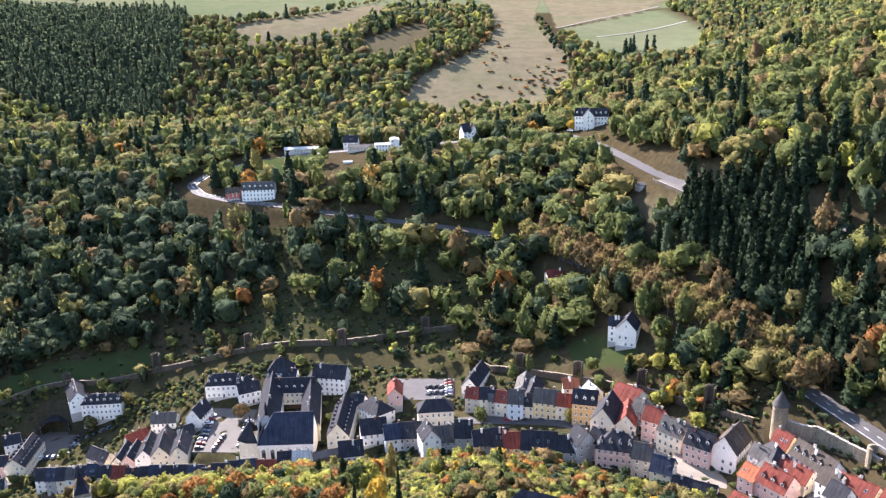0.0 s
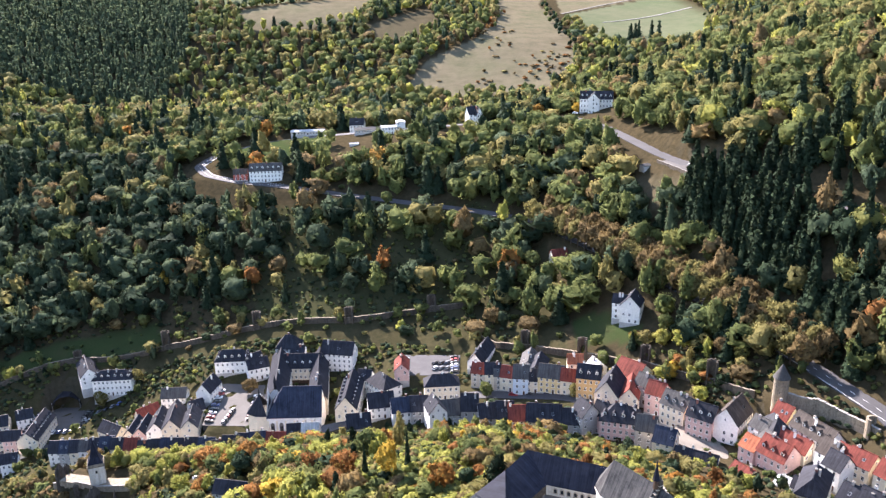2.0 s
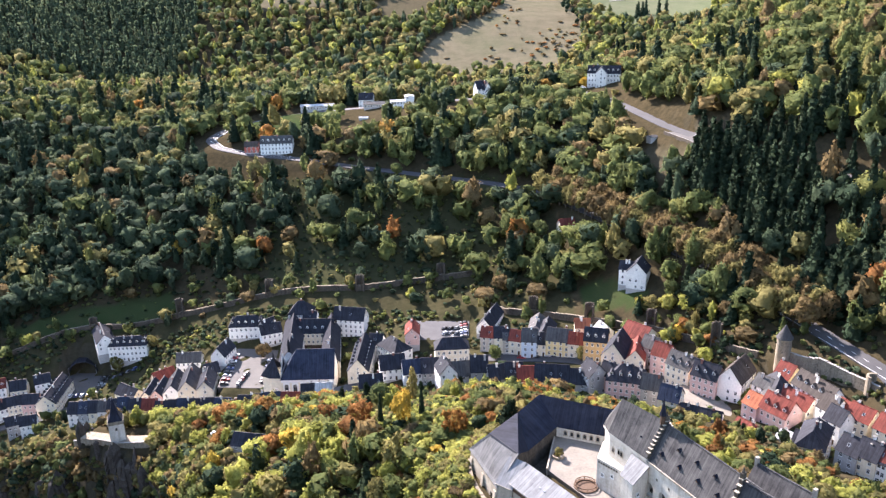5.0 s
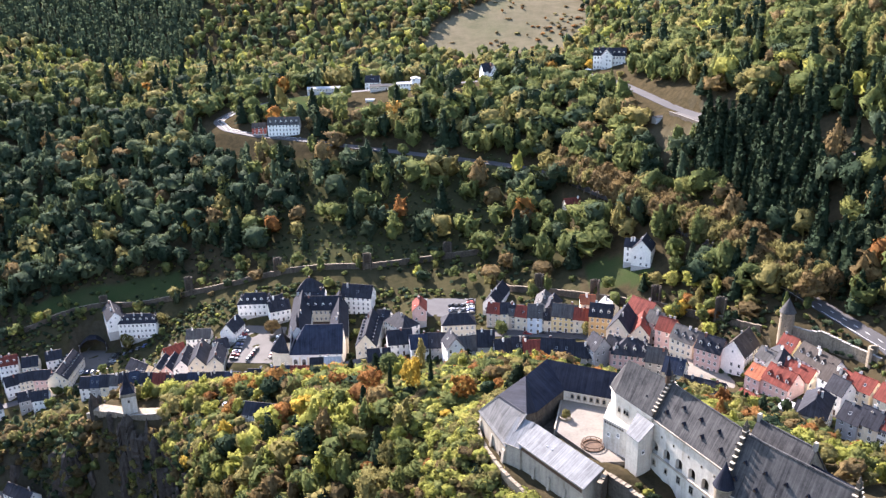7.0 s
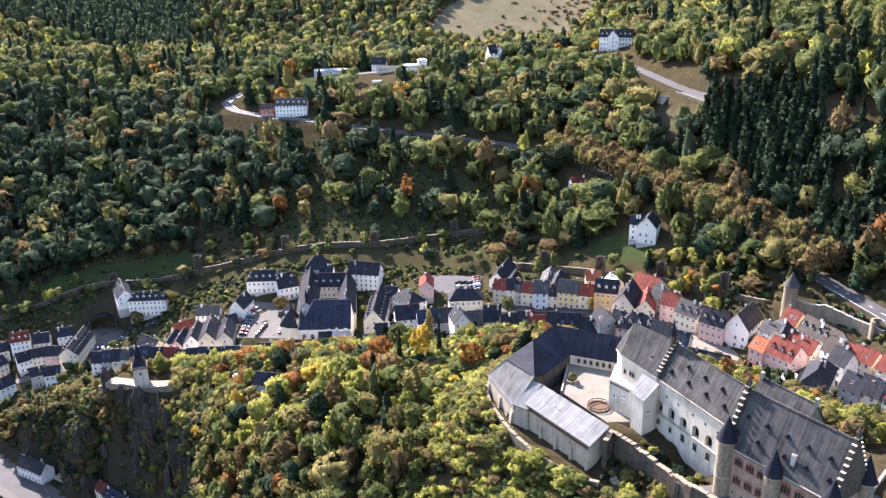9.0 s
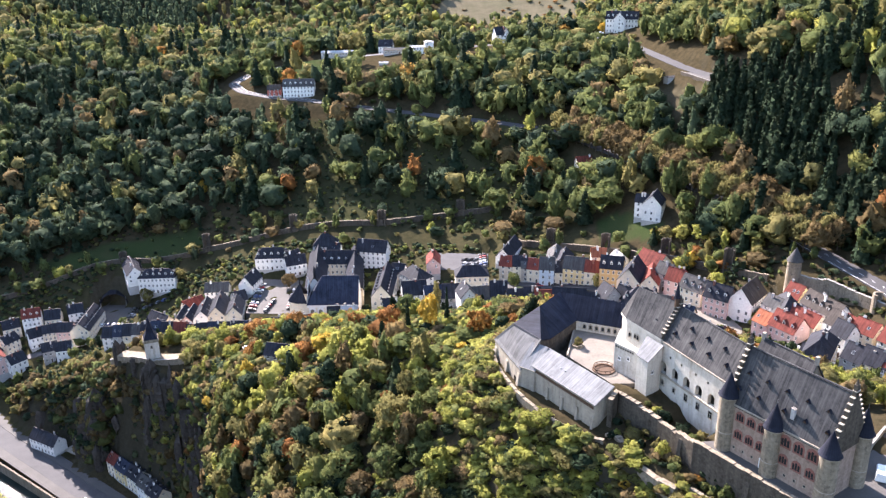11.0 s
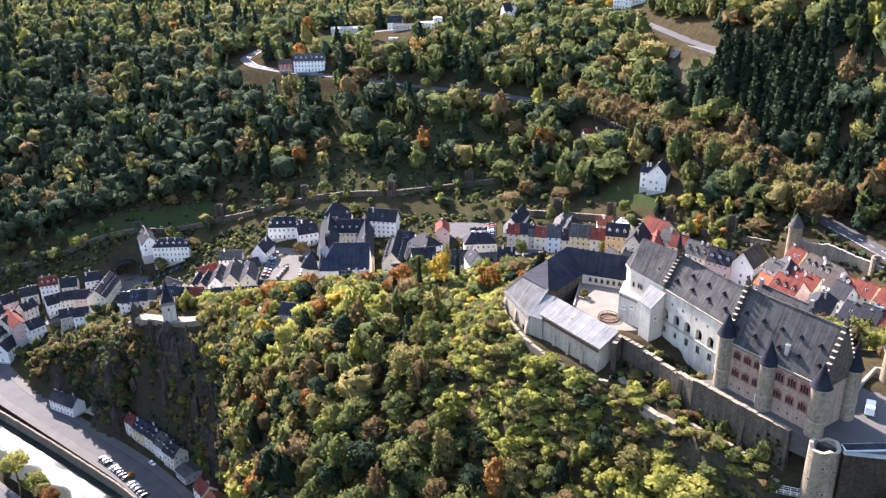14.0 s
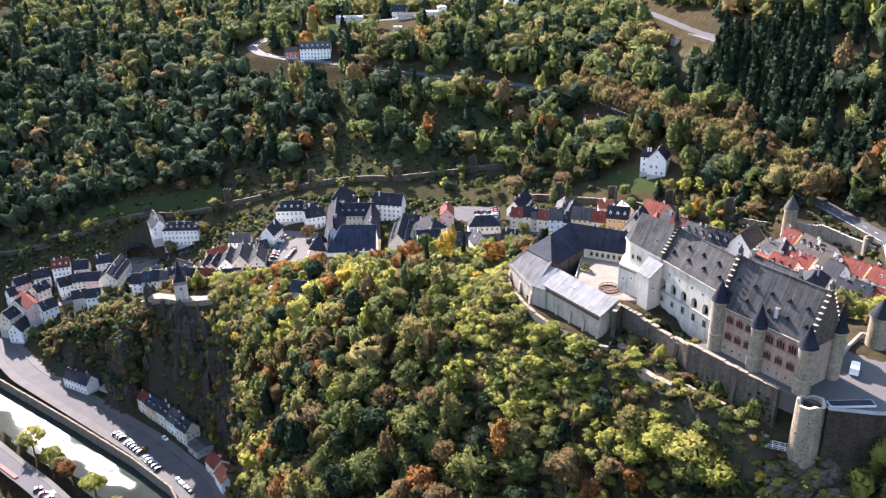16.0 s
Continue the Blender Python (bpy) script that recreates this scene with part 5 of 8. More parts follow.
# the court, its kerb, flower ring and the dug pit
s = Shape()
s.prism([(17.7, 163.6), (27.0, 149.5), (38, 150), (39, 166), (33.5, 174.0), (21.3, 178.8)], 144.6, 148.7)
solid("courtyard_paving", s, ("paving",), "pale paved castle courtyard in the sun", "pavement", kind="structure")
wall_kerb = Shape().prism([(17.4, 163.6), (17.75, 163.5), (21.35, 178.4), (21.0, 178.5)], 144.6, 149.2)
solid("court_kerb", wall_kerb, ("castle_grey",), "low pale kerb between courtyard and dug pit", "kerb")
s = Shape()
s.prism([(10.6, 161.4), (17.6, 163.4), (21.3, 178.0), (13.3, 167.8)], 143.0, 145.3)
solid("excavation_floor", s, ("rubble_dark",), "dug-out floor of rubble and earth beside the courtyard", "excavation", kind="structure")
s = Shape()
for i in range(20):
    a0, a1 = 2 * math.pi * i / 20, 2 * math.pi * (i + 1) / 20
    for r0, r1 in ((1.25, 1.6),):
        s.prism([(21 + r * math.cos(a), 169.2 + r * math.sin(a)) for r, a in ((r0, a0), (r1, a0), (r1, a1), (r0, a1))], 148.6, 149.3)
solid("planter_ring", s, ("rubble",), "round stone planter ring in the courtyard", "planter")
s = Shape()
for i in range(24):
    a0, a1 = 2 * math.pi * i / 24, 2 * math.pi * (i + 1) / 24
    s.prism([(26.0 + r * math.cos(a), 156.6 + r * math.sin(a)) for r, a in ((2.5, a0), (2.7, a0), (2.7, a1), (2.5, a1))], 149.5, 149.65)
    s.prism([(26.0 + r * math.cos(a), 156.6 + r * math.sin(a)) for r, a in ((2.3, a0), (2.9, a0), (2.9, a1), (2.3, a1))], 148.6, 148.95)
    if i % 2 == 0:
        s.cone(26.0 + 2.6 * math.cos(a0), 156.6 + 2.6 * math.sin(a0), 148.8, 149.6, 0.07, 0.07, 6)
s.cone(26.0, 156.6, 148.62, 148.72, 2.35, 2.35, 24)
solid("well_house_ruin", s, ("wood_dark",), "round dark timber rail about a sunken well", "fence")

# walls round the castle
def wall_run(name, line, height, thick, mat, label, category="wall", coping="concrete", ragged=0.0, seed=1):
    """A thick wall along a line of x, y and top height, with a coping; ragged: a broken top."""
    r = random.Random(seed)
    pts = []
    for a, b in zip(line, line[1:]):
        n = max(1, int(math.dist(a[:2], b[:2]) / (1.2 if ragged else 4)))
        pts += [tuple(a[k] + (b[k] - a[k]) * i / n for k in range(3)) for i in range(n)]
    pts.append(line[-1])
    p = np.array(pts, float)
    d = np.gradient(p[:, :2], axis=0)
    d /= np.linalg.norm(d, axis=1)[:, None]
    nrm = np.stack([-d[:, 1], d[:, 0]], -1) * thick / 2
    l, q = p[:, :2] + nrm, p[:, :2] - nrm
    s = Shape()
    for i in range(len(p) - 1):
        za, zb = (p[i, 2], p[i + 1, 2]) if not ragged else (p[i, 2] + r.uniform(-ragged, ragged),) * 2
        lo = min(za, zb) - height
        s.face([(*q[i], lo), (*q[i + 1], lo), (*q[i + 1], zb), (*q[i], za)])
        s.face([(*l[i + 1], lo), (*l[i], lo), (*l[i], za), (*l[i + 1], zb)])
        s.face([(*q[i], za), (*q[i + 1], zb), (*l[i + 1], zb), (*l[i], za)], 1)
        if ragged or i in (0, len(p) - 2):
            s.face([(*l[i], lo), (*q[i], lo), (*q[i], za), (*l[i], za)])
            s.face([(*q[i + 1], lo), (*l[i + 1], lo), (*l[i + 1], zb), (*q[i + 1], zb)])
    return solid(name, s, (mat, coping), label, category)


wall_run("outer_wall", [(-0.9, 174.5, 145.2), (-1.6, 172.8, 145.1), (-0.7, 166, 145), (1.0, 160.3, 145), (4.0, 152.4, 144.9), (8.2, 144.8, 144.7), (12.4, 139.8, 144.4), (19.0, 133.6, 144.4), (22.4, 131.6, 144.8)], 6, 0.9, "rubble", "low stone curtain wall with a pale coping round the castle", coping="rubble", ragged=0.12)
wall_run("curtain_wall", [(24.3, 136.6, 152.4), (26.6, 140.6, 152.2), (31.0, 136.0, 151.2), (34.4, 130.4, 150.9), (36.6, 126.2, 150.9), (37.8, 123.6, 151.6), (39.6, 119.2, 152.9)], 11, 1.2, "rubble_dark", "high stone curtain wall below the white hall", ragged=0.22, coping="rubble")
wall_run("terrace_wall", [(39.4, 119.1, 153.0), (46.8, 108.8, 153.0), (53.9, 99.2, 153.0)], 13, 1.1, "rubble_dark", "tall retaining wall of the palace terrace, overgrown with ivy", ragged=0.1, coping="rubble")
for k, (x, y) in enumerate(((37.6, 122.9), (47.4, 107.6), (50.6, 103.2))):
    s = Shape()
    s.prism([(-0.5, -2.2), (0.5, -2.2), (0.5, 0), (-0.5, 0)], 138, 150.8, top=[(-0.45, -0.4), (0.45, -0.4), (0.45, 0), (-0.45, 0)])
    solid("buttress", s, ("rubble_dark",), "sloping stone buttress against the terrace wall", "buttress", pose(x, y, 0, 0, 0, -53), group="terrace buttresses")
wall_run("lower_wall", [(23.5, 133.4, 144.8), (25.1, 134.5, 145.2), (27.1, 129.1, 145.0), (28.4, 123.2, 144.6), (29.2, 121.1, 144.8), (32.1, 116.5, 144.9), (34.8, 113.6, 144.9)], 8, 1.5, "rubble", "lower castle wall with a broken top", ragged=0.2, seed=4, coping="rubble")
wall_run("lower_wall", [(36.2, 114.9, 144.6), (38.0, 113.0, 145.2), (44.0, 106.4, 144.9), (49.5, 100.2, 143.6), (52.0, 96.5, 142.0)], 8, 0.9, "rubble", "lower castle wall climbing to the ruined tower", ragged=0.16, seed=6, coping="rubble")
s = Shape()
s.prism([(46.0, 119.5), (40.0, 118.9), (54.4, 99.4), (59.5, 94.0), (70, 90.5), (84, 90.0), (92, 100), (94, 116), (80, 122), (72, 112), (66.5, 105.5)], 148.0, 152.7)
solid("terrace_paving", s, ("asphalt_light",), "grey paved terrace and yard beside the palace", "pavement", kind="structure")

# the broken round tower, the bastion wall, the yard's tower
s = Shape()
ring = 28
for i in range(ring):
    a0, a1 = 2 * math.pi * i / ring, 2 * math.pi * (i + 1) / ring
    top, top1 = (153.4 + 0.35 * math.sin(3 * a) + 0.15 * math.sin(7 * a) for a in (a0, a1))
    c = [(math.cos(a), math.sin(a)) for a in (a0, a1)]
    o, n = [(2.95 * x, 2.95 * y) for x, y in c], [(2.2 * x, 2.2 * y) for x, y in c]
    w = [(3.4 * x, 3.4 * y) for x, y in c]
    s.face([(*w[0], 130), (*w[1], 130), (*o[1], top1), (*o[0], top)])
    s.face([(*n[1], 145), (*n[0], 145), (*n[0], top), (*n[1], top1)])
    s.face([(*o[0], top), (*o[1], top1), (*n[1], top1), (*n[0], top)], 1)
    s.face([(*n[0], 146), (*n[1], 146), (0, 0, 146)], 2)
ruin = solid("ruined_tower", s, ("rubble", "castle_grey", "rubble_dark"), "hollow round ruined tower with a crumbling rim", "ruined tower", pose(58.6, 93.6, 0))
for a, z in ((250, 150), (205, 146.5), (262, 144), (300, 149)):
    part("loophole", LOOPHOLE, ruin, pose(0, 0, 0, 0, 0, a - 270) @ pose(0, -3.12, z))
# the wall's shade is put into its stone colour
wall_run("bastion_wall", [(61.0, 91.0, 153.6), (70, 89.6, 153.4), (86, 88.5, 153.4), (100, 96, 153.0)], 24, 1.4, "bastion_stone_shaded", "tall bastion wall of dark stone, coloured darker for its deep shade", seed=5)
wall_run("yard_parapet", [(68.4, 107.4, 153.9), (72, 113, 153.9), (80.5, 122.4, 153.9), (94, 117, 153.9)], 4, 0.6, "castle_grey", "low parapet along the castle yard")
s = Shape()
s.box(0, 9.5, 0, 2.3, 0, 0.5, 0).box(0.15, 9.35, 0.15, 2.15, 0.5, 0.56, 1)
solid("tile_roofed_shed", s, ("paint_white", "roof_slate"), "flat slate roof with a white rim beside the yard", "shed roof", pose(62.2, 92.4, 152.6, 0, 0, 2))
yard_tower = thing("gate_tower", pose(82.5, 118.5, 146), "pale round gate tower beside the castle yard", "castle tower")
s = Shape()
s.cone(0, 0, -4, 14, 2.6, 2.4, 24).cone(0, 0, 14, 14.6, 2.7, 2.7, 24)
part("wall", s.mesh("wall", "rubble"), yard_tower)
s = Shape()
s.cone(0, 0, 14.6, 19, 2.8, 0.03, 24)
part("cone_roof", s.mesh("cone_roof", "roof_castle_dark"), yard_tower)
# the small footbridge at the foot of the walls
bridge = thing("footbridge", pose(50.4, 96.5, 140.6, 0, 0, -20), "small pale wooden footbridge with railings below the tower", "footbridge")
part("deck", Shape().box(0, 6.5, -0.7, 0.7, -0.15, 0.05).mesh("deck", "paving"), bridge)
for y in (-0.7, 0.7):
    rail = part("railing", Shape().box(0, 6.5, y - 0.04, y + 0.04, 0.95, 1.05).box(0, 6.5, y - 0.03, y + 0.03, 0.5, 0.56).mesh("railing", "paint_white"), bridge)
    for k in range(6):
        part("post", Shape().box(k * 1.28, k * 1.28 + 0.1, y - 0.05, y + 0.05, 0, 1.05).mesh("post", "paint_white"), rail)

# ---------------------------------------------------------------- church, friary and other landmarks of the town
church = thing("church", pose(-75, 359, 63.5, 0, 0, 0.5), "Gothic friary church with white walls and a huge dark slate roof", "church")
s = Shape()
s.prism([(-12.7, -8.0), (12.7, -8.0), (12.7, 8.0), (-12.7, 8.0)], -5, 11.6)
for x, f in ((12.7, 1), (-12.7, -1)):
    s.face([(x, -8 * f, 11.6), (x, 8 * f, 11.6), (x, 0, 23.0)])
part("wall", s.mesh("wall", "plaster_white"), church)
s = Shape()
s.slab([(-13.0, -8.4, 11.1), (13.0, -8.4, 11.1), (13.0, 0, 23.3), (-5.5, 0, 23.3)], 0.25)
s.slab([(13.0, 8.4, 11.1), (-13.0, 8.4, 11.1), (-5.5, 0, 23.3), (13.0, 0, 23.3)], 0.25)
s.slab([(-13.0, 8.4, 11.1), (-13.0, -8.4, 11.1), (-5.5, 0, 23.3)], 0.25)
s.box(-5.5, 13, -0.15, 0.15, 23.2, 23.45)
part("roof", s.mesh("roof", "roof_blueslate"), church)
CHURCH_WINDOW = arched_window(1.5, 5.2, 2, "paving", 0.2)
for k in range(6):
    part("window", CHURCH_WINDOW, church, pose(-10.2 + k * 4.1, -8.0, 3.2))
    part("buttress", Shape().prism([(-12.6 + k * 4.1, -9.2), (-11.8 + k * 4.1, -9.2), (-11.8 + k * 4.1, -8), (-12.6 + k * 4.1, -8)], -4, 9.6, top=[(-12.6 + k * 4.1, -8.2), (-11.8 + k * 4.1, -8.2), (-11.8 + k * 4.1, -8), (-12.6 + k * 4.1, -8)]).mesh("buttress", "plaster_cream"), church)
s = Shape()
choir = [(-13 - 0.0, -5.5), (-13, 5.5), (-18, 5.2), (-22.6, 2.6), (-22.6, -2.6), (-18, -5.2)]
s.prism(choir[::-1], -5, 11.0)
wall = part("choir", s.mesh("choir", "plaster_cream"), church)
s = Shape()
tip = (-17.0, 0, 19.5)
big = [(x * 1.03 + (0.4 if x > -14 else 0), y * 1.1, 10.8) for x, y in choir]
for p, q in zip(big, big[1:] + big[:1]):
    s.face([q, p, tip if p[0] < -14 or q[0] < -14 else (-12, 0, 19.5)])
s.cone(-17, 0, 19.3, 22.5, 0.5, 0.03, 8)
part("choir_roof", s.mesh("choir_roof", "roof_slate"), wall)
for a, b in zip(choir[1:], choir[2:]):
    mx, my = (a[0] + b[0]) / 2, (a[1] + b[1]) / 2
    part("window", CHURCH_WINDOW, wall, pose(mx, my, 3.0, 0, 0, math.degrees(math.atan2(b[1] - a[1], b[0] - a[0])) + 180))
s = Shape()
s.cone(-9.5, 2.0, 21, 24.5, 0.7, 0.7, 8).cone(-9.5, 2.0, 24.5, 28.5, 0.95, 0.02, 8)
part("ridge_turret", s.mesh("ridge_turret", "roof_slate"), church)

house(-88.5, 391, 96, 50, 10.5, 11.5, 7.0, "white", "slate", dormers=False, z=64.5, name="friary_wing", label="long white friary wing with a dark slate roof", category="friary wing", group="friary wings")
house(-68.2, 390, 96, 46, 9.0, 10.5, 6.5, "cream", "slate", z=65, name="friary_wing", label="cream friary wing beside the narrow lane", category="friary wing", group="friary wings")
back = house(-78, 404, 0, 20, 9.5, 10.5, 6, "cream", "slate", dormers=True, z=66, name="friary_wing", label="cream friary wing with an arcade to the cloister", category="friary wing", group="friary wings")
# one flat dark board stands in for the arcade's shaded openings
part("arcade", Shape().box(-9, 9, -4.95, -4.78, 0.2, 3.4).mesh("arcade", "wood_dark"), back)
house(-60, 412, -12, 17, 10, 11, 5.5, "white", "slate", z=69, name="friary_wing", label="white friary house with rows of windows", category="friary wing", group="friary wings")
solid("cloister_paving", Shape().box(-84, -72, 369, 400, 62, 65.2), ("paving",), "pale paved cloister court", "pavement", kind="structure")

# the square's town house with its turret, the stage canopy
turret = thing("stair_turret", pose(-213.4, 462, 30.2), "slim white stair turret with a dark slated onion spire", "turret")
s = Shape()
s.cone(0, 0, -6, 15, 2.0, 2.0, 16)
part("wall", s.mesh("wall", "plaster_white"), turret)
s = Shape()
s.cone(0, 0, 15, 16.5, 2.3, 1.9, 16).cone(0, 0, 16.5, 18.2, 1.9, 0.8, 16).cone(0, 0, 18.2, 19.4, 0.8, 0.9, 16).cone(0, 0, 19.4, 24, 0.7, 0.03, 12)
part("spire", s.mesh("spire", "roof_slate"), turret)
stage = thing("stage_canopy", pose(-232, 457, 27, 0, 0, 15), "dark rounded canopy of an open-air stage", "canopy")
s = Shape()
n = 5
for i in range(n):
    a0, a1 = math.pi * i / n, math.pi * (i + 1) / n
    s.slab([(8.5 * math.cos(a1), -4, 7.6 * math.sin(a1)), (8.5 * math.cos(a0), -4, 7.6 * math.sin(a0)), (7 * math.cos(a0), 6, 6.4 * math.sin(a0)), (7 * math.cos(a1), 6, 6.4 * math.sin(a1))][::-1], 0.4)
part("canopy", s.mesh("canopy", "roof_slate"), stage)
part("back_wall", Shape().box(-6.6, 6.6, 5.2, 5.8, -4, 5.2).mesh("back_wall", "wood_dark"), stage)
for x in (-7.8, 7.6):
    part("post", Shape().box(x, x + 0.3, -3.9, -3.5, -4, 4.6).mesh("post", "metal_grey"), stage)

# the belfry on its rock
belfry = thing("belfry", pose(-154.5, 316, 65.2, 0, 0, 20), "square stone belfry with a tall dark pyramid spire", "belfry")
s = Shape()
s.prism([(-3.1, -3.1), (3.1, -3.1), (3.1, 3.1), (-3.1, 3.1)], -3, 10.2)
part("wall", s.mesh("wall", "castle_white"), belfry)
s = Shape()
s.box(-3.5, 3.5, -3.5, 3.5, 9.2, 9.9).box(-3.3, 3.3, -3.3, 3.3, 9.9, 10.6)
part("parapet", s.mesh("parapet", "rubble"), belfry)
s = Shape()
for k in range(4):
    a = radians(45 + 90 * k)
    b = radians(135 + 90 * k)
    p, q = (4.6 * math.cos(a), 4.6 * math.sin(a)), (4.6 * math.cos(b), 4.6 * math.sin(b))
    p2, q2 = tuple(0.55 * c for c in p), tuple(0.55 * c for c in q)
    s.face([(*p, 10.4), (*q, 10.4), (*q2, 13.2), (*p2, 13.2)])
    s.face([(*p2, 13.2), (*q2, 13.2), (0, 0, 21.5)])
part("spire", s.mesh("spire", "roof_castle_dark"), belfry)
for k in range(4):
    part("window", SMALL_ARCH, belfry, pose(0, 0, 0, 0, 0, 90 * k) @ pose(0, -3.1, 6.2))
edge = [(-180, 327, 58.5), (-173, 320.5, 63), (-164, 316, 66), (-153, 311, 66.6), (-143, 308.5, 68.6), (-131, 302, 73)]
wall_run("rock_wall", edge, 3, 0.8, "rubble", "pale low wall along the rock's edge by the belfry", ragged=0.1, seed=9)
ribbon("ridge_path", [(-172, 321.5, 64.4), (-166, 319.5, 64.9), (-158, 317, 65.1), (-148, 314, 65.8), (-140, 311.5, 68)], 3.0, "rubble", "pale trodden path along the ridge by the belfry", 0.15, category="path", sink=2.5)

# the town wall with its open-backed towers, the round tower and the gate
TOWERS = [(-228, 473), (-172, 470), (-112.5, 455), (-57.5, 443), (-11, 446), (36.5, 388), (61.5, 366.5), (86.5, 346), (107.2, 316.5)]
runs = [[(-330, 452), (-272, 462)] + TOWERS[:5] + [(16, 441)], [(10, 412), (22, 396)] + TOWERS[5:] + [(118, 297)]]
for k, run in enumerate(runs):
    fine = []
    for a, b in zip(run, run[1:]):
        n = max(1, int(math.dist(a, b) / 8))
        fine += [(a[0] + (b[0] - a[0]) * i / n, a[1] + (b[1] - a[1]) * i / n) for i in range(n)]
    fine.append(run[-1])
    wall_run("town_wall", [(x, y, ground(x, y) + 3.4) for x, y in fine], 6.5, 0.9, "rubble_dark", "old rubble town wall climbing the slope", category="town wall", coping="rubble", ragged=0.15, seed=20 + k)


def shell_tower(x, y, turn, height=9.0, r=2.6):
    """A wall tower open to the town: a horseshoe of masonry with a worn top."""
    s = Shape()
    n = 14
    arc = [(math.cos(math.pi * (-0.15 + 1.3 * i / n)), math.sin(math.pi * (-0.15 + 1.3 * i / n))) for i in range(n + 1)]
    for i, (p, q) in enumerate(zip(arc, arc[1:])):
        t = height + 0.35 * math.sin(2.3 * i + x)
        o, m, w, v = (r * p[0], r * p[1]), (r * q[0], r * q[1]), (0.7 * r * q[0], 0.7 * r * q[1]), (0.7 * r * p[0], 0.7 * r * p[1])
        s.prism([o, m, w, v], -6, t)
    g = ground(x, y)
    return solid("wall_tower", s, ("rubble_dark",), "narrow open-backed wall tower of dark rubble", "wall tower", pose(x, y, g, 0, 0, turn), group="towers of the town wall")


for k, (x, y) in enumerate(TOWERS):
    shell_tower(x, y, (10, -6, -14, -8, -4, -30, -32, -34, -36)[k], (7, 11.5, 10.5, 9, 9.5, 10, 10, 10.5, 11)[k], 2.6 if k < 5 else 2.4)
rt = thing("round_tower", pose(124.6, 288.6, 111.5), "round stone wall tower with a pale conical slate roof", "wall tower")
part("wall", Shape().cone(0, 0, -6, 10.4, 3.0, 2.75, 28).cone(0, 0, 10.2, 10.7, 2.75, 3.0, 28).mesh("wall", "rubble"), rt)
part("cone_roof", Shape().cone(0, 0, 10.7, 16.4, 3.25, 0.04, 28).mesh("cone_roof", "roof_greyslate"), rt)
for a, z in ((200, 8.5), (240, 5.5), (225, 2.0)):
    part("window", LOOPHOLE, rt, pose(0, 0, 0, 0, 0, a - 270) @ pose(0, -2.93, z))
wall_run("gate_wall", [(126, 288, 116.5), (131, 283, 116.5), (134.5, 279.5, 118), (142, 268, 117.2), (147.5, 257.5, 117.5)], 11, 1.2, "rubble", "high stone wall beside the road down from the round tower", ragged=0.15, seed=33)
s = Shape()
for i in range(8):
    a0, a1 = math.pi * i / 8, math.pi * (i + 1) / 8
    s.prism([(2.6 * math.cos(a0), 2.6 * math.sin(a0)), (2.6 * math.cos(a1), 2.6 * math.sin(a1)), (1.8 * math.cos(a1), 1.8 * math.sin(a1)), (1.8 * math.cos(a0), 1.8 * math.sin(a0))], -8, 2.4)
solid("gate_ruin", s, ("rubble",), "half-round remnant of the old town gate", "wall tower", pose(146.6, 260.5, 117.6, 0, 0, 40), group="towers of the town wall")
wall_run("road_rail", [(150.5, 256, 119.2), (147.0, 244, 118.2), (143.5, 226, 115.2)], 3.5, 0.5, "concrete", "pale parapet along the steep road")

# parking places and squares
for name, plan, z, mat, label in (
    ("church_car_park", [(-123, 366), (-98, 364), (-96, 406), (-126, 410)], 63.15, "asphalt_light", "grey car park beside the church"),
    ("upper_car_park", [(-28, 381), (3, 379), (4, 402), (-26, 404)], 80.15, "asphalt", "asphalt car park below the town wall"),
    ("square", [(-242, 424), (-212, 428), (-214, 460), (-243, 460)], 25.65, "asphalt_light", "paved town square with parked cars"),
    ("plaza", [(82.1, 284.7), (88, 296), (93.5, 297), (107.5, 287), (113, 279.5), (106.8, 267.0), (95.0, 273.4)], 98.4, "paving", "pale paved street widening in the sun"),
    ("roadside_car_park", [(124, 484), (139, 490), (150, 450), (134, 446)], 161.75, "asphalt_light", "roadside car park on the hillside"),
):
    solid(name, Shape().prism(plan, z - 3, z), (mat,), label, "pavement", kind="structure")
wall_run("car_park_wall", [(121.5, 484, 162.6), (128, 463, 162.6), (133, 445, 162.6)], 4, 0.5, "rubble_dark", "low stone wall at the edge of the hillside car park")

# houses on the hill
inn = house(-130.5, 604, 2, 23, 11, 8.5, 4.5, "white", "greyslate", dormers=True, z=126.3, label="large white roadside inn with many windows", name="inn", category="inn", group="houses on the hill")
house(-150, 608, 4, 10, 8, 5, 3, "red", "brownslate", z=126.5, label="low brown annexe of the roadside inn", group="houses on the hill")
house(-116, 716, 3, 28, 7, 3.2, 1.2, "beige", "whiteroof", z=ground(-116, 716), label="long low shed with a pale roof", name="shed", category="shed", group="houses on the hill", chimneys=0)
house(-74, 716, -6, 12, 9, 7, 5, "white", "slate", z=ground(-74, 716), label="white house with a dark slate roof", group="houses on the hill")
house(-62, 692, 2, 24, 8, 3.4, 1.4, "beige", "greyslate", z=ground(-62, 692), label="long low building with a grey roof", group="houses on the hill", chimneys=0)
house(-44, 676, 6, 15, 9, 6, 0.9, "white", "whiteroof", z=ground(-44, 676), label="flat-roofed white modern house on the hill", group="houses on the hill", chimneys=0)
house(-36, 678, 96, 9, 7, 8, 0.8, "white", "whiteroof", z=ground(-36, 678), label="white two-storey block with a flat roof", group="houses on the hill", chimneys=0)
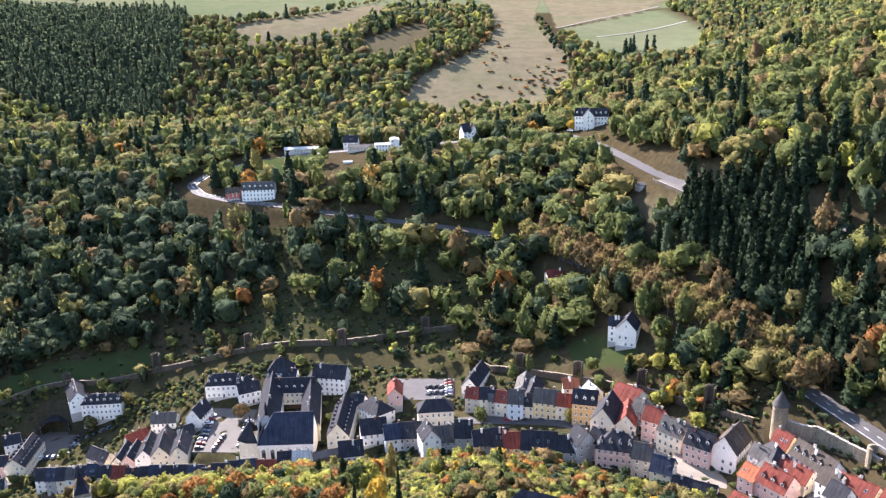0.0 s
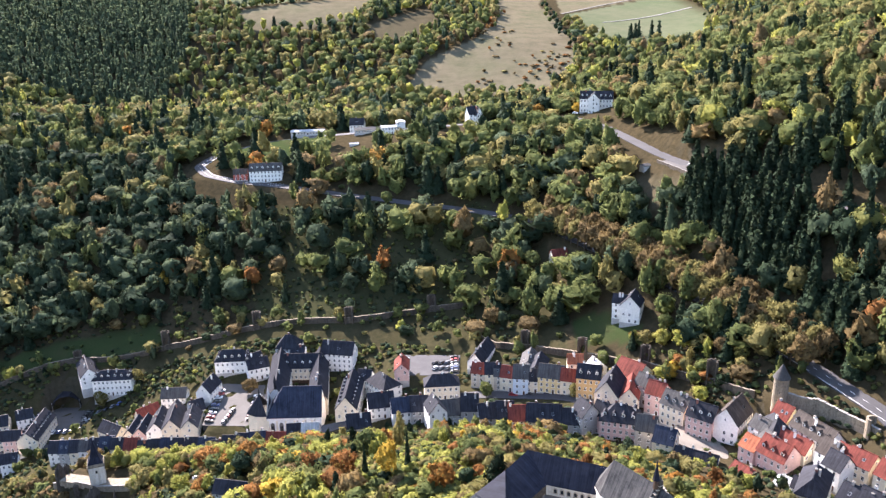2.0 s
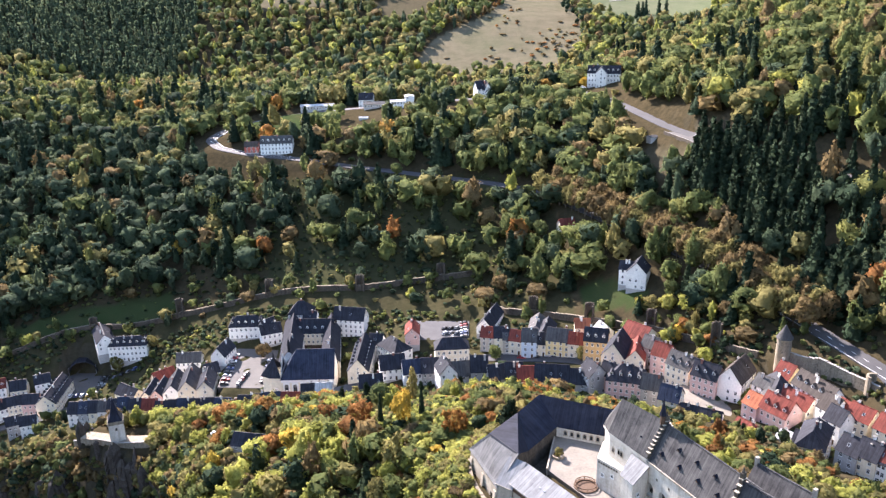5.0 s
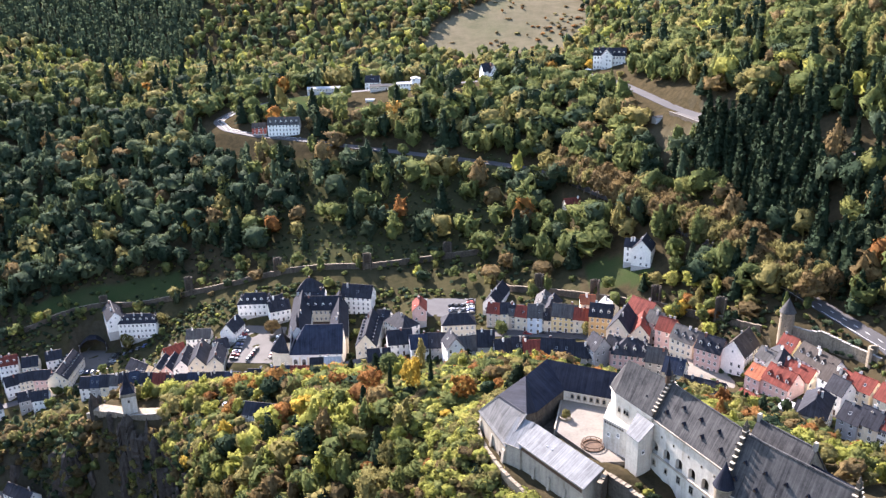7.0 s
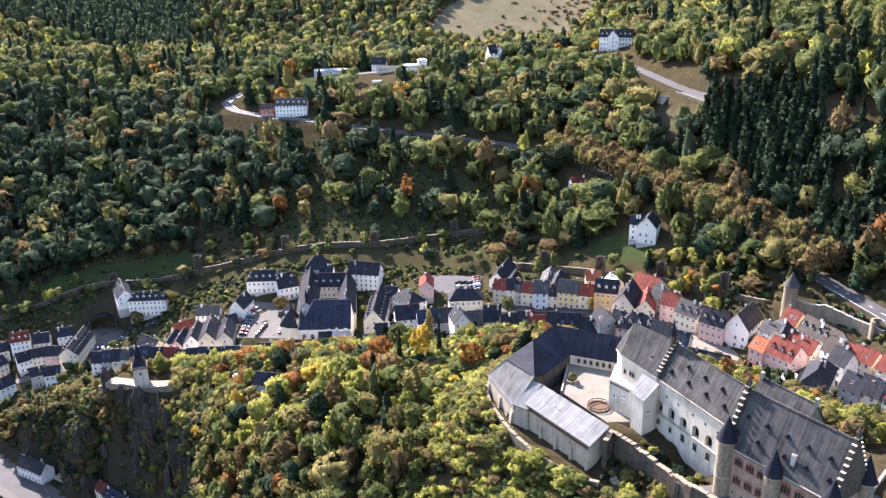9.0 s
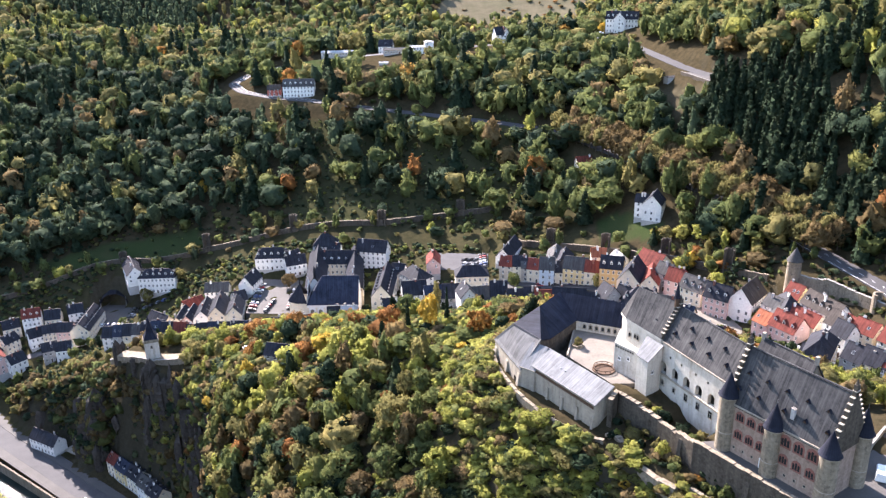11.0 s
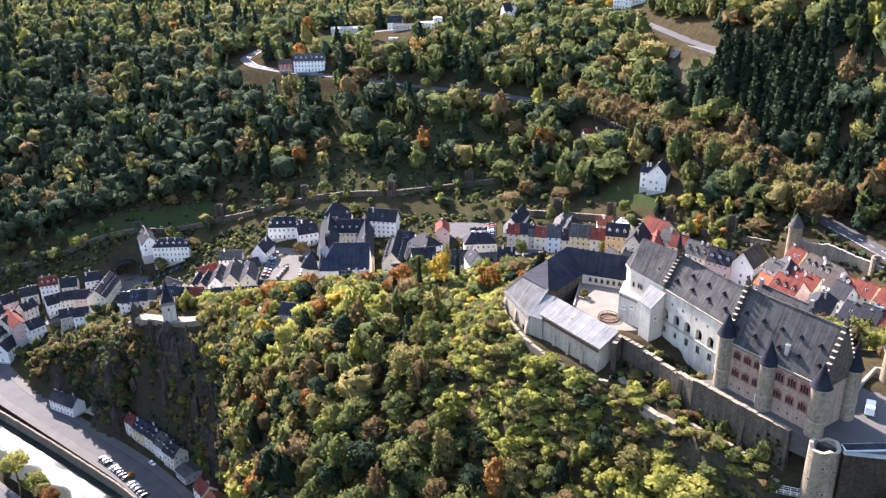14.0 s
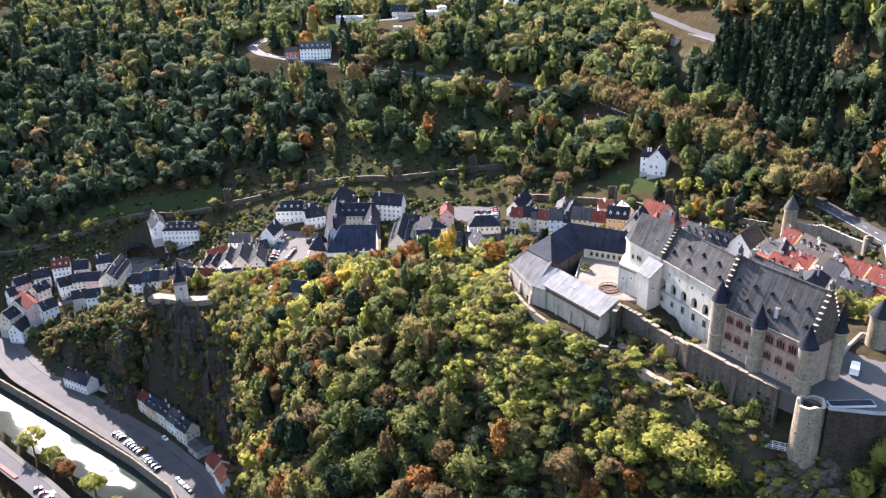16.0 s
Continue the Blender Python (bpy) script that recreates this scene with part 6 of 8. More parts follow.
house(-71, 652, 4, 7, 3.5, 1.8, 0.5, "white", "whiteroof", z=ground(-71, 652), label="small white garden shed", name="shed", category="shed", group="houses on the hill", windows=False, chimneys=0)
house(21, 667, 20, 9, 9, 8.5, 5.5, "white", "slate", z=152, label="white villa with steep gables on the hill", group="houses on the hill")
house(25, 665, 110, 9, 6, 8.0, 5.5, "white", "slate", z=152, label="gabled wing of the white hill villa", group="houses on the hill")
house(113, 640, -14, 24, 12, 10.5, 5, "white", "slate", dormers=True, z=164, label="large white manor house with slate mansard and dormers", name="manor", category="manor", group="houses on the hill")
house(110, 634, 76, 9, 8, 11.5, 4, "white", "slate", z=164, label="gabled front of the white manor", group="houses on the hill", chimneys=0)
house(87.5, 381, 66, 11, 9.5, 9.5, 5, "white", "slate", z=107, label="white three-storey villa alone on the slope", name="villa", category="villa", group="houses on the hill")
house(82.5, 384, -24, 7, 6, 9.0, 3.5, "white", "slate", z=107, label="side wing of the white slope villa with balcony", group="houses on the hill")
house(61, 451, 15, 9, 6, 3.5, 3, "beige", "red", z=ground(61, 451), label="small cabin with a red roof among trees", name="cabin", category="cabin", group="houses on the hill", chimneys=1)
house(116, 487, 20, 6, 5, 3.0, 0.5, "grey", "greyslate", z=156, label="small stone hut below the car park", name="hut", category="hut", group="houses on the hill", windows=False, chimneys=0)

# houses by the river
house(-225.5, 337.5, -28, 18.5, 8, 6.3, 4.0, "white", "slate", z=0.2, label="white riverside inn with a dark roof", group="houses by the river")
solid("terrace_awning", Shape().prism([(-215, 332), (-203, 325.5), (-201, 331), (-212, 338)], 2.6, 2.85).box(-208, -207.7, 329, 329.3, 0, 2.6), ("castle_grey",), "grey flat awning over a riverside terrace", "awning")
house(-181.5, 316.5, -40, 7, 7, 8, 3.5, "cream", "red", z=0.2, label="narrow riverside house with a red roof", group="houses by the river")
for k, (x, y, w) in enumerate(((-174.5, 311, "yellow"), (-166.5, 304.5, "cream"), (-159, 297.5, "white"), (-152.5, 291, "cream"))):
    house(x, y, -40, 9.4, 8, 7.5 + 0.4 * (k % 2), 4.2, w, ("blueslate", "slate", "greyslate", "slate")[k], dormers=True, z=0.2, label=f"{w} riverside terrace house with slate roof and dormers", group="houses by the river")
house(-143.5, 281.5, -44, 9, 9, 4, 1.2, "grey", "greyslate", z=0.2, label="low grey riverside workshop", group="houses by the river", chimneys=0)
house(-131, 266, -48, 9, 8, 6, 3.5, "cream", "red", z=0.2, label="cream riverside house with a red roof", group="houses by the river")
house(-123.5, 255.5, -55, 9, 9, 6.5, 3.5, "white", "orange", z=0.2, label="white riverside house with an orange roof", group="houses by the river")
wall_run("quay_wall", [(x, y, 0.9) for x, y in ((-345, 412.5), (-284, 351), (-220, 307), (-176, 275.5), (-150, 254), (-131.5, 226), (-119, 190), (-116.5, 130))], 7.5, 0.9, "rubble", "long stone quay wall above the river", category="quay wall", coping="rubble", ragged=0.18, seed=14)
# the half-sunk hut on the ridge
house(-80, 258, -12, 12, 8, 2.6, 3.2, "grey", "slate", z=97.0, label="low hut with a dark slate roof among ridge trees", name="hut", category="hut", group="", chimneys=0)

# ---------------------------------------------------------------- the far bank of the river
BANK = [(-330, 352), (-290, 312), (-252, 284), (-232, 268), (-214, 255), (-196, 240), (-178, 222), (-168, 200), (-166, 160), (-172, 60)]
ribbon("bank_road", [(x, y, max(0.55, ground(x, y)) + 0.1) for x, y in BANK], 4.2, "asphalt", "asphalt street along the far river bank", 0.12)
ribbon("bank_pavement", [(x, y, max(0.55, ground(x, y)) + 0.1) for x, y in BANK], 1.3, "asphalt_light", "pale pavement along the river bank", 0.2, offset=5.6, category="pavement")
ribbon("red_path", [(-262, 287, 0.9), (-240, 271, 0.9), (-224, 259.5, 0.9)], 0.9, "red_sandstone", "red paved strip beside the bank street", 0.35, offset=0.0, category="pavement")
for k in range(6):
    a = radians(-40)
    x, y = -205.5 + 1.2 * k * math.cos(a + math.pi / 2) * 0.9, 246.5 + 1.2 * k * math.sin(a + math.pi / 2) * 0.9
    solid("crossing_stripe", Shape().box(-1.7, 1.7, -0.25, 0.25, 0, 0.012), ("paint_white",), "white painted stripe of a zebra crossing", "road marking", pose(x, y, max(0.55, ground(x, y)) + 0.235, 0, 0, -40), group="zebra crossing")
house(-237, 249, 38, 16, 10, 5.5, 3.5, "grey", "slate", z=0.8, label="house with a dark slate roof on the far bank", group="houses by the river")
house(-253, 266, 38, 12, 9, 3.2, 0.6, "white", "whiteroof", z=0.8, label="flat-roofed pavilion with a pale terrace roof", name="pavilion", category="pavilion", group="houses by the river", chimneys=0)
hedge = Shape()
hr = random.Random(2)
for k in range(60):
    x, y = -246 + 0.42 * k + hr.uniform(-0.3, 0.3), 262.5 - 0.33 * k + hr.uniform(-0.3, 0.3)
    for j in range(9):
        c = Vector((x + hr.uniform(-0.6, 0.6), y + hr.uniform(-0.6, 0.6), 0.8 + hr.uniform(0, 1.5)))
        u, v = Vector((hr.uniform(-1, 1), hr.uniform(-1, 1), hr.uniform(-1, 1))).normalized() * 0.35, Vector((hr.uniform(-1, 1), hr.uniform(-1, 1), hr.uniform(-1, 1))).normalized() * 0.35
        hedge.face([tuple(c - u), tuple(c - v), tuple(c + u), tuple(c + v)])
solid("hedge", hedge, ("leaf_green",), "clipped green hedge round the pavilion", "hedge")

# ---------------------------------------------------------------- trees
tree_rng = np.random.default_rng(21)


def ball(levels=1):
    bm = bmesh.new()
    bmesh.ops.create_icosphere(bm, subdivisions=levels, radius=1.0)
    v = np.array([p.co[:] for p in bm.verts])
    f = np.array([[p.index for p in q.verts] for q in bm.faces])
    bm.free()
    return v, f


BALLS = {n: ball(n) for n in (1, 2, 3)}


def unit(v):
    return v / np.maximum(np.linalg.norm(v, axis=1), 1e-9)[:, None]


def leaf_cards(points, outward, size, rng, stray=0.75):
    """A small four-cornered leaf clump at each point, turned about the outward way."""
    n = len(points)
    turn = unit(outward + rng.normal(0, stray, (n, 3)))
    side = unit(np.cross(turn, rng.normal(0, 1, (n, 3))))
    up = np.cross(turn, side)
    half = size * rng.uniform(0.55, 1.25, (n, 1)) / 2
    long = half * rng.uniform(0.8, 1.5, (n, 1))
    lift = turn * half * rng.uniform(-0.5, 0.5, (n, 1))
    corners = np.stack([points - side * half - lift, points - up * long + lift * 0.5, points + side * half - lift, points + up * long + lift], 1)
    return corners.reshape(-1, 3), np.arange(4 * n).reshape(-1, 4)


def lobed_shell(kind, rng, levels):
    """The leafy surface of a crown: the outside of many overlapping rounded lobes, a little uneven."""
    d, f = BALLS[levels]
    n = {"broad": 30, "tall": 24, "bush": 18}[kind]
    way = unit(rng.normal(0, 1, (n, 3)) + (0, 0, 0.25))
    mid = way * rng.uniform(0.18, 0.40, (n, 1))
    size = rng.uniform(0.07, 0.19, n)
    r = np.full(len(d), 0.25)
    for c, q in zip(mid, size):
        along = d @ c
        under = q * q - c @ c + along**2
        r = np.maximum(r, np.where(under > 0, along + np.sqrt(np.maximum(under, 0)), 0))
    r *= 0.96 + rng.normal(0, 0.085, len(d))
    p = d * r[:, None]
    if kind == "broad":
        p = p * (1.0, 1.0, 0.92) + (0, 0, 0.54)
    elif kind == "tall":
        p = p * (0.56, 0.56, 0.98) * (1.12 - 0.3 * d[:, 2:3] * (1, 1, 0)) + (0, 0, 0.54)
    else:
        p = p * (1.05, 1.05, 1.0) + (0, 0, 0.35)
        p[:, 2] = np.maximum(p[:, 2], -0.02)
    return p, f


def crown_parts(kind, cards, size, rng, levels=2):
    """A crown 1 high and about 1 wide, from its foot at 0: a lobed mass of leaves with loose leaf clumps over it. Corners, their normals, quads, triangles."""
    if kind == "conifer":  # drooping whorls on a spire
        cards = int(cards * 1.3) + 24
        z = rng.uniform(0, 1, cards) ** 1.5
        a = rng.uniform(0, 6.3, cards)
        tier = 1 - 0.3 * np.mod(z * 11, 1)
        r = (1 - z) * 0.23 * rng.uniform(0.5, 1.1, cards) * tier + 0.008
        points = np.stack([r * np.cos(a), r * np.sin(a), 0.06 + 0.93 * z], -1)
        out = np.stack([np.cos(a), np.sin(a), np.full(cards, 0.35)], -1)
        v, f = leaf_cards(points, out, max(size, 0.09), rng, 0.35)
        ring = np.arange(7) * 2 * math.pi / 7
        tv = np.array([(0.17 * math.cos(i), 0.17 * math.sin(i), 0.04) for i in ring] + [(0, 0, 0.97)])
        tf = np.array([[i, (i + 1) % 7, 7] for i in range(7)])
        tn = unit(tv * (1, 1, 0) + (0, 0, 0.05))
    else:
        tv, tf = lobed_shell(kind, rng, levels)
        corner = tv[tf]
        face = np.cross(corner[:, 1] - corner[:, 0], corner[:, 2] - corner[:, 0])
        tn = np.zeros_like(tv)
        for k in range(3):
            np.add.at(tn, tf[:, k], face)
        tn = unit(unit(tn) + rng.normal(0, 0.28, tn.shape) + (0, 0, 0.2))
        area = np.linalg.norm(face, axis=1)
        weight = area * np.where(face[:, 2] / np.maximum(area, 1e-9) > -0.4, 1.0, 0.15)
        pick_f = rng.choice(len(tf), cards, p=weight / weight.sum())
        mixw = rng.dirichlet((1, 1, 1), cards)
        points = (corner[pick_f] * mixw[:, :, None]).sum(1)
        out = unit((tn[tf[pick_f]] * mixw[:, :, None]).sum(1))
        points = points + out * rng.uniform(-0.02, 0.075, (cards, 1))
        v, f = leaf_cards(points, out, size, rng, 0.6)
        tf = tf[rng.random(len(tf)) > (0.08, 0.08, 0.17, 0.32)[levels]]
    vn = np.repeat(unit(unit(out) + rng.normal(0, 0.42, out.shape) + (0, 0, 0.25)), 4, axis=0)
    return np.concatenate([v, tv]), np.concatenate([vn, tn]), f, tf + len(v)


def rounded_normals(me, n):
    """Leaf clumps take the light as the rounded crown does that they lie on."""
    me.polygons.foreach_set("use_smooth", [True] * len(me.polygons))
    layer = me.attributes.new("custom_normal", "FLOAT_VECTOR", "POINT")
    layer.data.foreach_set("vector", n.astype(np.float32).ravel())


def crown_mesh(kind, cards, size, mat, seed):
    v, n, f, tf = crown_parts(kind, cards, size, np.random.default_rng(seed), 3)
    me = bpy.data.meshes.new("crown")
    me.from_pydata(v.tolist(), [], f.tolist() + tf.tolist())
    me.materials.append(MATS[mat])
    rounded_normals(me, n)
    me.update()
    return me


def trunk_mesh(seed):
    """A tapered trunk with a few limbs that reach into the crown; 1 high."""
    r = random.Random(seed)
    s = Shape()
    s.cone(0, 0, -0.12, 0.25, 0.035, 0.024, 7).cone(0, 0, 0.25, 0.7, 0.024, 0.008, 7)
    for i in range(5):
        a, z = i * 1.26 + r.random(), r.uniform(0.25, 0.45)
        tip = Vector((0.25 * math.cos(a), 0.25 * math.sin(a), z + r.uniform(0.15, 0.3)))
        foot, wide = Vector((0, 0, z)), 0.011
        side = (tip - foot).cross(Vector((0, 0, 1))).normalized() * wide
        up = side.cross(tip - foot).normalized() * wide
        q = [foot + side, foot + up, foot - side, foot - up]
        for k in range(4):
            s.face([tuple(q[k]), tuple(q[(k + 1) % 4]), tuple(tip)])
    return s.mesh("trunk", "bark")


TRUNKS = [trunk_mesh(i) for i in range(3)]
MIXES = {  # what grows where: material and share; some shares also carry shade or haze
    "slope": (("leaf_green", 0.34), ("leaf_lime", 0.2), ("leaf_olive", 0.2), ("leaf_brown", 0.12), ("leaf_dark", 0.09), ("leaf_orange", 0.018), ("leaf_rust", 0.022), ("leaf_yellow", 0.01)),
    "lime": (("leaf_lime", 0.5), ("leaf_green", 0.22), ("leaf_olive", 0.2), ("leaf_yellow", 0.015), ("leaf_orange", 0.008), ("leaf_brown", 0.057)),
    # left hillside: its haze and slope shade are put into bluer, darker leaves
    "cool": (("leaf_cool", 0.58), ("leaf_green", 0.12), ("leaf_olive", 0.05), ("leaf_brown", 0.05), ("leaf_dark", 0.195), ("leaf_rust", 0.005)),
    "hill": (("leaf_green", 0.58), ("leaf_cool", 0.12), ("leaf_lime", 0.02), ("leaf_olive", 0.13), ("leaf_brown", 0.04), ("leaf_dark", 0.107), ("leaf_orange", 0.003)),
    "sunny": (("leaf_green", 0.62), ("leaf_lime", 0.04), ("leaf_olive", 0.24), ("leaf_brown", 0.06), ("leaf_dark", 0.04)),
    # far wood: lighter leaf shares stand in for the haze over it
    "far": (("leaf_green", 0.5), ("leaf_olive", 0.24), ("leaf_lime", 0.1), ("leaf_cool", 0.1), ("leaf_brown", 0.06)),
    # olive and brown lower slope, its deep shade added as darker leaf shares
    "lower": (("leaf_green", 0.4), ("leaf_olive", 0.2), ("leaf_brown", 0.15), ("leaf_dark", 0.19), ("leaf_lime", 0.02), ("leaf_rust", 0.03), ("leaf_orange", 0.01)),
    "right": (("leaf_dark", 0.34), ("leaf_green", 0.22), ("leaf_cool", 0.16), ("leaf_olive", 0.09), ("leaf_brown", 0.13), ("leaf_rust", 0.04), ("leaf_lime", 0.02)),
    "crest": (("leaf_lime", 0.22), ("leaf_green", 0.27), ("leaf_olive", 0.18), ("leaf_rust", 0.09), ("leaf_orange", 0.03), ("leaf_brown", 0.11), ("leaf_yellow", 0.03), ("leaf_dark", 0.07)),
    "bank": (("leaf_green", 0.42), ("leaf_cool", 0.26), ("leaf_dark", 0.22), ("leaf_olive", 0.07), ("leaf_lime", 0.03)),
    "spruce": (("leaf_dark", 1.0),),
    "brown": (("leaf_brown", 0.5), ("leaf_olive", 0.5)),
}


def pick(mix, rng):
    u, total = rng.random(), 0.0
    for mat, share in MIXES[mix]:
        total += share
        if u < total:
            return mat
    return MIXES[mix][0][0]


LEAVES = [k for k in MATS if k.startswith("leaf_")]


def wood(name, label, spots, cards, size, seed, levels=2):
    """Many trees in one piece of woodland. spots: x, y, z, height, width, kind, material."""
    rng = np.random.default_rng(seed)
    forms = {k: [crown_parts(k, cards, size, np.random.default_rng(seed + i), levels) for i in range(8)] for k in sorted({s[5] for s in spots})}
    vs, ns, quads, tris, qm, tm, tone, n = [], [], [], [], [], [], [], 0
    for x, y, z, height, width, kind, mat in spots:
        v, vn, f, tf = forms[kind][rng.integers(8)]
        a = rng.uniform(0, 6.3)
        c, s = math.cos(a), math.sin(a)
        foot = 0.0 if kind in ("bush", "conifer") else 0.05
        vs.append(np.stack([(v[:, 0] * c - v[:, 1] * s) * width, (v[:, 0] * s + v[:, 1] * c) * width, (v[:, 2] - foot) * height], -1) + (x, y, z))
        ns.append(np.stack([(vn[:, 0] * c - vn[:, 1] * s) / width, (vn[:, 0] * s + vn[:, 1] * c) / width, vn[:, 2] / height], -1))
        quads.append(f + n)
        tris.append(tf + n)
        k = LEAVES.index(mat)
        qm.append(np.full(len(f), k))
        tm.append(np.full(len(tf), k))
        tone.append(np.full(len(v), rng.random()))
        n += len(v)
    v, q, t = np.concatenate(vs), np.concatenate(quads), np.concatenate(tris)
    me = bpy.data.meshes.new(name)
    me.vertices.add(len(v))
    me.vertices.foreach_set("co", v.astype(np.float32).ravel())
    me.loops.add(q.size + t.size)
    me.loops.foreach_set("vertex_index", np.r_[q.ravel(), t.ravel()].astype(np.int32))
    me.polygons.add(len(q) + len(t))
    me.polygons.foreach_set("loop_start", np.r_[np.arange(len(q)) * 4, q.size + np.arange(len(t)) * 3].astype(np.int32))
    for mat in LEAVES:
        me.materials.append(MATS[mat])
    me.polygons.foreach_set("material_index", np.r_[np.concatenate(qm), np.concatenate(tm)].astype(np.int32))
    layer = me.attributes.new("tone", "FLOAT", "POINT")
    layer.data.foreach_set("value", np.concatenate(tone).astype(np.float32))
    rounded_normals(me, unit(np.concatenate(ns)))
    me.update(calc_edges=True)
    return tagged(new(name, me), label, "woodland", kind="stuff")


def scatter(x0, x1, y0, y1, step, rng, keep):
    """Uneven places on a loose grid where keep(x, y) says so."""
    gx, gy = np.meshgrid(np.arange(x0, x1, step), np.arange(y0, y1, step))
    px = (gx + rng.uniform(-0.48, 0.48, gx.shape) * step).ravel()
    py = (gy + rng.uniform(-0.48, 0.48, gy.shape) * step).ravel()
    ok = rng.random(len(px)) < keep(px, py)
    return px[ok], py[ok]


HOUSES_XY = np.array([(o.matrix_world.translation.x, o.matrix_world.translation.y) for o in scene.objects if o.parent is None and o.type == "EMPTY"])


def in_sight(px, py):
    """The stretch of country that the flight looks over."""
    return np.abs(px + 15) < 0.56 * (py + 70) + 55


def clear_of(px, py, gap_road=7.0, gap_house=9.0):
    ok = (near_line(px, py, LOWER_ROAD)[0] > gap_road) & (near_line(px, py, STREET)[0] > 8) & (near_line(px, py, QUAY_ROAD)[0] > 15) & (near_line(px, py, RIVER)[0] > 22)
    for hx, hy in HOUSES_XY:
        ok &= np.hypot(px - hx, py - hy) > gap_house
    for cx, cy, rx, ry, turn, h, edge in LEVEL:
        c, s = math.cos(radians(turn)), math.sin(radians(turn))
        ok &= np.maximum(np.abs((px - cx) * c + (py - cy) * s) - rx, np.abs(-(px - cx) * s + (py - cy) * c) - ry) > 1
    return ok


CASTLE_PLAN = [(-1.5, 181), (-2.8, 173), (-1.9, 166), (-0.2, 160), (2.9, 152), (7.2, 144), (11.4, 139), (18.4, 132.6), (22, 130.4), (27, 127), (34, 115), (52, 95.5), (56, 89), (95, 84), (98, 125), (60, 160), (38, 186), (14, 190)]
TOWN_PLAN = [(-340, 398), (-240, 378), (-200, 362), (-150, 340), (-60, 318), (40, 296), (90, 250), (120, 205), (180, 190), (150, 250), (118, 285), (84, 325), (36, 366), (5, 378), (-28, 405), (-60, 405), (-128, 426), (-180, 425), (-245, 452), (-340, 425)]
SPRUCE_PLAN = [(140, 480), (173, 415), (163, 350), (148, 345), (130, 380), (119, 416)]
FAR_SPRUCE = [(-1000, 1500), (-720, 1487), (-586, 1553), (-403, 1446), (-346, 1200), (-345, 1050), (-543, 1081), (-1000, 1080)]
OPEN_LAND = [PASTURE, TOP_PASTURE, TAN_FIELD, UPPER_FIELD, BROWN_FIELD, GREEN_FIELDS]
WALL_X, WALL_Y = (-430, -340, -228, -172, -112, -57, -11, 36, 61, 86, 107, 122, 160, 260), (440, 428, 455, 455, 440, 425, 408, 374, 352, 330, 302, 282, 240, 200)


def in_any(px, py, plans):
    hit = np.zeros(len(px), bool)
    for plan in plans:
        hit |= inside(px, py, plan)
    return hit


def open_view(px, py):
    """Gardens, forecourts and verges that are kept open below the houses on the hill and along the bend."""
    ok = np.ones(len(px), bool)
    for hx, hy in HOUSES_XY:
        if hy > 590:
            ok &= ~((np.abs(px - hx) < (22 if -90 < hx < 30 else 15)) & (py - hy < 8) & (py - hy > (-40 if hx > 90 else -52 if hx > -90 else -34)))
        elif hx > 50 and hy > 370:
            ok &= ~((np.abs(px - hx) < 8) & (py - hy < 6) & (py - hy > -16))
    bend_line = [p for p in LOWER_ROAD if p[0] < -100 and p[1] < 700]
    d = near_line(px, py + 11, bend_line)[0]
    upper = [p for p in LOWER_ROAD if p[0] > 85 and p[2] > 160 and p[1] > 440]
    return ok & (d > 13.5) & (near_line(px, py + 9, upper)[0] > 10.5)


def grow(px, py, mix, low, high, rng, conifers=0.0, bushes=0.0, wide=0.95):
    z = land(px, py)
    out = []
    for x, y, g in zip(px, py, z):
        h = rng.uniform(low, high)
        u = rng.random()
        kinds = mix(x, y, g) if callable(mix) else mix
        if u < conifers:
            out.append((x, y, g, h * 1.3, h * 1.75, "conifer", "leaf_dark"))
        elif u < conifers + bushes:
            out.append((x, y, g, h * 0.36, h * 0.5, "bush", pick(kinds, rng)))
        else:
            kind = "tall" if rng.random() < 0.28 else "broad"
            out.append((x, y, g, h * (1.15 if kind == "tall" else 1), h * wide * rng.uniform(0.85, 1.35), kind, pick(kinds, rng)))
    return out


rng = np.random.default_rng(5)
# hillside beyond the town wall, with the orchard left open
px, py = scatter(-430, 260, 290, 800, 8.5, rng, lambda x, y: np.where(inside(x, y, ORCHARD), 0.5, np.where(inside(x, y, LOW_GARDENS), 0.16, np.where(inside(x, y, LOOP_MEADOW), 0.1, np.where((y > 600) & (x > -200) & (x < 120), 0.7, 0.95)))))
ok = in_sight(px, py) & clear_of(px, py) & open_view(px, py) & ~in_any(px, py, OPEN_LAND + [TOWN_PLAN, DRY_SLOPE, VILLA_GARDEN, SPRUCE_PLAN]) & (py > np.interp(px, WALL_X, WALL_Y) + 8)
px, py = px[ok], py[ok]
near_wall = py < np.interp(px, WALL_X, WALL_Y) + 42
# low on the left the cool mix paints in haze and slope shade
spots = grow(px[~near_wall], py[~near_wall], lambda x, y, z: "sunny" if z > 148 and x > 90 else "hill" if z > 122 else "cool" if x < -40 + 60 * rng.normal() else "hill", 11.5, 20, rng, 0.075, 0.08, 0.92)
spots += grow(px[near_wall], py[near_wall], "hill", 6, 11, rng, 0.03, 0.4)
right = [s for s in spots if s[0] > 128 and s[1] < 420]
spots = [s for s in spots if not (s[0] > 128 and s[1] < 420)] + [s[:3] + ((s[3] * 1.25, s[4] * 1.3, "conifer", "leaf_dark") if rng.random() < 0.5 else (s[3] * 1.15, s[4], s[5], pick("right", rng))) for s in right]
close = [s for s in spots if s[1] < 480 and s[0] > 20]
spots = [s for s in spots if not (s[1] < 480 and s[0] > 20)]
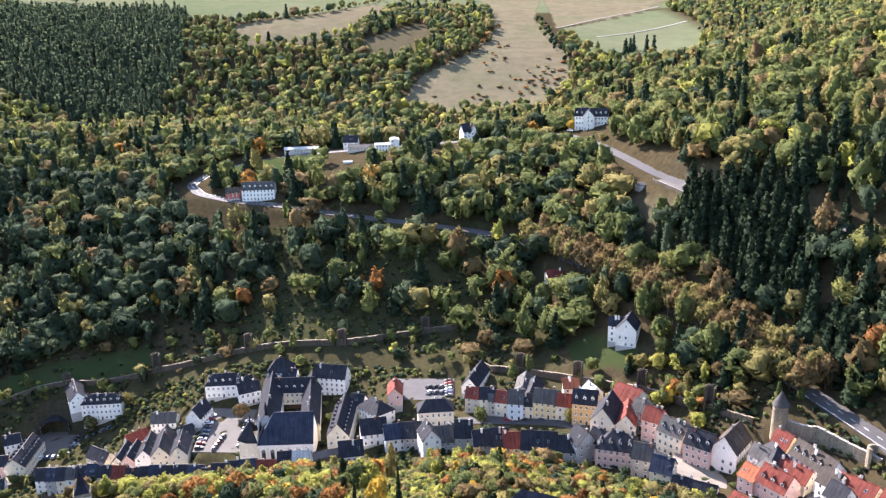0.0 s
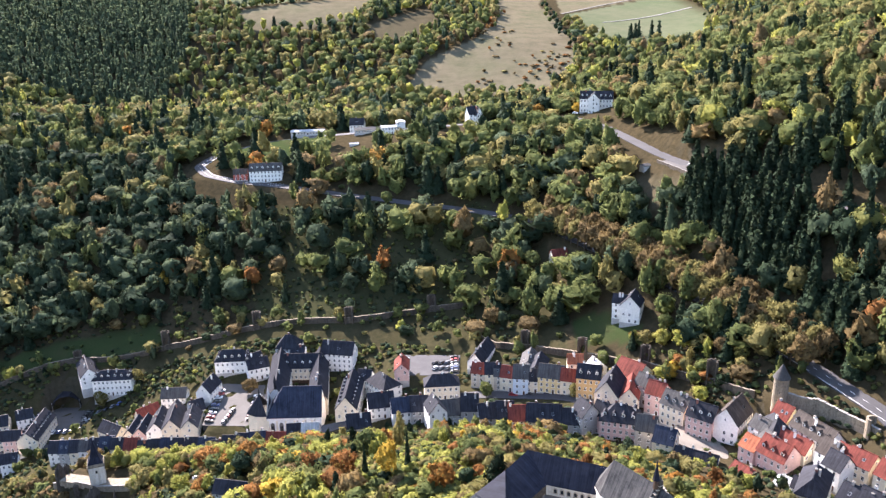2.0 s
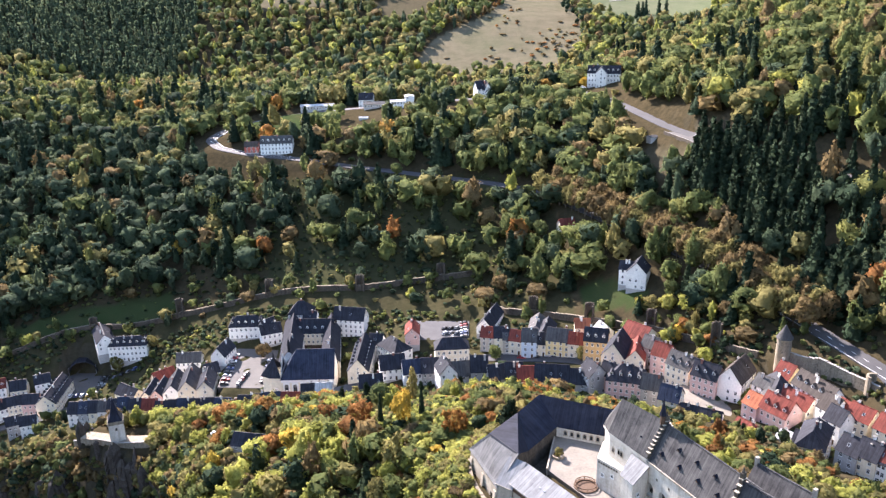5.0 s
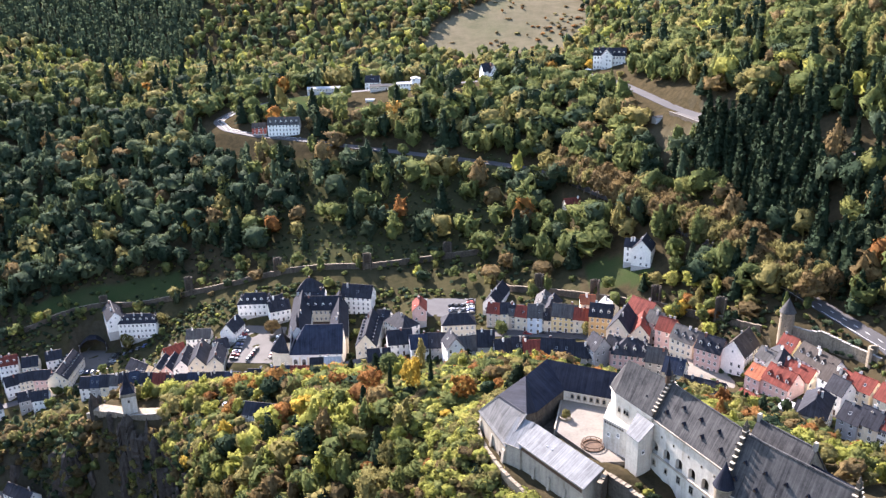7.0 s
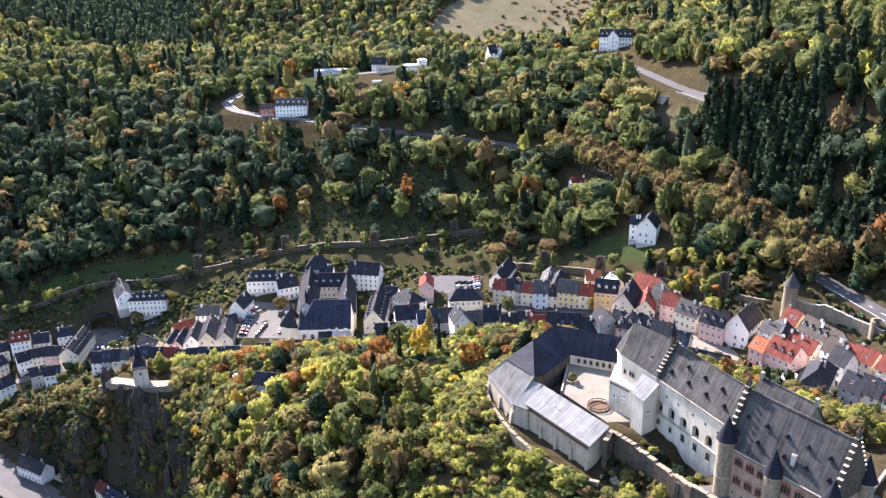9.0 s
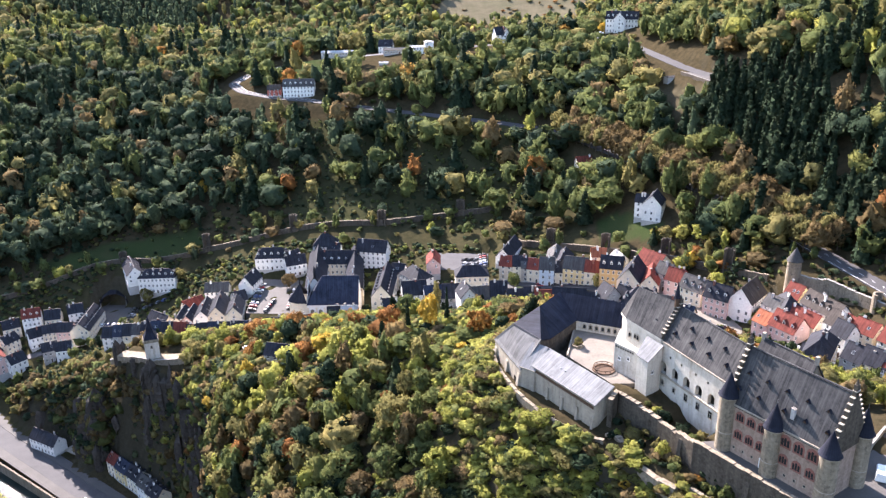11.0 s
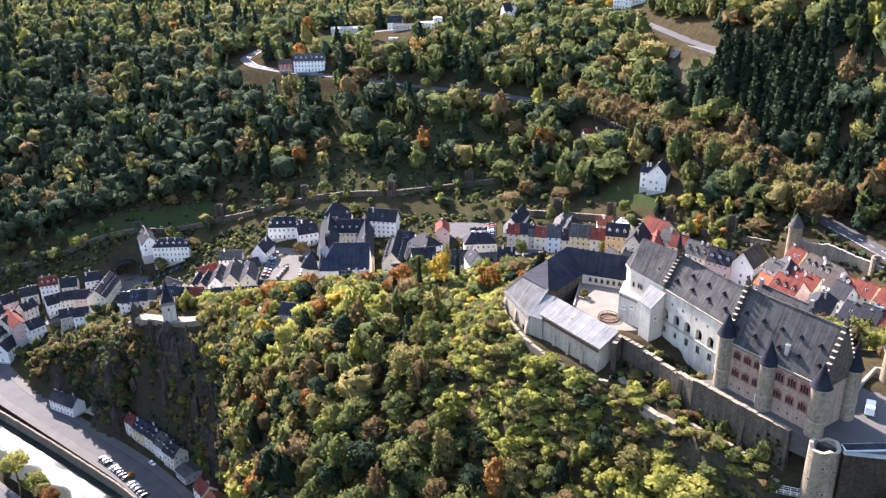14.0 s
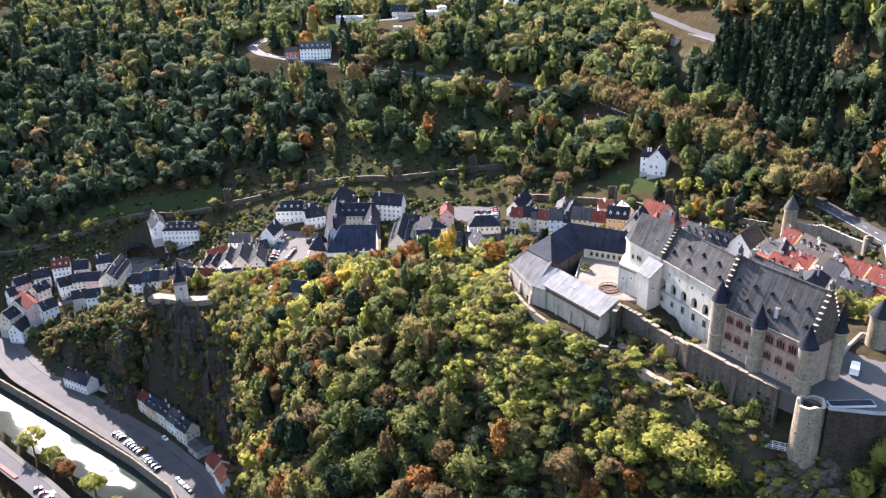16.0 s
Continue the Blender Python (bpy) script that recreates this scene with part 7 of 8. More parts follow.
wood("hillside_trees", "mixed autumn trees and shrubs on the hillside above the town", spots, 130, 0.075, 31)
wood("hillside_trees", "autumn trees on the slope above the round tower", close, 240, 0.06, 33)
px, py = scatter(-320, 60, 400, 570, 4.4, rng, lambda x, y: np.where(inside(x, y, LOW_GARDENS), 0.3, 0.85))
ok = clear_of(px, py, 6, 6) & (inside(px, py, ORCHARD) | ((py > np.interp(px, WALL_X, WALL_Y) + 20) & (py < np.interp(px, WALL_X, WALL_Y) + 52) & (px < 40)))
wood("orchard_scrub", "dark tussocks and brambles in the old orchard", grow(px[ok], py[ok], "bank", 3, 9, rng, 0.0, 1.0), 26, 0.2, 37, 1)
# shrubs on the bank between the houses and the town wall
px, py = scatter(-340, 176, 215, 480, 2.9, rng, lambda x, y: np.full(len(x), 0.85))
ok = clear_of(px, py, 7, 10) & ~in_any(px, py, [TOWN_PLAN]) & (py < np.interp(px, WALL_X, WALL_Y) + np.where(px > 100, 60, np.where(px < -190, 20, 4))) & (py > np.interp(px, (-340, -250, -128, -28, 36, 84, 118, 150, 176), (425, 446, 426, 405, 366, 325, 285, 250, 215)))
wood("bank_shrubs", "dark shrubs and brambles on the bank below the town wall", grow(px[ok], py[ok], "bank", 5, 10, rng, 0.0, 0.99), 40, 0.15, 35, 1)
px, py = scatter(-330, 150, 225, 470, 4.2, rng, lambda x, y: np.full(len(x), 0.75))
ok = clear_of(px, py, 7, 6.2) & in_any(px, py, [TOWN_PLAN])
wood("town_gardens", "dark garden shrubs and small trees between the town houses", grow(px[ok], py[ok], "bank", 4, 9, rng, 0.0, 0.93), 36, 0.17, 36, 1)
px, py = scatter(260, 420, 200, 900, 10.2, rng, lambda x, y: np.full(len(x), 0.95))
ok = in_sight(px, py) & clear_of(px, py) & ~in_any(px, py, OPEN_LAND)
wood("hill_wood", "dense green and yellowing wood on the sunlit hill", grow(px[ok], py[ok], "sunny", 11, 17, rng, 0.02, 0.03, 1.05), 130, 0.085, 41)
px, py = scatter(110, 180, 340, 485, 4.2, rng, lambda x, y: inside(x, y, SPRUCE_PLAN) * 0.95)
ok = clear_of(px, py, 5)
wood("spruce_stand", "dark spruce stand on the hillside", [(x, y, z, h, h * 1.1, "conifer", "leaf_dark") for x, y, z, h in zip(px[ok], py[ok], land(px[ok], py[ok]), rng.uniform(9, 21, ok.sum()))], 150, 0.11, 51)
# far woods
px, py = scatter(-1000, 700, 800, 1900, 12.2, rng, lambda x, y: np.where(y < 1500, 0.93, 0.06))
ok = in_sight(px, py) & ~in_any(px, py, OPEN_LAND + [FAR_SPRUCE]) & ((px < 150) | (py < 1250) | (px > 380))
wood("far_wood", "far broadleaf wood in autumn colours", grow(px[ok], py[ok], "far", 12, 19, rng, 0.04, 0.0, 0.95), 60, 0.1, 61, 1)
# hedgerows, scrub and single spruces in the fields
spots = []
for line, mats in (([(-317, 1362), (-217, 1389), (-158, 1463), (-85, 1656)], ("leaf_green", "leaf_olive")), ([(88, 1330), (60, 1190), (30, 1140)], ("leaf_green", "leaf_rust", "leaf_brown")), ([(160, 1420), (158, 1300), (160, 1177), (164, 1111), (178, 1041)], ("leaf_dark", "leaf_green", "leaf_dark")), ([(380, 1262), (330, 1070), (305, 1024), (225, 1078)], ("leaf_dark", "leaf_cool")), ([(-114, 1228), (-62, 1143), (-1, 1228)], ("leaf_green", "leaf_olive"))):
    for p, q in zip(line, line[1:]):
        for k in range(int(math.dist(p, q) / 9)):
            f, w = (k + rng.random()) / (math.dist(p, q) / 9), rng.uniform(5, 13)
            x, y = p[0] + f * (q[0] - p[0]) + rng.normal(0, 4), p[1] + f * (q[1] - p[1]) + rng.normal(0, 4)
            spots.append((x, y, ground(x, y), w, w * 0.9, "broad" if rng.random() < 0.6 else "bush", mats[int(rng.integers(len(mats)))]))
for x, y in ((239, 1121), (246, 1128), (252, 1136), (269, 1099), (236, 1112), (262, 1108)):
    spots.append((x, y, ground(x, y), rng.uniform(17, 23), 24, "conifer", "leaf_dark"))
for cx, cy, r, n in ((110, 1010, 32, 26), (130, 1070, 26, 22), (60, 1120, 14, 6), (40, 1010, 20, 5), (125, 960, 24, 16), (90, 1180, 10, 4)):
    for k in range(n):
        x, y = rng.normal(cx, r), rng.normal(cy, r)
        spots.append((x, y, ground(x, y), rng.uniform(2, 5), rng.uniform(5, 13), "bush", ("leaf_brown", "leaf_brown", "leaf_olive", "leaf_rust")[int(rng.integers(4))]))
wood("field_hedges", "hedgerows, scrub and spruces between the upland fields", [p for p in spots if p[2] > 100], 30, 0.13, 73, 1)
px, py = scatter(-900, -330, 1040, 1480, 9.2, rng, lambda x, y: inside(x, y, FAR_SPRUCE) * 0.95)
# spruces take the cool leaf instead of the dark one, as painted haze
wood("far_spruce", "far spruce forest, leaves paler and bluer in place of haze", [(x, y, z, h, h * 1.2, "conifer", "leaf_cool") for x, y, z, h in zip(px, py, land(px, py), rng.uniform(15, 21, len(px)))], 8, 0.2, 71)


# single trees: trunk and crown
CROWNS = {}


def tree(x, y, height, width, kind, mat, label, group="", z=None, cards=620, size=0.06):
    key = (kind, mat, int(tree_rng.integers(3)))
    if key not in CROWNS:
        CROWNS[key] = crown_mesh(kind, cards, size, mat, 100 + len(CROWNS))
    g = ground(x, y) if z is None else z
    t = thing("tree" if kind != "bush" else "bush", pose(x, y, g - 0.1, 0, 0, float(tree_rng.uniform(0, 360))), label, "tree" if kind != "bush" else "bush", group)
    c = part("crown", CROWNS[key], t)
    c.scale = (width, width, height)
    if kind != "bush":
        k = part("trunk", TRUNKS[len(CROWNS) % 3], t)
        k.scale = (width, width, height)
    return t


SAY = {"leaf_green": "green", "leaf_lime": "fresh yellow-green", "leaf_olive": "olive-brown", "leaf_dark": "dark green", "leaf_brown": "russet brown", "leaf_rust": "rust-coloured", "leaf_orange": "bright orange", "leaf_red": "red", "leaf_yellow": "golden yellow"}
CREST_X, CREST_Y = (-170, -110, -60, -25, 10, 60, 110), (285, 262, 236, 214, 200, 190, 150)
# the castle's own slope: the stretch below the walls as single trees, the rest as one wood
px, py = scatter(-172, 110, 10, 345, 3.9, rng, lambda x, y: np.full(len(x), 0.95))
ok = clear_of(px, py, 7, 6.0) & ~in_any(px, py, [CASTLE_PLAN, TOWN_PLAN])
ok &= ~((px > 60) & (py > 180) & (py < 200) & (px > 100)) & (py > -0.6 * px - 20)
seen = py[ok] > 118 - 0.75 * (px[ok] + 30)
# below about 112 m the darker mix also stands in for the slope's shade
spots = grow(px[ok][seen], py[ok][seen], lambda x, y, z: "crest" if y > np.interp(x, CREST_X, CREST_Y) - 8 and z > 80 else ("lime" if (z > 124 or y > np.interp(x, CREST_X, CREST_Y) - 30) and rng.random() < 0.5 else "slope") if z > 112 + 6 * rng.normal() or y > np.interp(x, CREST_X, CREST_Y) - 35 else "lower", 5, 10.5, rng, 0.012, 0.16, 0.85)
below = grow(px[ok][~seen][::5], py[ok][~seen][::5], "slope", 10, 15, rng, 0.02, 0.05)
wood("valley_wood", "autumn wood down in the valley below the castle", below, 60, 0.12, 91)
spots = [s[:3] + (s[3] * 0.72, s[4] * 0.85) + s[5:] if s[1] > np.interp(s[0], CREST_X, CREST_Y) else s for s in spots if s[2] < 50 or math.hypot(s[0] + 155, (s[1] - 311) * 1.3) > 21]
spots = [s if s[2] > 118 else s[:3] + (s[3] * 1.3, s[4] * 1.3) + s[5:] for s in spots if s[2] > 118 or s[0] < -96 or rng.random() < 0.66]
spots = [s[:3] + (s[3] * 0.7, s[4] * 0.85) + s[5:] if s[0] > 30 and s[1] > 130 and s[1] < 290 else s for s in spots if not (s[0] > 62 and s[1] > 215) or rng.random() < 0.55]
FOOT_LINE = [(-6, 183), (-7, 172), (-5.6, 167.5), (1.6, 151.4), (10.4, 140.8), (19.4, 130.6), (24, 127), (31, 118), (36, 111.4), (43, 104.6), (49, 98.4), (52, 93)]
near_foot = near_line(np.array([s[0] for s in spots]), np.array([s[1] for s in spots]), FOOT_LINE)[0]
spots = [s if d > 15 else s[:3] + ((s[3] * 0.5, s[4] * 0.9, "bush", s[6]) if s[0] < 18 else (s[3] * 0.36, s[4] * 0.9, "bush", s[6]) if d < 6.5 else (s[3] * 0.85, s[4] * 1.15, s[5], "leaf_lime" if rng.random() < 0.35 else s[6])) for s, d in zip(spots, near_foot)]
spots = [s[:6] + ("leaf_brown" if s[0] < -160 and s[2] < 62 and rng.random() < 0.65 else s[6],) for s in spots]
CLEARING = [(-38, 231), (-27, 243), (-16, 315), (1, 220), (2, 177), (-12, 183), (-26, 200)]
open_spot = inside(np.array([s[0] for s in spots]), np.array([s[1] for s in spots]), CLEARING)
spots = [s[:3] + (s[3] * 0.42, s[4] * 0.8, "bush", "leaf_lime" if s[6] in ("leaf_olive", "leaf_lime") else "leaf_green") if o else s for s, o in zip(spots, open_spot)]
spots = [s for s in spots if not (abs(s[0] + 80) < 9 and 238 < s[1] < 258) and not (abs(s[0] + 105) < 9 and 272 < s[1] < 294)]
spots.sort(key=lambda s: (s[0] - 2) ** 2 + (s[1] - 128) ** 2)
for x, y, z, h, w, kind, mat in spots[:290]:
    tree(x, y, h, w, kind, mat, f"{SAY[mat]} autumn {'shrub' if kind == 'bush' else 'tree'} on the steep castle slope", "trees of the castle slope", z)
wood("castle_wood", "dense autumn trees and shrubs on the steep castle slope", spots[290:], 190, 0.075, 81)
px, py = scatter(-150, 70, 80, 300, 2.4, rng, lambda x, y: np.full(len(x), 0.7))
ok = clear_of(px, py, 7, 5) & ~in_any(px, py, [CASTLE_PLAN, TOWN_PLAN]) & (py > 118 - 0.75 * (px + 30))
# low growth takes the same shade-darkened mix further down
low_growth = grow(px[ok], py[ok], lambda x, y, z: ("lime" if z > 122 and rng.random() < 0.75 else "slope") if z > 112 else "lower", 6, 12, rng, 0.0, 1.0)
low_growth = [p[:3] + (p[3] * 0.65, p[4] * 0.8) + p[5:] if p[0] > 18 and p[2] > 130 else p for p in low_growth]
wood("undergrowth", "bright brambles, saplings and shrubs below the castle walls", [s for s in low_growth if s[2] > 116], 50, 0.15, 84, 1)
wood("undergrowth", "brambles and saplings between the slope's trees", [s for s in low_growth if s[2] <= 116], 26, 0.2, 83, 1)

# trees that stand out
for x, y, h, w, kind, mat, label in (
    (-5, 202, 10, 8.5, "broad", "leaf_orange", "glowing orange maple beside the castle"),
    (-21, 215, 12, 8, "broad", "leaf_yellow", "golden yellow tree on the ridge"),
    (-35, 224, 11, 9, "broad", "leaf_rust", "rust-coloured tree on the ridge"),
    (-47, 239, 11, 9, "broad", "leaf_rust", "rust-coloured tree on the ridge"),
    (-77, 275, 11, 10, "broad", "leaf_rust", "rust-orange tree on the ridge"),
    (-85, 279, 9, 9, "broad", "leaf_orange", "orange tree on the ridge above the town"),
    (-97, 287, 11, 11, "broad", "leaf_rust", "broad rust-coloured tree above the town"),
    (-67, 274, 10, 9, "broad", "leaf_lime", "yellow-green tree on the ridge"),
    (-59, 258, 9, 9, "broad", "leaf_green", "rounded green tree on the ridge"),
    (-116, 301, 9, 10, "broad", "leaf_lime", "bright lime-green tree on the ridge"),
    (-127, 300, 9, 9, "broad", "leaf_olive", "half-bare olive tree beside the belfry"),
    (-107, 282, 9, 9, "broad", "leaf_lime", "yellow-green tree on the ridge edge"),
    (-50, 290, 11, 6, "tall", "leaf_dark", "dark upright tree on the ridge"),
    (-37, 263, 13, 7, "tall", "leaf_dark", "dark upright tree on the ridge"),
    (-28, 220, 12, 5, "conifer", "leaf_dark", "slim dark conifer on the ridge"),
    (-15, 220, 13, 5, "conifer", "leaf_dark", "slim dark conifer on the ridge"),
    (-20, 262, 16, 7, "tall", "leaf_olive", "tall slender half-bare tree on the ridge"),
    (-30, 247, 12, 9, "broad", "leaf_green", "deep green tree on the ridge"),
    (-39, 488, 7, 6, "broad", "leaf_red", "bright red maple in the orchard"),
    (-50, 490, 8, 7, "broad", "leaf_orange", "pale orange tree in the orchard"),
    (4, 464, 8, 7, "broad", "leaf_orange", "orange tree on the orchard's edge"),
    (55, 410, 13, 11, "broad", "leaf_orange", "large orange-brown tree on the slope"),
    (22, 418, 11, 11, "broad", "leaf_brown", "round pale brown tree above the wall"),
    (-195, 532, 12, 13, "broad", "leaf_orange", "broad rust-orange tree on the wooded slope"),
    (-186, 520, 11, 10, "broad", "leaf_yellow", "yellow tree on the wooded slope"),
    (-120, 520, 16, 6, "tall", "leaf_lime", "slim yellow-green poplar in the orchard"),
    (97, 637, 9, 7, "broad", "leaf_yellow", "golden yellow tree beside the white manor"),
    (104, 700, 16, 15, "broad", "leaf_yellow", "large yellow tree behind the manor"),
    (-226, 281, 15, 14, "broad", "leaf_lime", "yellow-green tree on the river bank"),
    (-215, 276, 14, 13, "broad", "leaf_lime", "yellow-green tree on the river bank"),
    (-203, 266, 6.5, 11, "bush", "leaf_rust", "reddish bush on the river bank"),
    (-210, 271, 6, 9, "bush", "leaf_olive", "olive bush on the river bank"),
    (-183, 250, 11, 13, "broad", "leaf_lime", "fresh green tree on the river bank"),
    (-173, 243, 6, 9, "bush", "leaf_olive", "olive bush on the river bank"),
    (-171, 281.5, 3.5, 4, "bush", "leaf_orange", "orange bush on the quay"),
    (-196, 296, 5, 4.5, "bush", "leaf_olive", "bush growing from the quay wall"),
    (15, 350, 8, 8, "broad", "leaf_green", "round green street tree beside the houses"),
    (54, 341, 8, 7, "broad", "leaf_olive", "round street tree beside the houses"),
    (-205, 442, 10, 10, "broad", "leaf_olive", "olive tree on the square"),
    (-214, 424, 7, 6, "broad", "leaf_green", "small green tree on the square"),
    (109.2, 278.6, 6, 6.5, "broad", "leaf_lime", "bright green street tree on the plaza"),
    (-185, 452, 9, 8, "broad", "leaf_olive", "tree behind the town house"),
    (-106, 398, 9, 8, "broad", "leaf_brown", "brown tree beside the friary"),
    (21, 169.2, 3.5, 2.6, "bush", "leaf_olive", "small shrub in the court's planter ring"),
    (44, 141, 5, 4, "bush", "leaf_green", "shrub below the white hall"),
    (36.5, 136, 5, 5, "bush", "leaf_dark", "dark shrub in the garden below the hall"),
    (39.5, 130.5, 4, 5, "bush", "leaf_dark", "dark shrub in the garden below the hall"),
    (41.0, 125.5, 3.5, 4, "bush", "leaf_green", "green shrub in the garden below the hall"),
    (34.0, 124.5, 4.5, 4, "bush", "leaf_lime", "bright shrub between the castle walls"),
    (44.0, 110.0, 6, 4, "bush", "leaf_green", "ivy and shrubs against the terrace wall"),
    (50.5, 101.5, 7, 4.5, "bush", "leaf_green", "ivy and shrubs against the terrace wall"),
    (29.5, 132, 3.5, 5, "bush", "leaf_olive", "dry shrubs in the walled garden"),
):
    tree(x, y, h, w, kind, mat, label, z=148.8 if (x, y) == (21, 169.2) else None)
# the avenue along the road up from the round tower
along = [p for p in LOWER_ROAD if p[0] > 40 and p[2] < 125]
for a, b in zip(along, along[1:]):
    n = int(math.dist(a[:2], b[:2]) / 6.0)
    for i in range(n):
        f = (i + 0.5) / n
        dx, dy = (b[0] - a[0]) / math.dist(a[:2], b[:2]), (b[1] - a[1]) / math.dist(a[:2], b[:2])
        if a[1] < 290:
            continue
        for side in (5.5, -6.5):
            mat = ("leaf_brown", "leaf_brown", "leaf_olive")[int(tree_rng.integers(3))]
            tree(a[0] + f * (b[0] - a[0]) - dy * side, a[1] + f * (b[1] - a[1]) + dx * side, 13.5 + 3.5 * float(tree_rng.random()), 10 + 3 * float(tree_rng.random()), "broad", mat, f"{SAY[mat]} avenue tree beside the hillside road", "avenue trees")
# rounded garden trees below the villa
for x, y, h, w, mat in ((90, 360, 7, 9, "leaf_olive"), (96, 355, 8, 10, "leaf_lime"), (103, 347, 9, 12, "leaf_lime"), (110, 340, 9, 12, "leaf_olive"), (116, 331, 8, 10, "leaf_brown"), (99, 362, 10, 8, "leaf_green"), (121, 322, 7, 8, "leaf_green"), (86, 365, 5, 7, "leaf_rust")):
    tree(x, y, h, w, "broad", mat, f"{SAY[mat]} garden tree between villa and town wall", "garden trees")
# dark trees on the bank above the road, past the round tower
ROADSIDE = [(140, 322), (150, 334), (188, 330), (196, 262), (170, 262), (152, 292)]
px, py = scatter(136, 200, 255, 340, 5.0, rng, lambda x, y: inside(x, y, ROADSIDE) * 0.95)
ok = clear_of(px, py, 5)
wood("roadside_trees", "dark trees and tangled shrubs above the road", [s[:3] + (s[3], s[4], s[5], "leaf_dark" if rng.random() < 0.4 else s[6]) for s in grow(px[ok], py[ok], "right", 8, 14, rng, 0.22, 0.25)], 160, 0.07, 34)

# shrubs and small trees that cling to the cliff above the river
px, py = scatter(-290, -96, 190, 400, 2.8, rng, lambda x, y: np.full(len(x), 0.85))
qx, qy = scatter(-225, -100, 220, 365, 1.6, rng, lambda x, y: np.full(len(x), 0.8))
def steep_fall(x, y):
    return np.hypot(land(x + 1, y) - land(x - 1, y), land(x, y + 1) - land(x, y - 1)) / 2


steep = steep_fall(qx, qy) > 1.0
px, py = np.concatenate((px, qx[steep])), np.concatenate((py, qy[steep]))
z = land(px, py)
ok = (near_line(px, py, QUAY_ROAD)[0] > 9.5) & (near_line(px, py, RIVER)[0] > 26) & (z > 3) & (py > np.interp(px, (-290, -245, -200, -150, -96), (358, 318, 300, 255, 190))) & (py < np.interp(px, (-290, -245, -200, -150, -96), (392, 376, 354, 312, 270))) & (near_line(px, py, STREET)[0] > 8) & ~((np.abs(px + 156) < 24) & (z > 55))
for hx, hy in HOUSES_XY:
    ok &= np.hypot(px - hx, py - hy) > 6.0
qx, qy = scatter(-232, -104, 225, 365, 1.0, rng, lambda x, y: np.full(len(x), 0.9))
qz = land(qx, qy)
hung = (steep_fall(qx, qy) > 1.5) & (qz > 5) & (qz < 64) & (near_line(qx, qy, QUAY_ROAD)[0] > 9.5) & ~((np.abs(qx + 156) < 24) & (qz > 57))
for hx, hy in HOUSES_XY:
    hung &= np.hypot(qx - hx, qy - hy) > 6.0
hang = [(x, y, g - 0.6, rng.uniform(1.2, 3.2), rng.uniform(1.8, 3.8), "bush", pick("brown" if rng.random() < 0.55 else "bank", rng)) for x, y, g in zip(qx[hung], qy[hung], qz[hung]) if math.sin(x * 0.45 + y * 0.2) + math.sin(g * 0.33 + x * 0.1) + rng.normal(0, 0.6) > -0.7]
wood("cliff_ivy", "ivy and dry scrub hanging on the steep rock face", hang, 34, 0.18, 93, 1)
wood("cliff_shrubs", "dark shrubs and small trees clinging to the cliff", grow(px[ok], py[ok], lambda x, y, z: "brown" if rng.random() < (0.75 if z > 42 and x < -165 else 0.5) else "bank", 4, 9, rng, 0.0, 0.5), 44, 0.15, 95, 1)
FACE = [(-207, 336), (-190, 340), (-163, 322), (-156, 300), (-172, 303), (-196, 318)]
px, py = scatter(-210, -150, 296, 344, 1.9, rng, lambda x, y: inside(x, y, FACE) * 0.85)
ok = (near_line(px, py, QUAY_ROAD)[0] > 10) & (land(px, py) < 52)
for hx, hy in HOUSES_XY:
    ok &= np.hypot(px - hx, py - hy) > 7.0
wood("cliff_thicket", "dark thicket of bare and leafy shrubs low on the cliff", grow(px[ok], py[ok], lambda x, y, z: "brown" if rng.random() < 0.4 else "bank", 3.5, 8, rng, 0.0, 0.3), 46, 0.15, 96, 1)
# shrubs along the foot of the castle walls
px, py = scatter(-14, 62, 82, 190, 1.9, rng, lambda x, y: np.full(len(x), 0.9))
foot_line = [(-4, 183), (-5, 172), (-4, 166), (1.0, 151), (9.6, 139.4), (19.4, 130.6), (24, 127), (31, 118), (36, 111.4), (43, 104.6), (49, 98.4), (52, 93)]
d = near_line(px, py, foot_line)[0]
ok = (d < 9) & ~in_any(px, py, [[(-1.5, 181), (-2.6, 173), (-1.7, 166), (0.0, 160), (3.1, 152), (7.4, 144), (11.6, 139), (18.4, 132.6), (22, 130.4), (27, 126), (34, 114.5), (52, 95.5), (95, 84), (60, 160), (14, 190)]])
wood("wall_foot_shrubs", "yellowing shrubs at the foot of the castle walls", [p if p[0] < 20 else p[:3] + (p[3] * 0.6, p[4] * 0.8) + p[5:] for p in grow(px[ok], py[ok], "lime", 8, 13, rng, 0.0, 1.0, 0.6)], 120, 0.1, 97)
px, py = scatter(22, 54, 96, 142, 1.6, rng, lambda x, y: np.full(len(x), 0.6))
ledge = [(26.5, 134), (30, 128), (34, 121), (38, 115.5), (45, 109), (50, 102.5)]
ok = (near_line(px, py, ledge)[0] < 2.6) | (near_line(px, py, [(33.5, 138.5), (38.5, 130), (43.5, 121.5)])[0] < 2.4)
wood("ledge_shrubs", "brambles and weeds on the ledges between the castle walls", grow(px[ok], py[ok], "slope", 4, 8, rng, 0.0, 1.0), 60, 0.17, 99, 1)
# ivy on the terrace wall
spots = []
for k in range(46):
    f = rng.uniform(0.05, 1.0)
    x, y = 40.0 + 14.6 * f - 0.8 * 0.9, 119.4 - 19.8 * f - 0.59 * 0.9
    spots.append((x, y, rng.uniform(141.5, 149.5 if f > 0.55 else 146.5), rng.uniform(1.2, 2.6), rng.uniform(1.4, 2.4), "bush", "leaf_green" if rng.random() < 0.6 else "leaf_dark"))
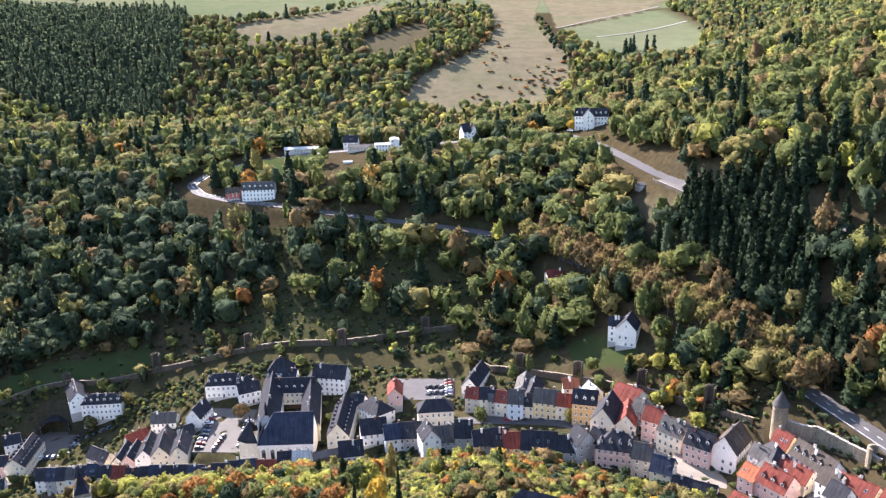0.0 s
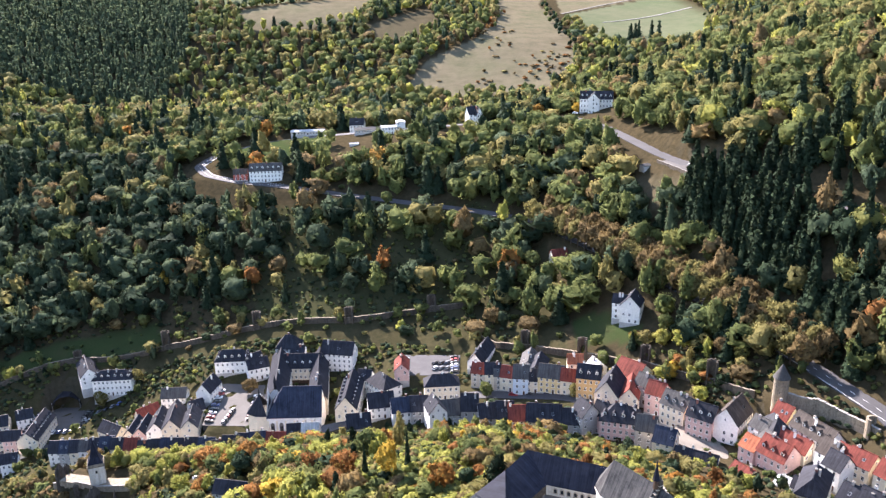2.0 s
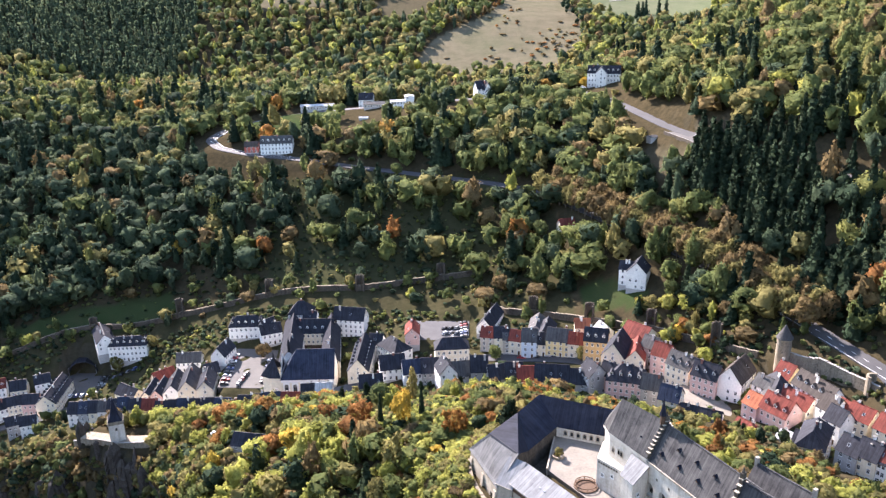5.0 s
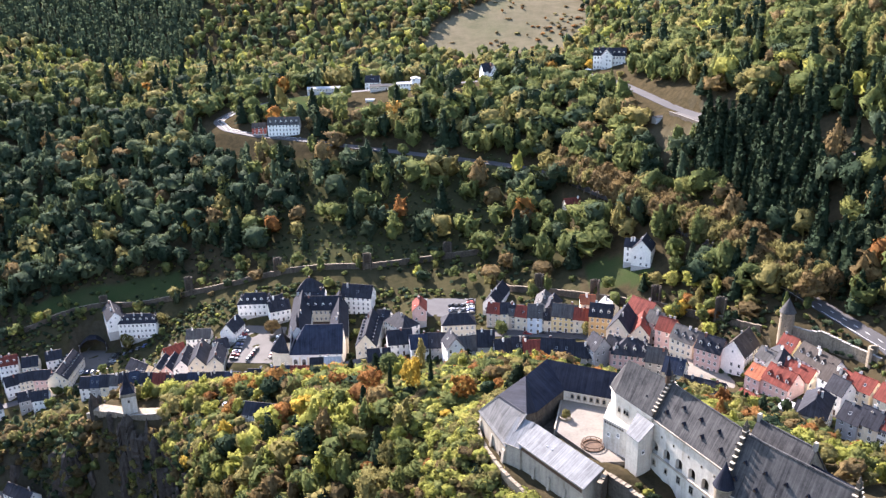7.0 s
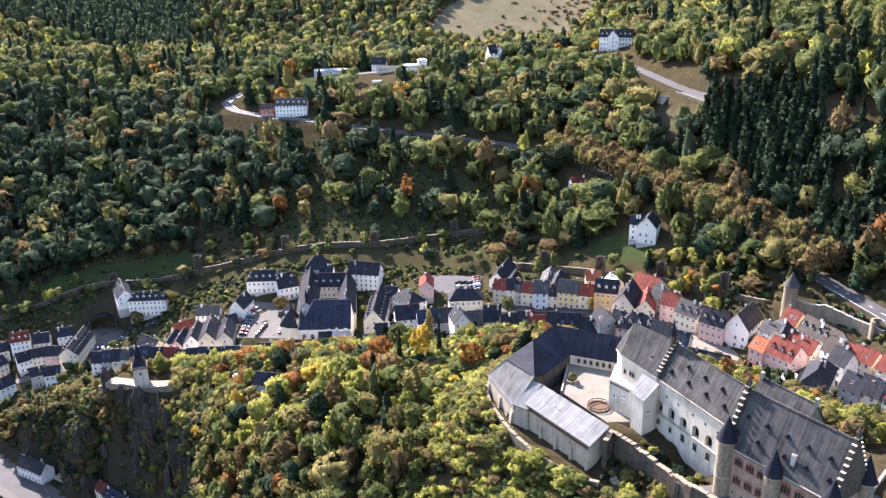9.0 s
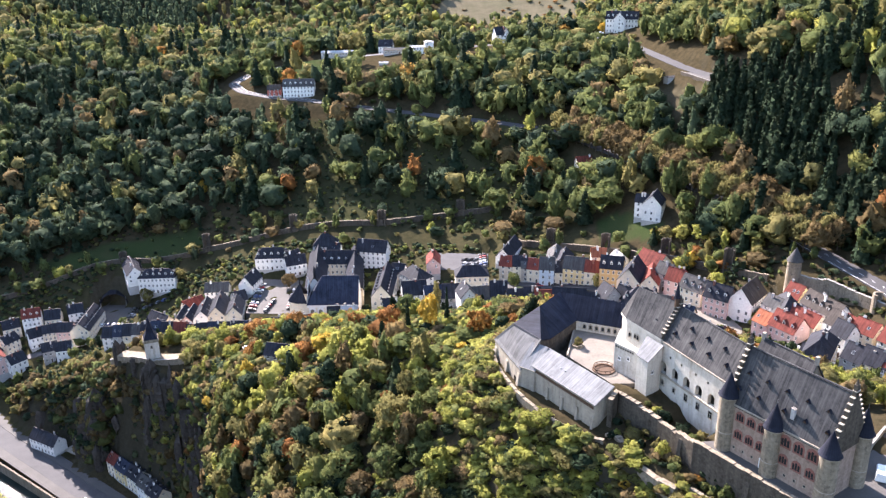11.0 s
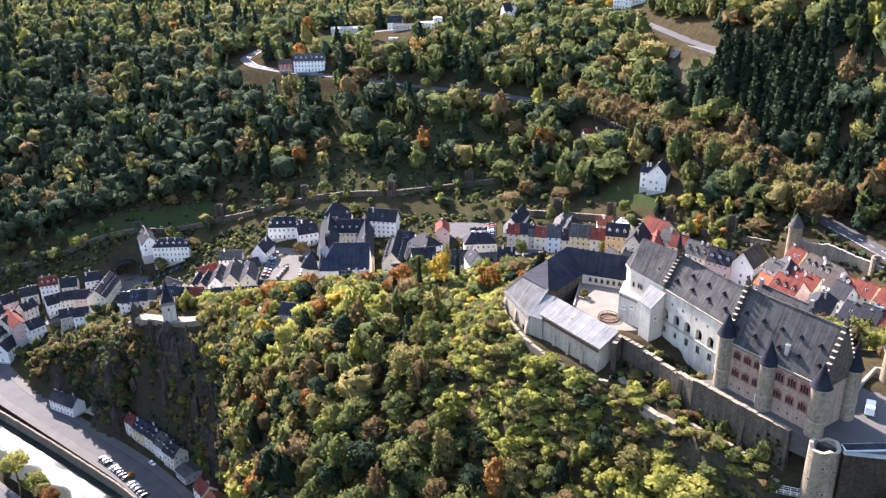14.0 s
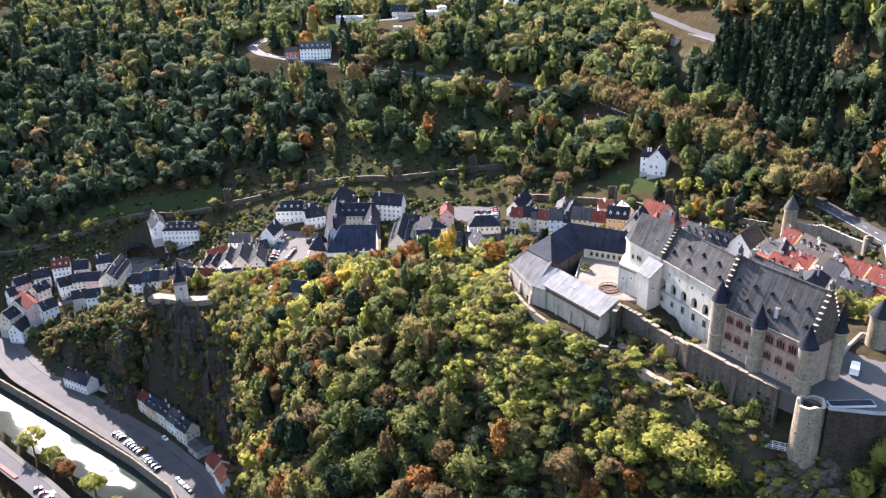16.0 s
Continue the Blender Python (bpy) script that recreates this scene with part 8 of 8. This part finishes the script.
for k in range(40):
    f = rng.uniform(0.0, 1.0)
    spots.append((28.0 + 12 * f - 0.5, 139.6 - 20 * f - 0.5, rng.uniform(141.5, 146), rng.uniform(1.0, 2.2), rng.uniform(1.3, 2.2), "bush", "leaf_green" if rng.random() < 0.5 else "leaf_olive"))
wood("ivy", "dark green ivy hanging on the castle's retaining walls", spots, 60, 0.18, 101, 1)
outcrop = Shape()
for k in range(90):
    rx, ry = 50 + 14 * rng.random(), 84 + 9 * rng.random()
    size = rng.uniform(0.5, 1.9)
    v = BALLS[2][0] * (1 + 0.25 * rng.normal(0, 1, (len(BALLS[2][0]), 1))) * (size, size * 0.7, size * 0.8) + (rx, ry, ground(rx, ry) + 0.2)
    for t in BALLS[2][1]:
        outcrop.face([tuple(v[i]) for i in t])
tagged(solid("rock_outcrop", outcrop, ("rubble_dark",), "tan rock outcrop at the foot of the ruined tower", "rock"), kind="stuff")
rocks = Shape()
rock_rng = np.random.default_rng(8)
for k in range(70):
    f = rock_rng.random()
    x = -238 + 112 * f + rock_rng.uniform(-3, 3)
    y = np.interp(x, (-240, -200, -150, -120), (356, 332, 300, 262)) + rock_rng.uniform(-9, 1)
    g = ground(x, y)
    if g < 8:
        continue
    size = rock_rng.uniform(3, 7)
    v = BALLS[2][0] * (1 + 0.22 * rock_rng.normal(0, 1, (len(BALLS[2][0]), 1))) * (size * 0.7, size * 0.6, size * 1.3) + (x, y, g - size * 0.3)
    for t in BALLS[2][1]:
        rocks.face([tuple(v[i]) for i in t])
fx, fy = rock_rng.uniform(-192, -112, 900), rock_rng.uniform(262, 340, 900)
fz = land(fx, fy)
fall = steep_fall(fx, fy)
for x, y, g, f in zip(fx, fy, fz, fall):
    if f > 1.1 and 6 < g < 62 and all(math.hypot(x - hx, y - hy) > 8 for hx, hy in HOUSES_XY):
        size = rock_rng.uniform(1.4, 3.6)
        v = BALLS[1][0] * (1 + 0.3 * rock_rng.normal(0, 1, (len(BALLS[1][0]), 1))) * (size * 0.8, size * 0.7, size * 1.7) + (x, y, g - size * 0.2)
        for up in ((0,) if f < 2.2 else (-4.5, -1.5, 1.5, 4.5)):
            for t in BALLS[1][1]:
                rocks.face([(v[i][0], v[i][1], v[i][2] + up) for i in t])
tagged(solid("cliff_rocks", rocks, ("cliff",), "dark jagged rock outcrops of the cliff above the river", "rock"), kind="stuff")

# ---------------------------------------------------------------- cars
def car_proto(colour, van=False):
    """A parked car: shaped body, glass cabin, lamps, wheels with rims."""
    c = thing("van" if van else "car", pose(0, 0, -500), f"{colour} {'van' if van else 'car'} parked on the tarmac", "van" if van else "car", "parked cars")
    L, W = (5.2, 1.95) if van else (4.25, 1.76)
    side = [(-L / 2, 0.35), (L / 2 - 0.05, 0.35), (L / 2, 0.62), (L / 2 - 0.2, 0.9), (L / 2 - 1.15, 0.98), (-L / 2 + 0.1, 1.0), (-L / 2, 0.75)] if not van else [(-L / 2, 0.4), (L / 2, 0.4), (L / 2, 0.85), (L / 2 - 0.7, 1.15), (L / 2 - 1.3, 1.9), (L / 2 - 1.7, 2.1), (-L / 2 + 0.08, 2.1), (-L / 2, 1.9)]
    def hull(s, prof, w0, w1, mat):
        zs = [z for _, z in prof]
        half = [w0 + (w1 - w0) * (z - min(zs)) / (max(zs) - min(zs) + 1e-6) for _, z in prof]
        l, r = [(x, h, z) for (x, z), h in zip(prof, half)], [(x, -h, z) for (x, z), h in zip(prof, half)]
        s.face(r, mat).face(l[::-1], mat)
        for i in range(len(prof)):
            j = (i + 1) % len(prof)
            s.face([r[j], r[i], l[i], l[j]][::-1], mat)
    b = Shape()
    hull(b, side, W / 2, W / 2 - (0.12 if van else 0.05), 0)
    body = part("body", b.mesh("body", "car_" + colour), c)
    if not van:
        g = Shape()
        hull(g, [(L / 2 - 1.15, 0.95), (L / 2 - 1.85, 1.4), (-L / 2 + 0.75, 1.42), (-L / 2 + 0.15, 0.97)], W / 2 - 0.06, W / 2 - 0.24, 0)
        part("cabin_glass", g.mesh("cabin_glass", "window_glass"), c)
        r = Shape()
        hull(r, [(L / 2 - 1.85, 1.4), (L / 2 - 1.95, 1.47), (-L / 2 + 0.8, 1.48), (-L / 2 + 0.72, 1.41)], W / 2 - 0.23, W / 2 - 0.27, 0)
        part("roof", r.mesh("roof", "car_" + colour), c)
    else:
        g = Shape()
        g.slab([(L / 2 - 0.68, -0.78, 1.2), (L / 2 - 0.68, 0.78, 1.2), (L / 2 - 1.24, 0.74, 1.88), (L / 2 - 1.24, -0.74, 1.88)], 0.03)
        part("windscreen", g.mesh("windscreen", "window_glass"), c)
    for x in (-L * 0.3, L * 0.32):
        for y in (-W / 2 + 0.1, W / 2 - 0.1):
            w = Shape()
            n = 14
            for k in range(n):
                a0, a1 = 2 * math.pi * k / n, 2 * math.pi * (k + 1) / n
                p, q = (0.32 * math.cos(a0), 0.32 * math.sin(a0)), (0.32 * math.cos(a1), 0.32 * math.sin(a1))
                w.face([(p[0], -0.1, p[1]), (q[0], -0.1, q[1]), (q[0], 0.1, q[1]), (p[0], 0.1, p[1])])
                for yy, f in ((-0.1, 1), (0.1, -1)):
                    w.face([(0, yy, 0), (q[0], yy, q[1]), (p[0], yy, p[1])][::f])
                    w.face([(0, yy * 1.02, 0), (0.6 * q[0], yy * 1.02, 0.6 * q[1]), (0.6 * p[0], yy * 1.02, 0.6 * p[1])][::f], 1)
            part("wheel", w.mesh("wheel", "rubber", "metal_grey"), c, pose(x, y, 0.32))
    for y in (-W / 2 + 0.3, W / 2 - 0.3):
        part("headlight", Shape().box(L / 2 - 0.1, L / 2 + 0.01, y - 0.18, y + 0.18, 0.62, 0.78).mesh("headlight", "paint_white"), c)
    return c


CARS = {k: car_proto(k) for k in ("white", "black", "silver", "grey", "blue", "red", "yellow")}
VAN = car_proto("white", True)
car_rng = random.Random(3)


def park(x, y, turn, colour=None, z=None, van=False):
    colour = colour or car_rng.choice(("white", "black", "black", "black", "silver", "grey", "grey", "grey", "blue", "red"))
    return copy_thing(VAN if van else CARS[colour], pose(x, y, z if z is not None else ground(x, y), 0, 0, turn + car_rng.uniform(-3, 3)))


for k in range(9):  # church car park, two rows
    park(-120.5 - 0.15 * k, 369 + 4.0 * k, 4, z=63.17)
    if k < 8:
        park(-100.5 - 0.1 * k, 370 + 3.4 * k, 176, z=63.17)
for k in range(5):
    park(-113 + 0.5 * k, 368 + 2.9 * k, 92, z=63.17)
for k in range(6):  # car park below the wall
    park(-24.5, 382.5 + 3.3 * k, 2, "yellow" if k == 0 else None, z=80.17)
    park(-9 + (k % 3) * 3.2, 387 + 6 * (k // 3), 60, z=80.17)
    park(1.0, 383 + 3.2 * k, 175, z=80.17)
for k in range(7):  # the square
    park(-216 + 0.6 * k * (k < 4), 431 + 3.1 * k, 10, z=25.67)
    park(-238 + 3.3 * k, 426 + 0.3 * k, 95, "yellow" if k == 6 else None, z=25.67)
for k in range(4):  # below the town house
    park(-205 + 4.0 * k, 438 + 0.4 * k, 80)
for k, (x, y) in enumerate(((27.5, 350), (35, 349), (43, 348.4), (49.5, 345.5), (52.5, 344.5), (55.5, 343.5))):
    park(x, y, -15 if k < 3 else 70, z=86.1 - (6 - k) * 0.35)
for x, y in ((99.5, 294.5), (103, 291), (109, 286)):
    park(x, y, -48, "black" if x < 105 else "grey", z=98.45)
d = (math.cos(radians(-38)), math.sin(radians(-38)))
for k in range(15):  # along the quay, nose to the wall
    if k in (3, 9):
        continue
    park(-190.5 + d[0] * 2.75 * k, 294.6 + d[1] * 2.75 * k - 0.02 * k * k, 52, ("black", "grey", "black", "silver", "white", "grey", "blue")[k % 7], z=0.2)
for k in range(3):
    park(-147.5 + 4.6 * k * 0.72, 258.6 - 4.6 * k * 0.72, -44, ("white", "white", "grey")[k], z=0.2)
park(-164.5, 290.8, -40, "white", z=0.14)
for x, y, t in ((-206, 248, 40), (-210, 251, 40), (-202, 245, 42), (-199, 242, 42)):
    park(x, y, t, z=max(0.9, ground(x, y) + 0.05))
park(137, 469, 15, "grey", z=161.77)
park(141, 462, 60, "black", z=161.77)
park(96, 632, -20, "white", z=164.2)
park(72.8, 106.8, 62, z=152.72, van=True)
park(69.2, 108.6, 60, "black", z=152.72)
for x, y, t in ((-109, 292, 20), (-101, 285.5, 30)):
    park(x, y, t, "black" if t == 20 else "silver")
for proto in (*CARS.values(), VAN):  # the patterns themselves are not part of the place
    for o in (*proto.children_recursive, proto):
        bpy.data.objects.remove(o)
